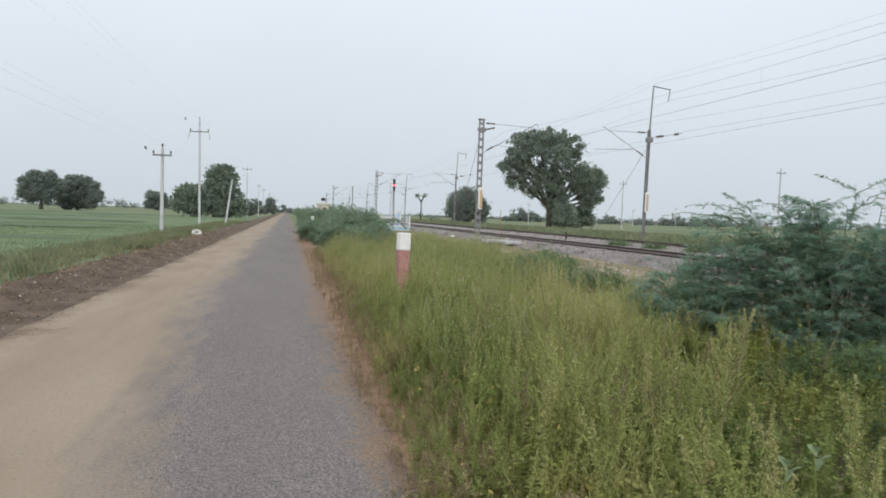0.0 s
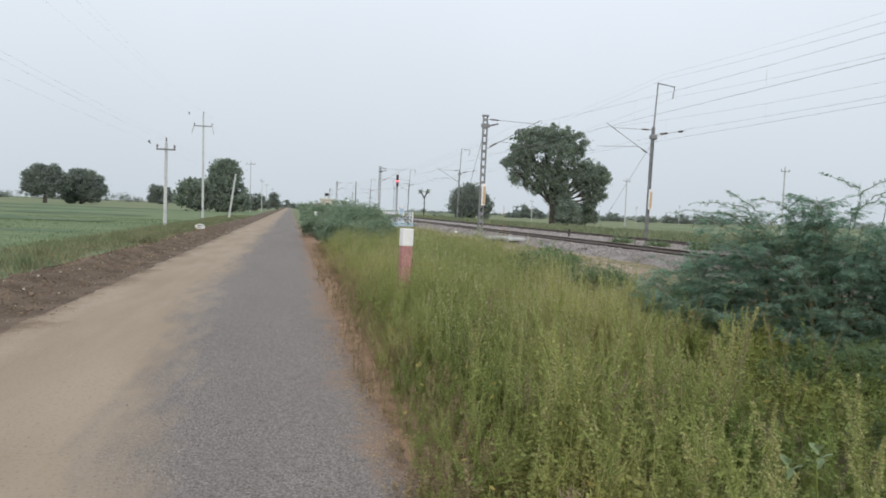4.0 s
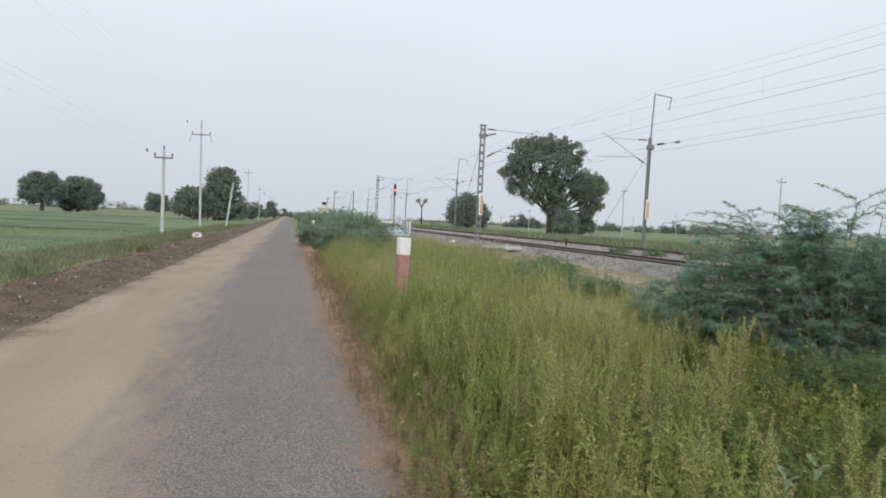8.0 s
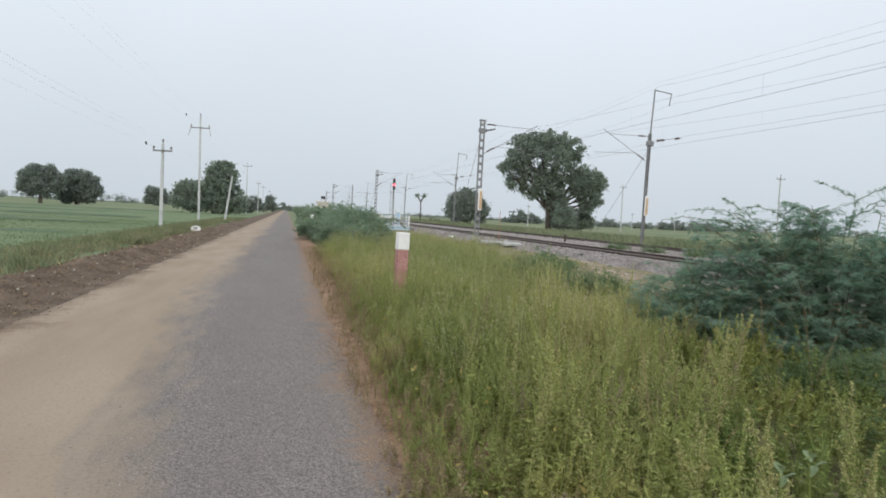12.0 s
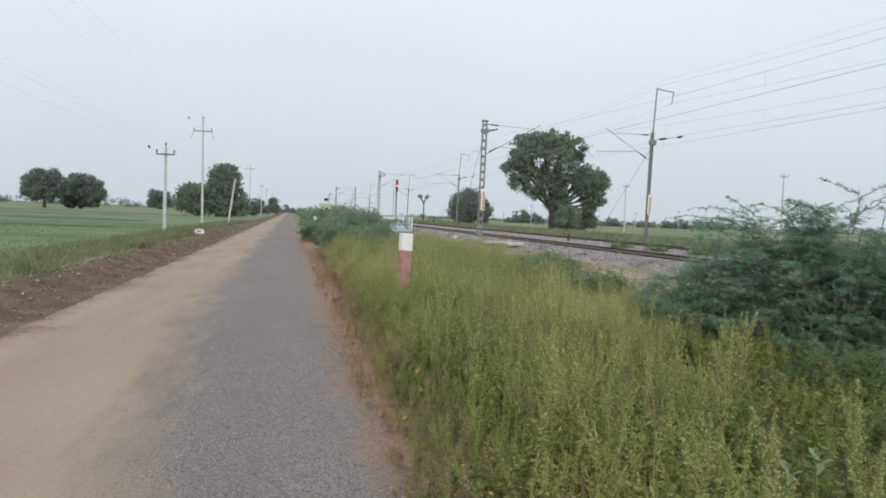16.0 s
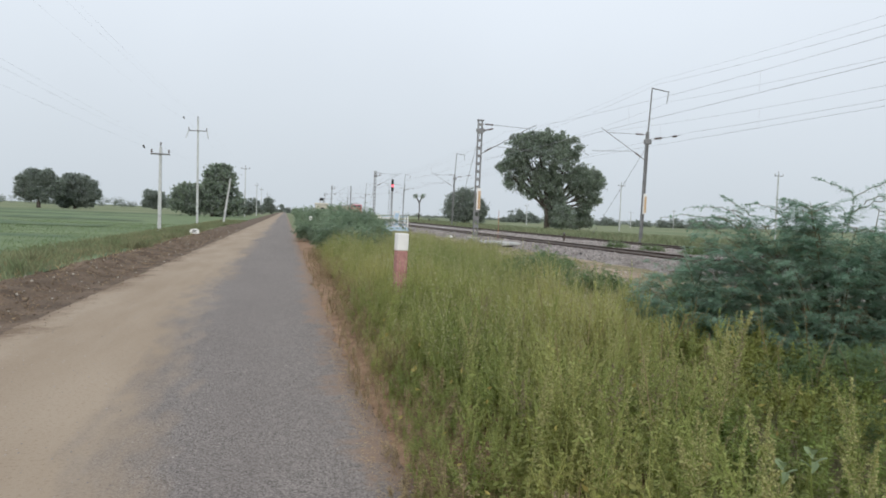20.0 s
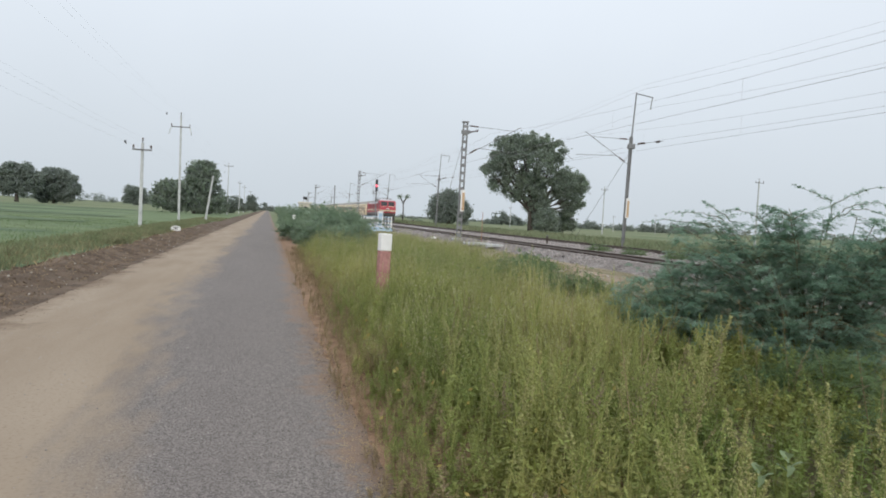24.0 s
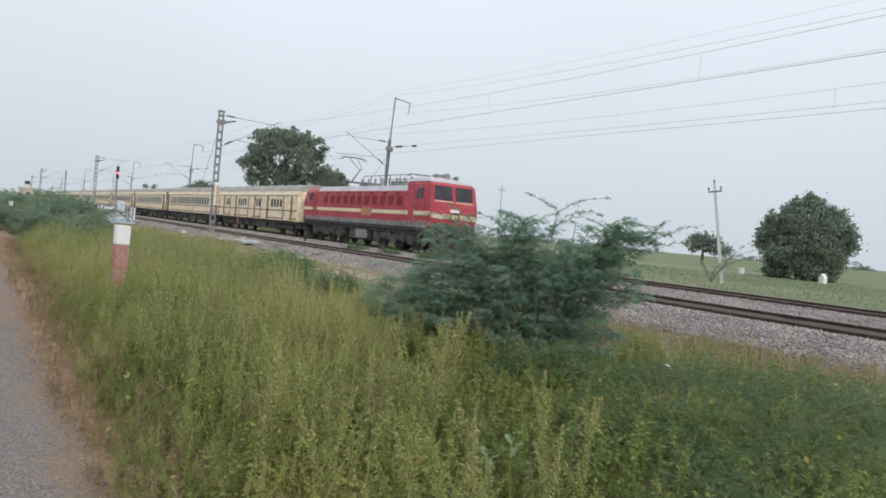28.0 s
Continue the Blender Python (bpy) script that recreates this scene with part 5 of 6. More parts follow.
for bend, tip in (((-0.9, 0.7, 1.5), (1.9, -1.5, 2.35)), ((-0.4, 0.3, 1.3), (1.3, -1.1, 1.75)), ((-1.0, 0.9, 0.9), (-1.2, 1.0, 1.25)), ((-0.2, 0.2, 1.2), (0.7, -0.5, 2.3))):
    a, b, e = Vector((-0.7, 0.5, 0.0)), Vector(bend), Vector(tip)
    way = [a.lerp(b, f).lerp(b.lerp(e, f), f) for f in np.linspace(0, 1, 10)]
    twigs.line(way, 0.02, 0.005, 5)
    for q in range(60):
        m = int(rng.integers(2, 9))
        leafy.append(np.array(way[m].lerp(way[m + 1], rng.uniform())))
        leafy_way.append(unit(1)[0])
part("twigs", twigs, M["bark"], fb)
quads("leaves", fronds(np.array(leafy), np.array(leafy_way), np.full(len(leafy), 0.22), 0.055, 5), M["leaf_roadside"], fb)


# ---- weeds and grass ----
def herb(height, leaves, leaf, spike, lean, branches=0, narrow=0.27):
    """One weed about the origin: leaf and stem pieces, and seed-head pieces. Side branches repeat the stem, smaller."""
    axes = [(np.zeros(3), np.array([lean, 0.0, height]), 1.0)]
    for b in range(branches):
        u, a = rng.uniform(0.15, 0.6), rng.uniform(0, 6.283)
        L = height * rng.uniform(0.35, 0.6)
        axes.append((np.array([lean * u ** 2, 0, height * u]), np.array([math.cos(a) * L * 0.42, math.sin(a) * L * 0.42, L * 0.9]), 0.55))
    lf, sd = [], []
    for start, way, share in axes:
        n, m = max(6, int(leaves * share)), int(spike * share)
        u = rng.uniform(0.1, 0.9, n)
        a = rng.uniform(0, 6.283, n)
        p = start + way * u[:, None]
        out = np.stack([np.cos(a), np.sin(a), rng.uniform(-0.2, 0.8, n)], 1)
        L = leaf * rng.uniform(0.6, 1.3, n)[:, None] * (1.15 - 0.6 * u[:, None])
        side = np.stack([-np.sin(a), np.cos(a), rng.uniform(-0.3, 0.3, n)], 1) * L * narrow
        s0 = p + out * L * 0.2
        tip = p + out * L * 1.2 - np.array((0, 0, 0.25)) * L
        mid = (s0 + tip) / 2
        lf.append(np.stack([s0, mid + side, tip, mid - side], 1))
        for w in (np.array((0.003, 0, 0)), np.array((0, 0.003, 0))):
            q = np.linspace(0, 1, 3)[:, None]
            sp = start + way * q
            lf.append(np.stack([sp[:-1] - w, sp[:-1] + w, sp[1:] + w * 0.5, sp[1:] - w * 0.5], 1))
        if m:
            v = rng.uniform(0.5, 1.05, m)
            c = start + way * v[:, None] + rng.normal(size=(m, 3)) * (1, 1, 0.4) * ((0.028 if m < 100 else 0.05) * (1.2 - v))[:, None]
            sd.append(leaves_at(c, 0.016, 0.5))
    return np.concatenate(lf), (np.concatenate(sd) if sd else np.zeros((0, 4, 3)))


def scatter(kinds, places, low=0.75, high=1.25):
    """Copies of the kinds at the places (x, y, z, size), joined."""
    outs = ([], [])
    which = rng.integers(0, len(kinds), len(places))
    for i, k in enumerate(kinds):
        pl = places[which == i]
        if not len(pl):
            continue
        a = rng.uniform(0, 6.283, len(pl))
        s = pl[:, 3] * rng.uniform(low, high, len(pl))
        c, d = np.cos(a) * s, np.sin(a) * s
        for j in (0, 1):
            g = k[j]
            if not len(g):
                continue
            x = g[None, ..., 0] * c[:, None, None] - g[None, ..., 1] * d[:, None, None] + pl[:, 0, None, None]
            y = g[None, ..., 0] * d[:, None, None] + g[None, ..., 1] * c[:, None, None] + pl[:, 1, None, None]
            z = g[None, ..., 2] * s[:, None, None] + pl[:, 2, None, None]
            outs[j].append(np.stack([x, y, z], -1).reshape(-1, 4, 3))
    return [np.concatenate(o) if o else None for o in outs]


def patch(x0, x1, y0, y1, count, keep=None, size=1.0):
    x, y = rng.uniform(x0, x1, count), rng.uniform(y0, y1, count)
    s = np.array([size * (0.88 + 0.3 * noise.noise(Vector((a * 0.7, b * 0.7, 3)))) for a, b in zip(x, y)])
    s *= np.clip([0.36 + 0.95 * (a - edge_of_weeds(b)) for a, b in zip(x, y)], 0.36, 1.0)
    ok = np.array([True if keep is None else keep(a, b) for a, b in zip(x, y)])
    return np.stack([x, y, 0 * x, s], 1)[ok]


def edge_of_weeds(y):
    return 0.74 + 0.22 * min(1.0, max(0.0, (y - 3.5) / 8.0)) + 0.18 * noise.noise(Vector((0, y * 0.5, 4))) + 0.13 * noise.noise(Vector((2.0, y * 1.6, 9)))


def in_weeds(x, y):
    return x > edge_of_weeds(y) and math.hypot(x, y) > 1.9 and not (math.hypot(x - 5.5, y - 6.5) < 0.9)


def toe_of_weeds(x, y):
    return in_weeds(x, y) and x < (5.0 + 0.15 * (y - 12) if y > 7 else 9.0) + 0.6 * noise.noise(Vector((x * 0.4, y * 0.4, 8)))


tall_kinds = [herb(rng.uniform(0.6, 0.9), 54, 0.036, 34, rng.uniform(-0.12, 0.12), 4, 0.24) for _ in range(8)]
leafy_kinds = [herb(rng.uniform(0.25, 0.45), 40, 0.038, 0, rng.uniform(-0.1, 0.1), 2, 0.36) for _ in range(6)]
fine_kinds = [herb(rng.uniform(0.5, 0.78), 34, 0.050, 24, rng.uniform(-0.1, 0.1), 3, 0.2) for _ in range(7)]
sparse_kinds = [herb(rng.uniform(0.5, 0.78), 15, 0.075, 13, rng.uniform(-0.1, 0.1), 3, 0.2) for _ in range(6)]
low_kinds = [herb(rng.uniform(0.25, 0.42), 14, 0.07, 0, rng.uniform(-0.1, 0.1), 1, 0.32) for _ in range(5)]
wisp_kinds = [herb(rng.uniform(0.72, 0.98), 12, 0.06, 30, rng.uniform(-0.16, 0.16), 3, 0.07) for _ in range(7)]
dry_kinds = [herb(rng.uniform(0.08, 0.2), 18, 0.055, 0, rng.uniform(-0.1, 0.1), 0, 0.07) for _ in range(4)]


def plant(name, kinds, places, leaf_material, seed_material, label, low=0.75, high=1.25):
    lf, sd = scatter(kinds, places, low, high)
    tagged(quads(name, lf, leaf_material), label, "weeds", kind="stuff")
    if sd is not None:
        tagged(quads(name + "_seed_heads", sd, seed_material), "pale seed heads of " + label, "weeds", kind="stuff")


plant("tall_weeds", tall_kinds, patch(0.66, 5.2, 1.2, 9, 1250, lambda x, y: toe_of_weeds(x, y) and x < 0.52 * y + 0.55 + 0.3 * noise.noise(Vector((x, y, 2))), 0.85), M["weed"], M["weed_pale"], "tall green roadside weeds with seed spikes")


def plumed_weed(x, y, h, lean, side, tone="weed_plume", label="tall weed with a thick pale olive seed plume", full=1.0):
    """A tall weed whose top half is a plume with short side plumes. full: how thick the plume is."""
    t = thing("plumed_weed", (x, y, 0), label, "weed", "plumed weeds")
    top = Vector((lean, 0.3 * lean, h))
    stem, seeds, leaf = Shape(), [], []
    axes = [(Vector((0, 0, 0)), top, 0.40)]
    for k in range(side):
        f, a = rng.uniform(0.35, 0.8), rng.uniform(0, 6.283)
        b = top * f
        axes.append((b, b + Vector((math.cos(a) * 0.09, math.sin(a) * 0.09, rng.uniform(0.14, 0.26))), 0.1))
    for a, b, start in axes:
        stem.line([a, a.lerp(b, 0.5) + Vector((0, 0.005, 0.01)), b], 0.004, 0.0015, 5)
        L = (b - a).length
        n = int(900 * full * L * (1 - start))
        f = rng.uniform(start, 1.0, n)
        wide = 0.021 * (0.55 + 0.45 * full) * np.clip((1.05 - f) / (1 - start), 0.2, 1) * (0.8 + 0.3 * np.abs(np.sin(f * L * 75)))
        p = np.array(a) + np.outer(f, np.array(b - a)) + rng.normal(size=(n, 3)) * wide[:, None] * (1, 1, 0.6)
        seeds.append(p)
        m = int(46 * L)
        p = np.array(a) + np.outer(rng.uniform(0.05, 0.6, m), np.array(b - a)) + rng.normal(size=(m, 3)) * 0.022
        leaf.append(leaves_at(p, 0.045, 0.25))
    part("stem", stem, M["weed_dark"], t)
    for p in seeds:
        tagged(quads("plume", leaves_at(p, 0.013, 0.55), M[tone], t), kind="stuff")
    quads("leaves", np.concatenate(leaf), M["weed"], t)


for x, y, h, lean, side in ((2.61, 2.60, 0.90, -0.12, 4), (2.53, 2.31, 0.80, 0.10, 4), (1.82, 2.30, 0.85, 0.06, 3), (3.05, 4.42, 0.92, 0.42, 7), (3.05, 4.40, 0.88, 0.16, 6), (2.96, 4.45, 0.92, -0.34, 4), (2.44, 3.49, 0.95, 0.10, 4), (1.56, 2.32, 0.80, 0.05, 3), (1.81, 2.14, 0.80, -0.08, 3), (2.11, 2.13, 0.75, 0.15, 3), (2.00, 3.60, 0.90, 0.10, 2), (1.80, 3.90, 0.85, -0.10, 2), (2.35, 4.60, 0.92, 0.05, 2), (1.33, 5.00, 0.85, 0.12, 2), (1.96, 5.60, 0.90, -0.06, 2), (1.22, 3.20, 0.75, 0.08, 2)):
    plumed_weed(x, y, h, lean, side)
PLUMES = [("weed_plume", "tall weed with a pale olive seed plume"), ("weed_mauve", "tall weed with a dry mauve-brown seed plume"), ("weed_pale", "tall weed with a yellow-green seed plume")]
for i in range(44):
    y = rng.uniform(2.0, 7.5)
    x = rng.uniform(0.85, min(4.4, 0.72 * y + 0.3))
    h, lean, side = rng.uniform(0.62, 0.95), rng.uniform(-0.16, 0.16), int(rng.integers(2, 5))
    if toe_of_weeds(x, y) and math.hypot(x - 2.13, y - 2.5) > 0.3:
        plumed_weed(x, y, h, lean, side, *PLUMES[int(rng.integers(0, 3))], rng.uniform(0.3, 0.6))
plant("leafy_weeds", leafy_kinds, patch(0.66, 5.5, 1.2, 9, 1900, toe_of_weeds), M["weed_dark"], M["weed_pale"], "broad-leaved green weeds under the taller ones")
broad_kinds = [herb(rng.uniform(0.3, 0.55), 34, 0.036, 0, rng.uniform(-0.14, 0.14), 3, 0.55) for _ in range(6)]
plant("broad_weeds", broad_kinds, patch(0.75, 4.2, 1.9, 7.5, 620, lambda x, y: toe_of_weeds(x, y) and x < 0.5 * y + 0.4 and noise.noise(Vector((x * 1.3, y * 1.3, 6))) > -0.12, 1.1), M["weed"], M["weed_pale"], "clumps of round-leaved green weeds among the taller ones")
plant("edge_herbs", leafy_kinds, patch(0.6, 1.35, 1.6, 12, 420, lambda x, y: 0 < x - edge_of_weeds(y) + 0.03 < 0.4), M["weed"], M["weed_pale"], "low green herbs thickening along the road edge")
plant("fine_weeds", fine_kinds, patch(1.0, 8.0, 6, 12.5, 1250, lambda x, y: toe_of_weeds(x, y) and (y > 9 or x < 0.68 * y), 0.95), M["weed"], M["weed_pale"], "dense fine yellow-green weeds beside the road")
plant("wispy_grass", wisp_kinds, patch(0.9, 8.0, 5.0, 13, 1300, lambda x, y: toe_of_weeds(x, y) and x < 0.58 * y, 0.95), M["weed"], M["weed_wisp"], "thin pale feathery grass above the weeds")
plant("wispy_grass_farther", wisp_kinds, patch(1.0, 8.5, 13, 27, 2100, toe_of_weeds, 1.0), M["weed"], M["weed_wisp"], "thin pale feathery grass farther along the road")
plant("guard_post_weeds", fine_kinds, patch(1.1, 2.4, 8.4, 10.6, 120, None, 1.15), M["weed"], M["weed_pale"], "taller weeds crowding the guard post")
plant("gap_weeds", leafy_kinds, patch(1.7, 2.7, 2.15, 3.1, 60, None, 1.1), M["weed"], M["weed_pale"], "leafy green weeds round the milkweeds")
plant("midway_weeds", sparse_kinds, patch(1.0, 9.0, 12.5, 26, 2900, toe_of_weeds, 0.95), M["weed"], M["weed_pale"], "dense yellow-green weeds round the guard post")
plant("bright_weeds", leafy_kinds, patch(2.5, 9.0, 1.0, 8.2, 900, lambda x, y: x < 9.5 and math.hypot(x, y) > 2.4), M["weed"], M["weed_pale"], "bright low green weeds near the railway")
plant("bush_foot_weeds", leafy_kinds, patch(3.9, 7.0, 5.2, 8.8, 420, None, 1.25), M["weed_dark"], M["weed_pale"], "leafy green weeds round the foot of the thorn bush")
plant("weeds_behind", sparse_kinds, patch(0.8, 8.0, -14, 1.6, 700, lambda x, y: in_weeds(x, y) and not (x > -y and 0 < y < 1.6 and x < 1.2)), M["weed"], M["weed_pale"], "yellow-green weeds along the road behind")
plant("leafy_weeds_behind", low_kinds, patch(0.7, 6.0, -10, 1.4, 900, in_weeds), M["weed_dark"], M["weed_pale"], "broad-leaved weeds along the road behind")
plant("far_weeds", sparse_kinds, patch(1.4, 9.5, 24, 44, 1100, lambda x, y: x < 6.8 + 0.08 * (y - 24), 0.95), M["weed"], M["weed_pale"], "yellow-green weeds farther along the road")
plant("edge_weeds", dry_kinds, patch(0.52, 1.4, 1.5, 30, 2600, lambda x, y: x > edge_of_weeds(y) - 0.36 * rng.uniform(0, 1) ** 2), M["straw"], M["straw"], "dry straw-coloured grass at the road edge")
yl = np.stack([rng.uniform(0.8, 5.0, 230), rng.uniform(1.8, 9, 230), rng.uniform(0.12, 0.55, 230)], 1)
yl = yl[[toe_of_weeds(p[0], p[1]) for p in yl]]
tagged(quads("yellowed_leaves", leaves_at(yl, 0.042, 0.5), M["weed_yellow"]), "a few yellowed leaves among the weeds", "weeds", kind="stuff")
plant("low_dry_grass", dry_kinds, patch(5.0, 11.2, 4, 40, 1500, lambda x, y: x > 6.5 - 0.02 * y), M["straw"], M["straw"], "short dry grass before the ballast", 0.6, 1.1)
plant("dry_ballast_grass", dry_kinds, patch(8.6, 11.4, 4.2, 12, 1100, lambda x, y: x > 9.0 + 0.9 * noise.noise(Vector((x, y, 5))), 1.5), M["weed_brown"], M["straw"], "dry brown grass along the foot of the ballast")
plant("low_green_grass", low_kinds, patch(5.6, 11.2, 1, 40, 3400, lambda x, y: noise.noise(Vector((x * 0.5, y * 0.5, 1))) > -0.12 and (y < 10 or noise.noise(Vector((x * 0.9, y * 0.28, 14))) < 0.02 + 0.22 * abs(x - 9.3)), 0.55), M["weed_dark"], M["weed"], "short green weeds before the ballast")


cs = np.stack([rng.uniform(0.5, 1.25, 9000), rng.uniform(2, 22, 9000), rng.uniform(0.012, 0.05, 9000)], 1)
cs = np.concatenate([cs, np.stack([rng.uniform(0.52, 0.95, 3600), rng.uniform(1.8, 8, 3600), rng.uniform(0.012, 0.05, 3600)], 1)])
flat = leaves_at(cs, 0.042, 0.07)
flat[:, :, 2] = 0.012 + np.abs(flat[:, :, 2] - 0.03) * 0.5
long_straw = leaves_at(np.stack([rng.uniform(0.5, 1.0, 90), rng.uniform(2.2, 14, 90), np.full(90, 0.03)], 1), 0.15, 0.035)
long_straw[:, :, 2] = 0.02 + np.abs(long_straw[:, :, 2] - 0.03) * 0.25
flat = np.concatenate([flat, long_straw])
tagged(quads("straw_litter", flat, M["straw"]), "scattered dry straw lying along the road edge", "straw", kind="stuff")
plant("brown_weeds", [herb(rng.uniform(0.25, 0.45), 34, 0.045, 14, rng.uniform(-0.1, 0.1), 4, 0.22) for _ in range(5)], patch(0.6, 1.8, 2.2, 26, 2000, lambda x, y: abs(x - edge_of_weeds(y) - 0.06) < 0.24 + 0.12 * rng.normal(), 1.25), M["weed_brown"], M["weed_brown"], "dried brown weed stalks at the edge of the green")
bk = np.stack([rng.uniform(-5.0, -3.35, 1300), rng.uniform(8, 40, 1300), rng.uniform(0, 0.02, 1300)], 1)
bk[:, 2] += [soil_height(p[0], p[1]) + 0.01 for p in bk]
tagged(quads("bank_straw", leaves_at(bk, 0.06, 0.12), M["straw"]), "bits of pale straw scattered over the soil bank", "straw", kind="stuff")
plant("brown_stalks", [herb(rng.uniform(0.8, 1.0), 8, 0.03, 40, rng.uniform(-0.2, 0.2), 2, 0.2) for _ in range(3)], patch(1.6, 4.6, 3, 8, 26, in_weeds), M["weed_brown"], M["weed_brown"], "thin dry stalks among the green weeds")


def milkweed(x, y, h):
    t = thing("milkweed_plant", (x, y, 0), "young milkweed with broad pale grey-green leaves", "plant", "milkweeds")
    part("stem", Shape().line([(0, 0, 0), (0.02, 0, h * 0.5), (0.0, 0.02, h)], 0.006, 0.004, 6), M["weed_dark"], t)
    for i in range(5):
        a, z = i * 2.4 + 0.6, h * (0.86 + 0.14 * i / 4)
        d, sd = Vector((math.cos(a), math.sin(a), 0.9)), Vector((-math.sin(a), math.cos(a), 0))
        b = Vector((0, 0, z))
        s = Shape()
        rows = [(0.0, 0.002), (0.014, 0.013), (0.030, 0.019), (0.046, 0.014), (0.058, 0.001)]
        vs = []
        for r, w in rows:
            c = b + d * r - Vector((0, 0, 4.0 * r * r))
            vs += [c - sd * w + Vector((0, 0, w * 0.4)), c, c + sd * w + Vector((0, 0, w * 0.4))]
        s.add(vs, [(3 * k + j, 3 * k + j + 1, 3 * k + j + 4, 3 * k + j + 3) for k in range(4) for j in (0, 1)])
        part("leaf", s, M["pale_leaf"], t)


milkweed(2.23, 2.47, 0.59)
milkweed(2.11, 2.50, 0.53)

lt = thing("litter_scrap", (7.45, 5.6, 0.06), "crumpled scrap of white plastic on the ground", "litter")
lt.matrix_world = pose(7.45, 5.6, 0.10, 12, -8, 60)
sv = [(i * 0.06 - 0.15, j * 0.045 - 0.05, 0.03 * rng.uniform(0, 1)) for j in range(3) for i in range(6)]
part("scrap", Shape().add(sv, [(j * 6 + i, j * 6 + i + 1, j * 6 + i + 7, j * 6 + i + 6) for j in range(2) for i in range(5)]), M["white"], lt)
stones("pale_rubble", 8.4, 9.3, 3.7, 4.6, 26, 0.07, lambda x, y: 0.02, M["pebble"], "pale broken stones lying in the weeds")
stones("pale_rubble_beyond", 8.0, 10.4, 14, 24, 60, 0.06, lambda x, y: 0.03, M["pebble"], "pale stones lying on bare earth before the track")


def blades(name, x0, x1, y0, y1, count, h, w, material, label, z=0.0, keep=None):
    x, y = rng.uniform(x0, x1, count), rng.uniform(y0, y1, count)
    if keep:
        ok = np.array([keep(a, b) for a, b in zip(x, y)])
        x, y = x[ok], y[ok]
    n = len(x)
    hh = h * rng.uniform(0.5, 1.3, n)
    a = rng.uniform(0, 6.283, n)
    base = np.stack([x, y, 0 * x + z], 1)
    side = np.stack([np.cos(a), np.sin(a), 0 * a], 1) * w
    lean = rng.normal(size=(n, 3)) * (0.3, 0.3, 0) * hh[:, None]
    top = base + lean + np.stack([0 * x, 0 * x, hh], 1)
    mid = base + lean * 0.35 + np.stack([0 * x, 0 * x, hh * 0.6], 1)
    return tagged(quads(name, np.stack([base - side, mid - side * 0.8, top, base + side], 1), material), label, "grass", kind="stuff")


blades("crop_blades", -30, -5.6, 18, 62, 30000, 0.09, 0.008, M["blade"], "low green crop plants in the field", 0.02)
blades("field_edge_grass", -7.6, -4.3, 8, 90, 34000, 0.17, 0.006, M["edge_grass"], "uneven faded grass along the field edge", 0.05, lambda x, y: x < -4.95 + 1.0 * noise.noise(Vector((x * 0.5, y * 0.35, 6))))
blades("field_edge_tufts", -6.8, -4.5, 9, 62, 60000, 0.27, 0.005, M["edge_grass"], "taller tufts of faded grass along the field edge", 0.05, lambda x, y: noise.noise(Vector((x * 1.3, y * 0.6, 11))) > 0.34 + 0.25 * abs(x + 5.4))
blades("soil_edge_straw", -6.4, -4.5, 8, 50, 2600, 0.13, 0.005, M["weed_brown"], "dry brown grass along the soil bank", 0.05)
blades("pasture_grass", 25.6, 60, 2, 100, 26000, 0.10, 0.018, M["pasture"], "faded green grass beyond the railway", -0.05)
blades("embankment_grass", 24.8, 34, 34, 180, 26000, 0.62, 0.03, M["seeding_grass"], "tall grass along the far side of the tracks", -0.05)


# ---- train ----
def wheelset(parent, y, r, name="wheelset"):
    s = Shape()
    for q in (-1, 1):
        s.rod((q * 0.80, y, r), (q * 0.93, y, r), r, n=20)
        s.rod((q * 0.76, y, r), (q * 0.80, y, r), r + 0.03, n=20)
    s.rod((-0.8, y, r), (0.8, y, r), 0.09, n=8)
    return part(name, s, M["gear"], parent)


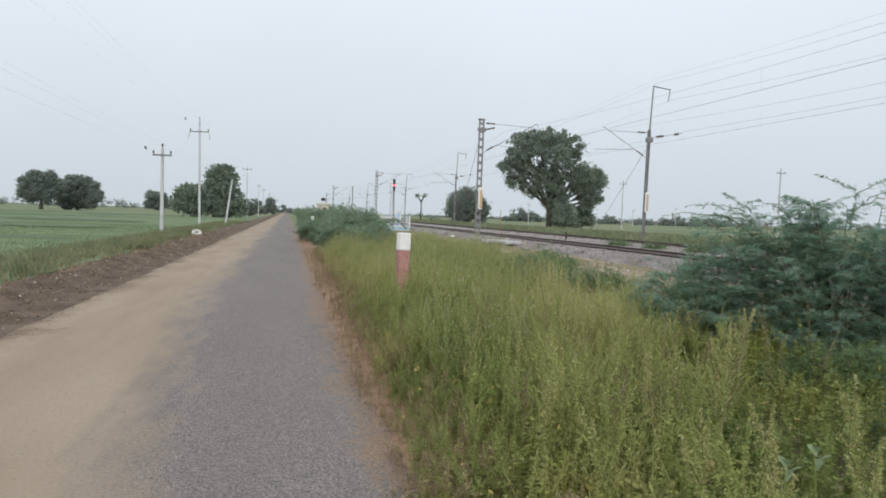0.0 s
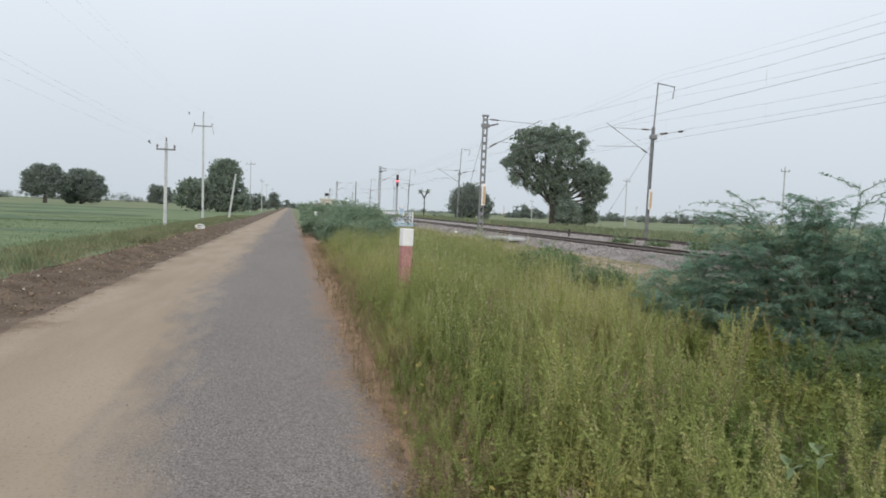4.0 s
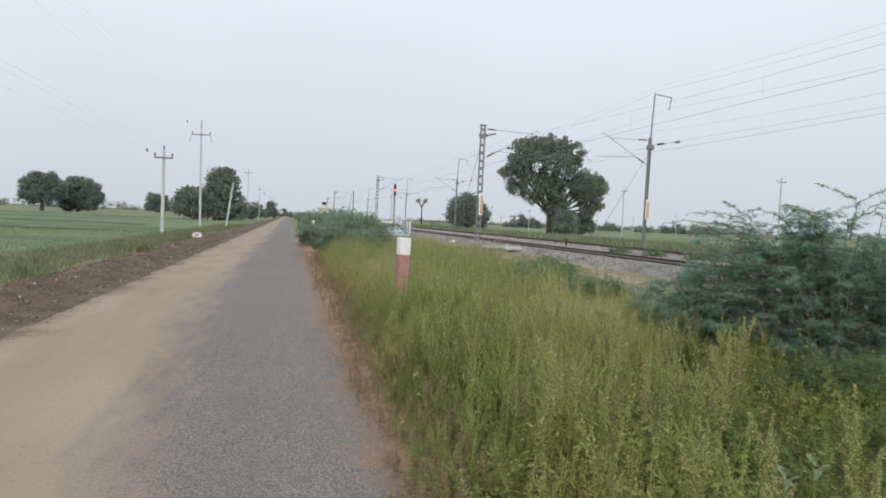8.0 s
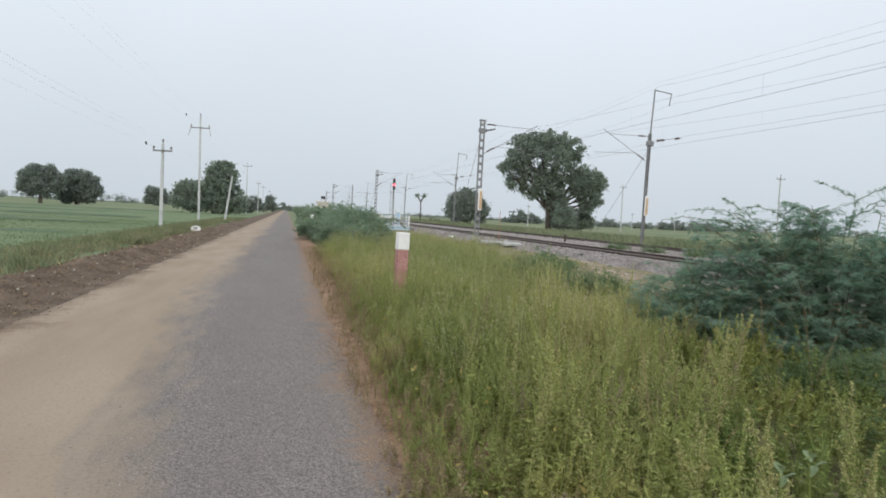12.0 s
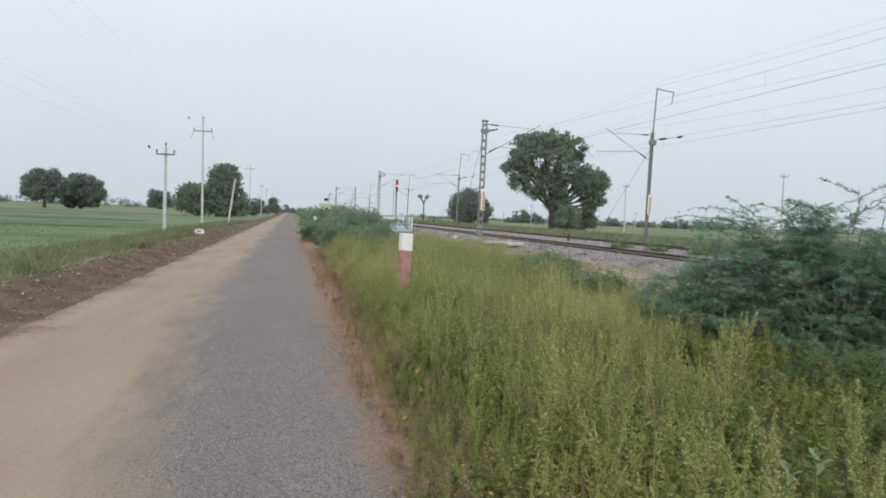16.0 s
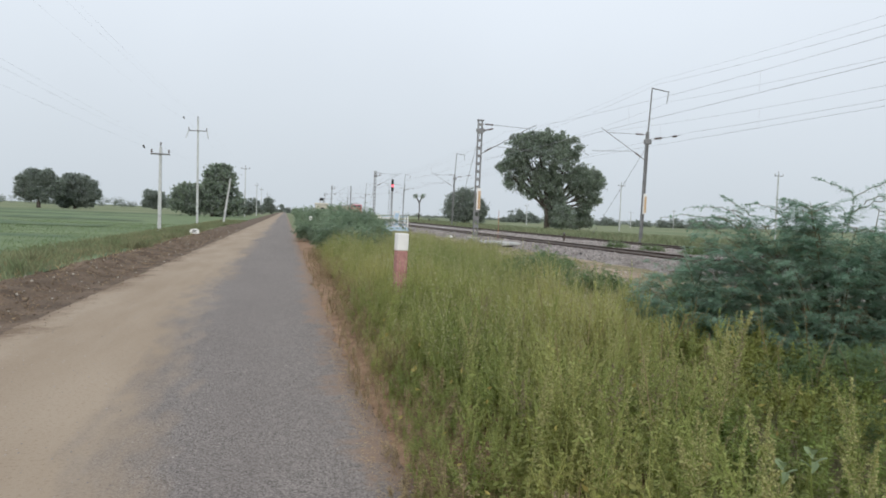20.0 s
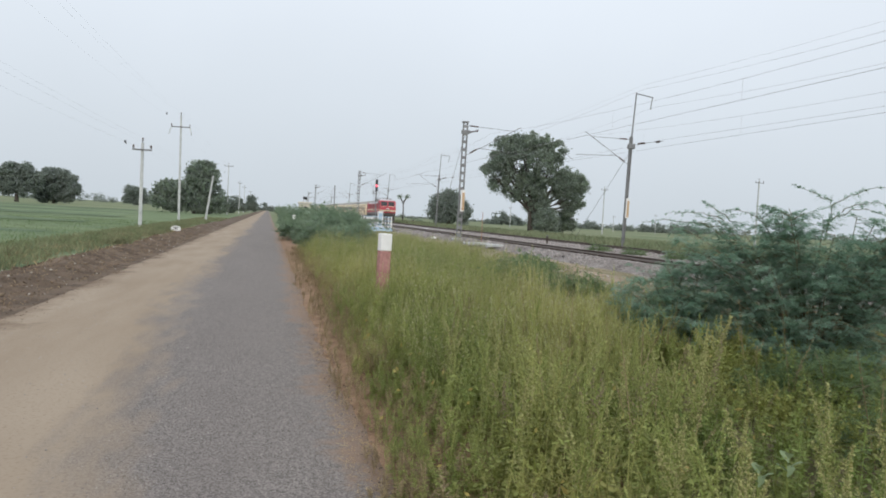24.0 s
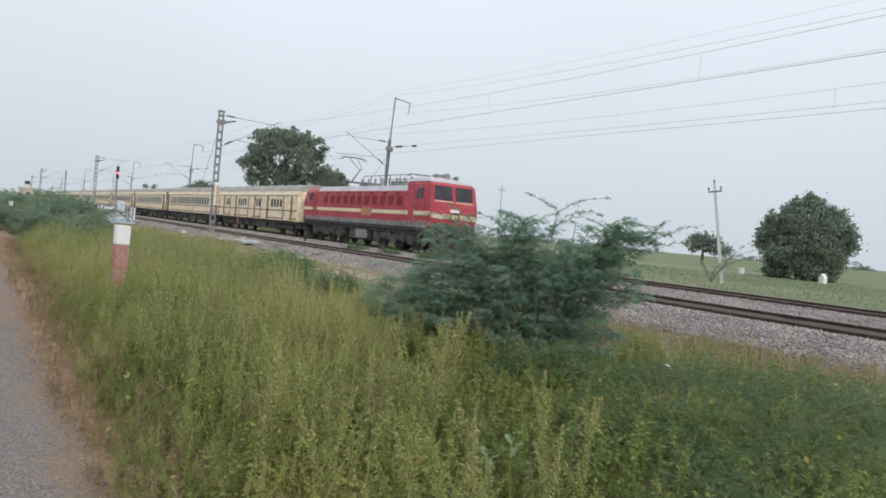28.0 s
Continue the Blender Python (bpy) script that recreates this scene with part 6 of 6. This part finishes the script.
def locomotive():
    """Front at y = 0, rail top at z = 0, body towards +y."""
    e = thing("electric_locomotive", (0, 0, 0), "red electric locomotive with a cream stripe pulling the train", "locomotive")
    W, L = 1.52, 17.2
    side = [(-W, 1.15), (W, 1.15), (W + 0.02, 2.2), (W - 0.02, 3.12), (W - 0.32, 3.38), (-W + 0.32, 3.38), (-W + 0.02, 3.12), (-W - 0.02, 2.2)]
    part("body", Shape().prism(side, 2.6, L - 2.4), M["loco_red"], e)
    part("roof_edge", Shape().prism([(-W + 0.04, 3.14), (-W + 0.34, 3.42), (W - 0.34, 3.42), (W - 0.04, 3.14), (W - 0.3, 3.47), (-W + 0.3, 3.47)], 2.6, L - 2.4), M["loco_roof"], e)
    for y0, s in ((0.0, 1), (L, -1)):
        # cab: raked nose, raised rounded roof
        ys = [(1.15, 0.10), (2.05, 0.0), (2.35, 0.04), (3.52, 0.30), (3.76, 0.60), (3.92, 1.10)]
        if s < 0:
            ys = ys[:3] + [(3.10, 0.30), (3.30, 0.55), (3.42, 0.95)]
        wid = [W - 0.02, W, W, W - 0.06, W - 0.22, W - 0.55]
        cab = Shape()
        front = [(q * w, y0 + s * d, z) for (z, d), w in zip(ys, wid) for q in (-1, 1)]
        back = [(q * w, y0 + s * 2.65, z) for (z, d), w in zip(ys, wid) for q in (-1, 1)]
        k = len(ys)
        fs = [(2 * i, 2 * i + 1, 2 * i + 3, 2 * i + 2) for i in range(k - 1)] + [(2 * k + 2 * i, 2 * k + 2 * i + 2, 2 * k + 2 * i + 3, 2 * k + 2 * i + 1) for i in range(k - 1)]
        fs += [(2 * i + q, 2 * i + 2 + q, 2 * k + 2 * i + 2 + q, 2 * k + 2 * i + q) for i in range(k - 1) for q in (0, 1)]
        fs += [(0, 2 * k, 2 * k + 1, 1), (2 * k - 2, 2 * k - 1, 4 * k - 1, 4 * k - 2)]
        c = part("cab", cab.add(front + back, fs), M["loco_red"], e)
        rf = Shape().add([(q * w, y0 + s * d, z) for z, d, w in ((3.66, 0.46, W - 0.10), (3.80, 0.62, W - 0.2), (3.96, 1.05, W - 0.55)) for q in (-1, 1)] + [(q * w, y0 + s * 2.7, z) for z, w in ((3.66, W - 0.10), (3.80, W - 0.2), (3.96, W - 0.55)) for q in (-1, 1)],
                         [(0, 1, 3, 2), (2, 3, 5, 4), (4, 5, 11, 10), (0, 2, 8, 6), (2, 4, 10, 8), (1, 7, 9, 3), (3, 9, 11, 5), (6, 8, 9, 7), (8, 10, 11, 9), (0, 6, 7, 1)])
        if s > 0:
            part("cab_roof", rf, M["loco_roof"], c)

        def face(x0, x1, z0, z1, off):
            dep = lambda z: float(np.interp(z, [p[0] for p in ys], [p[1] for p in ys])) - off
            return [(x0, y0 + s * dep(z0), z0), (x1, y0 + s * dep(z0), z0), (x1, y0 + s * dep(z1), z1), (x0, y0 + s * dep(z1), z1)]

        def slab(x0, x1, z0, z1, off=0.03):
            a, b = face(x0, x1, z0, z1, off), face(x0, x1, z0, z1, -0.02)
            return Shape().add(a + b, [(0, 1, 2, 3), (7, 6, 5, 4), (0, 4, 5, 1), (1, 5, 6, 2), (2, 6, 7, 3), (3, 7, 4, 0)])

        for q in (-1, 1):
            x0, x1 = sorted((q * 0.12, q * 1.24))
            w = part("windscreen", slab(x0, x1, 2.70 if s > 0 else 2.45, 3.46 if s > 0 else 3.02, 0.025), M["dark_window"], c, "dark cab windscreen")
            part("wiper", slab(q * 0.7 - 0.015, q * 0.7 + 0.015, 2.75 if s > 0 else 2.5, 3.2 if s > 0 else 2.9, 0.05), M["gear"], w)
            part("window_rim", slab(x0 - 0.03, x1 + 0.03, 2.60 if s > 0 else 2.37, 2.65 if s > 0 else 2.42, 0.03), M["stripe"], w)
            part("headlight", Shape().rod((q * 0.95, y0 - s * 0.03, 1.78), (q * 0.95, y0 + s * 0.1, 1.78), 0.13, n=14), M["head_light"], c)
            part("buffer", Shape().rod((q * 0.98, y0 + s * 0.15, 1.08), (q * 0.98, y0 - s * 0.35, 1.08), 0.12, n=12).rod((q * 0.98, y0 - s * 0.35, 1.08), (q * 0.98, y0 - s * 0.41, 1.08), 0.26, n=16), M["gear"], e)
            part("cab_door", Shape().box(*sorted((q * (W - 0.03), q * (W + 0.03))), *sorted((y0 + s * 1.75, y0 + s * 2.35)), 1.3, 3.1, 0.015), M["loco_red"], c)
            part("side_window", Shape().box(*sorted((q * (W - 0.03), q * (W + 0.015))), *sorted((y0 + s * 0.95, y0 + s * 1.5)), 2.72 if s > 0 else 2.5, 3.3 if s > 0 else 3.0, 0.01), M["dark_window"], c)
            part("handrail", Shape().rod((q * (W + 0.06), y0 + s * 1.68, 1.4), (q * (W + 0.06), y0 + s * 1.68, 2.9), 0.012, n=6), M["loco_grey"], c)
            part("cab_stripe", Shape().box(*sorted((q * (W - 0.02), q * (W + 0.026))), *sorted((y0 + s * 0.06, y0 + s * 2.62)), 1.80, 2.02), M["stripe"], c)
        part("nose_stripe", slab(-W + 0.02, W - 0.02, 1.70, 1.95, 0.018), M["stripe"], c)
        part("number_bar", slab(-0.28, 0.28, 2.06, 2.24, 0.03), M["white"], c)
        part("number_ring", Shape().line([(0.27 * math.cos(a * math.pi / 8), y0 - s * 0.05, 1.84 + 0.22 * math.sin(a * math.pi / 8)) for a in range(17)], 0.035, n=6), M["gear"], c, "dark ring round the front plate")
        part("nose_skirt", slab(-W + 0.03, W - 0.03, 1.16, 1.40, 0.02), M["gear"], c)
        part("buffer_beam", Shape().box(-1.45, 1.45, *sorted((y0 + s * 0.02, y0 + s * 0.4)), 0.80, 1.15, 0.03), M["gear"], e)
        part("coupler", Shape().box(-0.16, 0.16, *sorted((y0 - s * 0.45, y0 + s * 0.3)), 0.90, 1.12, 0.04), M["gear"], e)
        nose = [(-1.42, 0.10), (1.42, 0.10), (1.42, -0.02), (0.5, -0.16), (-0.5, -0.16), (-1.42, -0.02)]
        cow = Shape().add([(x, y0 + s * y, 0.9) for x, y in nose] + [(x * 0.93, y0 + s * (y + 0.05), 0.14) for x, y in nose], [(0, 1, 2, 3, 4, 5), (11, 10, 9, 8, 7, 6)] + [(i, i + 6, (i + 1) % 6 + 6, (i + 1) % 6) for i in range(6)])
        part("rail_guard", cow, M["gear"], e, "dark solid rail guard")
        if s < 0:
            continue
        part("top_lamp", Shape().rod((0, y0 + s * 0.95, 4.02), (0, y0 + s * 1.2, 4.02), 0.2, n=14).box(-0.28, 0.28, *sorted((y0 + s * 1.1, y0 + s * 1.5)), 3.9, 4.14), M["loco_grey"], c)
        part("horn", Shape().rod((0.6, y0 + s * 0.9, 4.03), (0.6, y0 + s * 1.35, 4.0), 0.12, 0.05, 10).rod((-0.75, y0 + s * 0.9, 4.02), (-0.75, y0 + s * 1.35, 4.0), 0.12, 0.05, 10), M["loco_grey"], c)
    for q in (-1, 1):
        for y0, y1 in ((2.7, 6.6), (8.0, L - 2.5)):
            part("body_stripe", Shape().box(*sorted((q * (W + 0.005), q * (W + 0.026))), y0, y1, 1.80, 2.02), M["stripe"], e)
        for i in range(11):
            y = 3.35 + i * 1.0
            g = part("grille", Shape().box(*sorted((q * (W - 0.02), q * (W + 0.02))), y - 0.31, y + 0.31, 2.28, 2.86, 0.01), M["loco_dark"], e, "dark red ventilation grille")
            sl = Shape()
            for j in range(6):
                sl.box(*sorted((q * (W + 0.015), q * (W + 0.04))), y - 0.29, y + 0.29, 2.31 + j * 0.09, 2.355 + j * 0.09)
            part("slat", sl, M["loco_dark"], g)
        for i in range(7):
            y = 3.6 + i * 1.6
            part("upper_port", Shape().box(*sorted((q * (W - 0.06), q * (W + 0.012))), y - 0.23, y + 0.23, 2.93, 3.09, 0.01), M["coach_line" if i % 2 else "loco_dark"], e)
        part("name_plate", Shape().box(*sorted((q * W, q * (W + 0.03))), 6.7, 7.9, 1.62, 2.12, 0.01), M["brass"], e, "plain tan name plate")
        part("skirt", Shape().box(*sorted((q * (W - 0.12), q * (W + 0.01))), 0.5, L - 0.5, 1.12, 1.42, 0.02), M["loco_grey"], e)
        part("sill", Shape().box(*sorted((q * (W - 0.3), q * (W - 0.05))), 0.6, L - 0.6, 0.95, 1.14, 0.02), M["gear"], e)
    for y0 in (2.0, L - 6.1):
        b = part("bogie_frame", Shape().box(-1.28, -1.05, y0 - 0.6, y0 + 4.7, 0.55, 0.95, 0.04).box(1.05, 1.28, y0 - 0.6, y0 + 4.7, 0.55, 0.95, 0.04).box(-1.05, 1.05, y0 + 1.0, y0 + 3.2, 0.5, 0.9, 0.03), M["gear"], e)
        for i in range(3):
            wheelset(b, y0 + 0.15 + i * 1.95, 0.546)
            for q in (-1, 1):
                part("axle_box", Shape().box(*sorted((q * 1.2, q * 1.42)), y0 - 0.1 + i * 1.95, y0 + 0.4 + i * 1.95, 0.38, 0.78, 0.04), M["gear"], b)
                part("spring", Shape().rod((q * 1.33, y0 + 0.95 + i * 1.6, 0.5), (q * 1.33, y0 + 0.95 + i * 1.6, 1.0), 0.11, n=8), M["gear"], b)
    part("underfloor_tank", Shape().box(-1.25, 1.25, 7.2, 10.0, 0.35, 1.05, 0.06), M["gear"], e)
    part("battery_box", Shape().box(-1.42, -1.26, 7.4, 8.8, 0.45, 1.0, 0.03), M["loco_grey"], e)
    # roof gear
    part("roof_walk", Shape().box(-0.35, 0.35, 3.0, L - 3.0, 3.46, 3.51), M["loco_grey"], e)
    for i in range(8):
        y = 3.4 + i * 0.9
        part("roof_insulator", Shape().disc_sheds((-0.75, y, 3.46), (-0.75, y, 4.0), 0.09, 4), M["loco_grey"], e)
    rail = Shape()
    for y in (3.2, 4.4, 5.6, 6.8, 8.0, 9.0):
        rail.rod((-1.0, y, 3.40), (-1.0, y, 4.12), 0.025, n=6)
        rail.rod((0.9, y, 3.40), (0.9, y, 4.12), 0.025, n=6)
    for x in (-1.0, 0.9):
        rail.rod((x, 3.2, 4.12), (x, 9.0, 4.12), 0.022, n=6)
    part("roof_busbar", rail, M["dark_steel"], e)
    part("roof_box", Shape().box(-0.5, 0.6, 5.0, 6.4, 3.45, 3.85, 0.04).box(-0.6, 0.5, 9.2, 10.4, 3.45, 3.8, 0.04), M["loco_grey"], e)
    for y, up in ((3.2, False), (L - 4.8, True)):
        pan = part("pantograph", Shape().box(-0.7, 0.7, y - 0.45, y + 0.45, 3.86, 3.93, 0.01), M["dark_steel"], e, "raised pantograph" if up else "folded pantograph")
        for q in (-1, 1):
            part("foot_insulator", Shape().disc_sheds((q * 0.55, y, 3.46), (q * 0.55, y, 3.87), 0.08, 4), M["insulator"], pan)
        if up:
            part("lower_arm", Shape().rod((0, y + 0.35, 3.95), (0, y - 0.85, 4.75), 0.045, 0.035, 8), M["dark_steel"], pan)
            part("upper_arm", Shape().rod((-0.1, y - 0.85, 4.75), (-0.35, y + 0.35, 5.58), 0.025, 0.02, 6).rod((0.1, y - 0.85, 4.75), (0.35, y + 0.35, 5.58), 0.025, 0.02, 6), M["dark_steel"], pan)
            hd = Shape()
            for d in (-0.14, 0.14):
                hd.line([(-0.95, y + 0.35 + d, 5.42), (-0.72, y + 0.35 + d, 5.6), (0.72, y + 0.35 + d, 5.6), (0.95, y + 0.35 + d, 5.42)], 0.025, n=6)
            part("collector_head", hd, M["dark_steel"], pan)
        else:
            part("folded_arm", Shape().rod((0, y + 0.4, 3.96), (0, y - 0.9, 4.08), 0.04, n=8).rod((-0.4, y - 0.9, 4.1), (-0.4, y + 0.5, 4.16), 0.025, n=6).rod((0.4, y - 0.9, 4.1), (0.4, y + 0.5, 4.16), 0.025, n=6), M["dark_steel"], pan)
            part("collector_head", Shape().line([(-0.95, y + 0.5, 4.05), (-0.72, y + 0.5, 4.2), (0.72, y + 0.5, 4.2), (0.95, y + 0.5, 4.05)], 0.03, n=6), M["dark_steel"], pan)
    # the body rides on springs above the bogies
    low = ("bogie_frame", "wheelset", "axle_box", "spring", "buffer", "coupler", "rail_guard", "underfloor_tank", "battery_box")
    for ob in e.children_recursive:
        if ob.name.split(".")[0] not in low:
            ob.data.transform(Matrix.Translation((0, 0, 0.26)))
    part("underframe", Shape().box(-1.3, 1.3, 0.5, L - 0.5, 0.98, 1.45, 0.03), M["gear"], e)
    return e


ROOF = [(1.58, 3.05), (1.50, 3.42), (1.25, 3.72), (0.85, 3.90), (0.4, 3.98), (0, 4.0)]
COACH_L = 21.3


def coach(luggage):
    """Passenger coach; front end at y = 0."""
    W = 1.62
    c = thing("passenger_coach", (0, 0, 0), "cream railway coach with brown lines and a grey roof" if not luggage else "cream luggage and guard coach with wide brown-edged doors", "railway coach", "coaches of the train")
    ends = [(-W, 1.10), (W, 1.10), (W, 1.6), (W, 3.05), (1.52, 3.4), (-1.52, 3.4), (-W, 3.05), (-W, 1.6)]
    part("body", Shape().prism(ends, 0.3, COACH_L - 0.3), M["coach"], c)
    part("roof", Shape().prism(ROOF[1:] + [(-x, z) for x, z in ROOF[1:-1]][::-1], 0.25, COACH_L - 0.25), M["coach_roof"], c, smooth=False)
    for i in range(9):
        y = 1.8 + i * 2.2
        part("roof_vent", Shape().rod((0, y, 3.98), (0, y, 4.08), 0.22, 0.16, 10), M["coach_roof"], c)
    for y0, s in ((0.3, -1), (COACH_L - 0.3, 1)):
        part("end_panel", Shape().box(-1.5, 1.5, *sorted((y0, y0 + s * 0.05)), 1.15, 3.4), M["coach" if luggage else "coach_line"], c)
        part("gangway", Shape().box(-0.62, 0.62, *sorted((y0, y0 + s * 0.5)), 1.1, 3.3, 0.05), M["gear"], c)
        for q in (-1, 1):
            part("buffer", Shape().rod((q * 0.98, y0, 1.05), (q * 0.98, y0 + s * 0.45, 1.05), 0.15, n=10), M["gear"], c)
    for q in (-1, 1):
        def panel(name, y0, y1, z0, z1, mat, out=0.016, parent=None, label="", deep=0.02):
            return part(name, Shape().box(*sorted((q * (W - deep), q * (W + out))), y0, y1, z0, z1), M[mat], parent or c, label)

        panel("lower_line", 0.3, COACH_L - 0.3, 1.22, 1.30, "coach_line", 0.012)
        panel("waist_line", 0.3, COACH_L - 0.3, 1.84, 1.92, "coach_line", 0.012)
        panel("eaves_line", 0.3, COACH_L - 0.3, 3.02, 3.08, "coach_line", 0.014)
        if luggage:
            for y in (2.2, 7.4, 10.6, 15.8, 19.4):
                d = panel("luggage_door", y - 0.75, y + 0.75, 1.16, 3.0, "coach", 0.05, label="wide cream luggage door")
                for e in (-1, 1):
                    panel("door_edge", y + e * 0.80 - 0.085, y + e * 0.80 + 0.085, 1.16, 3.0, "coach_line", 0.06, d)
                panel("door_line", y - 0.7, y + 0.7, 1.84, 1.92, "coach_line", 0.06, d)
            for y in (3.7, 4.35, 5.0, 5.65, 8.7, 9.3, 12.3, 12.9, 13.5, 14.1, 17.2, 17.8):
                w = panel("window", y - 0.2, y + 0.2, 2.15, 2.75, "dark_window", 0.014, label="narrow dark window")
        else:
            for y in (0.95, COACH_L - 0.95):
                d = panel("door", y - 0.42, y + 0.42, 1.12, 3.0, "coach_line", 0.02, label="brown coach door")
                panel("door_window", y - 0.2, y + 0.2, 2.2, 2.75, "dark_window", 0.03, d)
                part("grab_rail", Shape().rod((q * (W + 0.06), y + 0.5, 1.3), (q * (W + 0.06), y + 0.5, 2.4), 0.02, n=5), M["stripe"], c)
            n = 17
            for i in range(n):
                y = 2.5 + i * (COACH_L - 5.0) / (n - 1)
                w = panel("window", y - 0.36, y + 0.36, 2.1, 2.75, "dark_window", 0.014, label="")
                panel("window_frame", y - 0.40, y + 0.40, 2.75, 2.80, "coach_roof", 0.03, w)
                panel("sill", y - 0.40, y + 0.40, 2.05, 2.10, "coach_roof", 0.03, w)
                panel("shutter_bar", y - 0.36, y + 0.36, 2.38, 2.43, "coach_line", 0.022, w)
        part("sole_bar", Shape().box(*sorted((q * 1.2, q * 1.4)), 0.4, COACH_L - 0.4, 0.88, 1.10, 0.02), M["gear"], c)
    for y0 in (2.0, COACH_L - 5.0):
        b = part("bogie", Shape().box(-1.22, -1.02, y0 - 0.2, y0 + 3.2, 0.45, 0.78, 0.04).box(1.02, 1.22, y0 - 0.2, y0 + 3.2, 0.45, 0.78, 0.04).box(-1.02, 1.02, y0 + 1.1, y0 + 1.9, 0.45, 0.8), M["gear"], c)
        for d in (0.1, 2.9):
            wheelset(b, y0 + d, 0.457)
            for q in (-1, 1):
                part("axle_box", Shape().box(*sorted((q * 1.15, q * 1.34)), y0 + d - 0.2, y0 + d + 0.2, 0.3, 0.65, 0.04), M["gear"], b)
    part("underframe", Shape().box(-1.1, 1.1, 0.5, COACH_L - 0.5, 0.55, 1.08, 0.03), M["gear"], c)
    part("battery_box", Shape().box(-1.35, -0.7, 7.4, 9.6, 0.4, 0.9, 0.04), M["gear"], c)
    part("water_tank", Shape().box(-1.25, 1.25, 5.6, 7.2, 0.38, 0.9, 0.05).box(-1.25, 1.25, 14.0, 15.6, 0.38, 0.9, 0.05).box(-1.15, 1.15, 9.8, 11.8, 0.42, 0.9, 0.05), M["gear"], c)
    part("equipment_box", Shape().box(-1.3, -0.6, 12.0, 13.2, 0.45, 0.9, 0.04).box(0.6, 1.3, 8.0, 11.0, 0.45, 0.9, 0.04), M["gear"], c)
    return c


loco = locomotive()
first = coach(True)
second = coach(False)
TRAIN = [(loco, 0.0), (first, 17.9), (second, 17.9 + 22.0)]
for i in range(2, 14):
    TRAIN.append((copy_thing(second, pose(0, 0, 0)), 17.9 + 22.0 * i))



def small_bird():
    """Body along +x, wings spread."""
    t = thing("small_bird", (0, 0, 0), "small dark bird that rises from the ballast edge", "bird")
    part("body", Shape().rod((-0.045, 0, 0), (0.02, 0, 0.004), 0.012, 0.022, 8).rod((0.02, 0, 0.004), (0.06, 0, 0.012), 0.022, 0.012, 8), M["lamp_dark"], t)
    part("beak", Shape().rod((0.06, 0, 0.012), (0.078, 0, 0.008), 0.005, 0.001, 5), M["gear"], t)
    for s in (-1, 1):
        v = [(0.025, s * 0.015, 0.012), (-0.02, s * 0.015, 0.010), (-0.035, s * 0.10, 0.035), (0.0, s * 0.13, 0.045), (0.03, s * 0.06, 0.030)]
        part("wing", Shape().add(v + [(x, y, z - 0.006) for x, y, z in v], [(0, 1, 2, 3, 4), (9, 8, 7, 6, 5)] + [(k, k + 5, (k + 1) % 5 + 5, (k + 1) % 5) for k in range(5)]), M["lamp_dark"], t)
    v = [(-0.04, -0.010, 0.0), (-0.04, 0.010, 0.0), (-0.095, 0.022, -0.004), (-0.095, -0.022, -0.004)]
    part("tail", Shape().add(v + [(x, y, z + 0.005) for x, y, z in v], [(3, 2, 1, 0), (4, 5, 6, 7), (0, 1, 5, 4), (1, 2, 6, 5), (2, 3, 7, 6), (3, 0, 4, 7)]), M["lamp_dark"], t)
    return t


bird = small_bird()
# seconds and the bird's place: resting, then up and along the track
FLIGHT = [(0, 12.2, 27.0, 0.19, 0), (26.6, 12.2, 27.0, 0.19, 0), (27.0, 12.9, 26.5, 1.9, -20), (27.3, 14.2, 26.0, 3.05, -5), (27.5, 15.15, 26.0, 2.99, 8), (27.8, 17.1, 26.0, 3.1, 0), (28, 18.4, 26.0, 3.2, 0)]

# seconds and the locomotive's front along the track
RUN = [(0, 628), (3.5, 556), (8, 463.5), (12.5, 370.5), (17, 276), (19, 233.5), (20, 212.3), (21, 191), (22.5, 158.6), (24, 126.3), (25, 103.6), (26, 80.0), (27, 55.5), (27.5, 43.2), (28, 30.6)]


def motions():
    for ob, behind in TRAIN:
        walk(ob, [(t, pose(TRACKS[1], y + behind, RAIL_TOP)) for t, y in RUN])
    walk(bird, [(t, pose(x, y, z, turn)) for t, x, y, z, turn in FLIGHT])


motions()
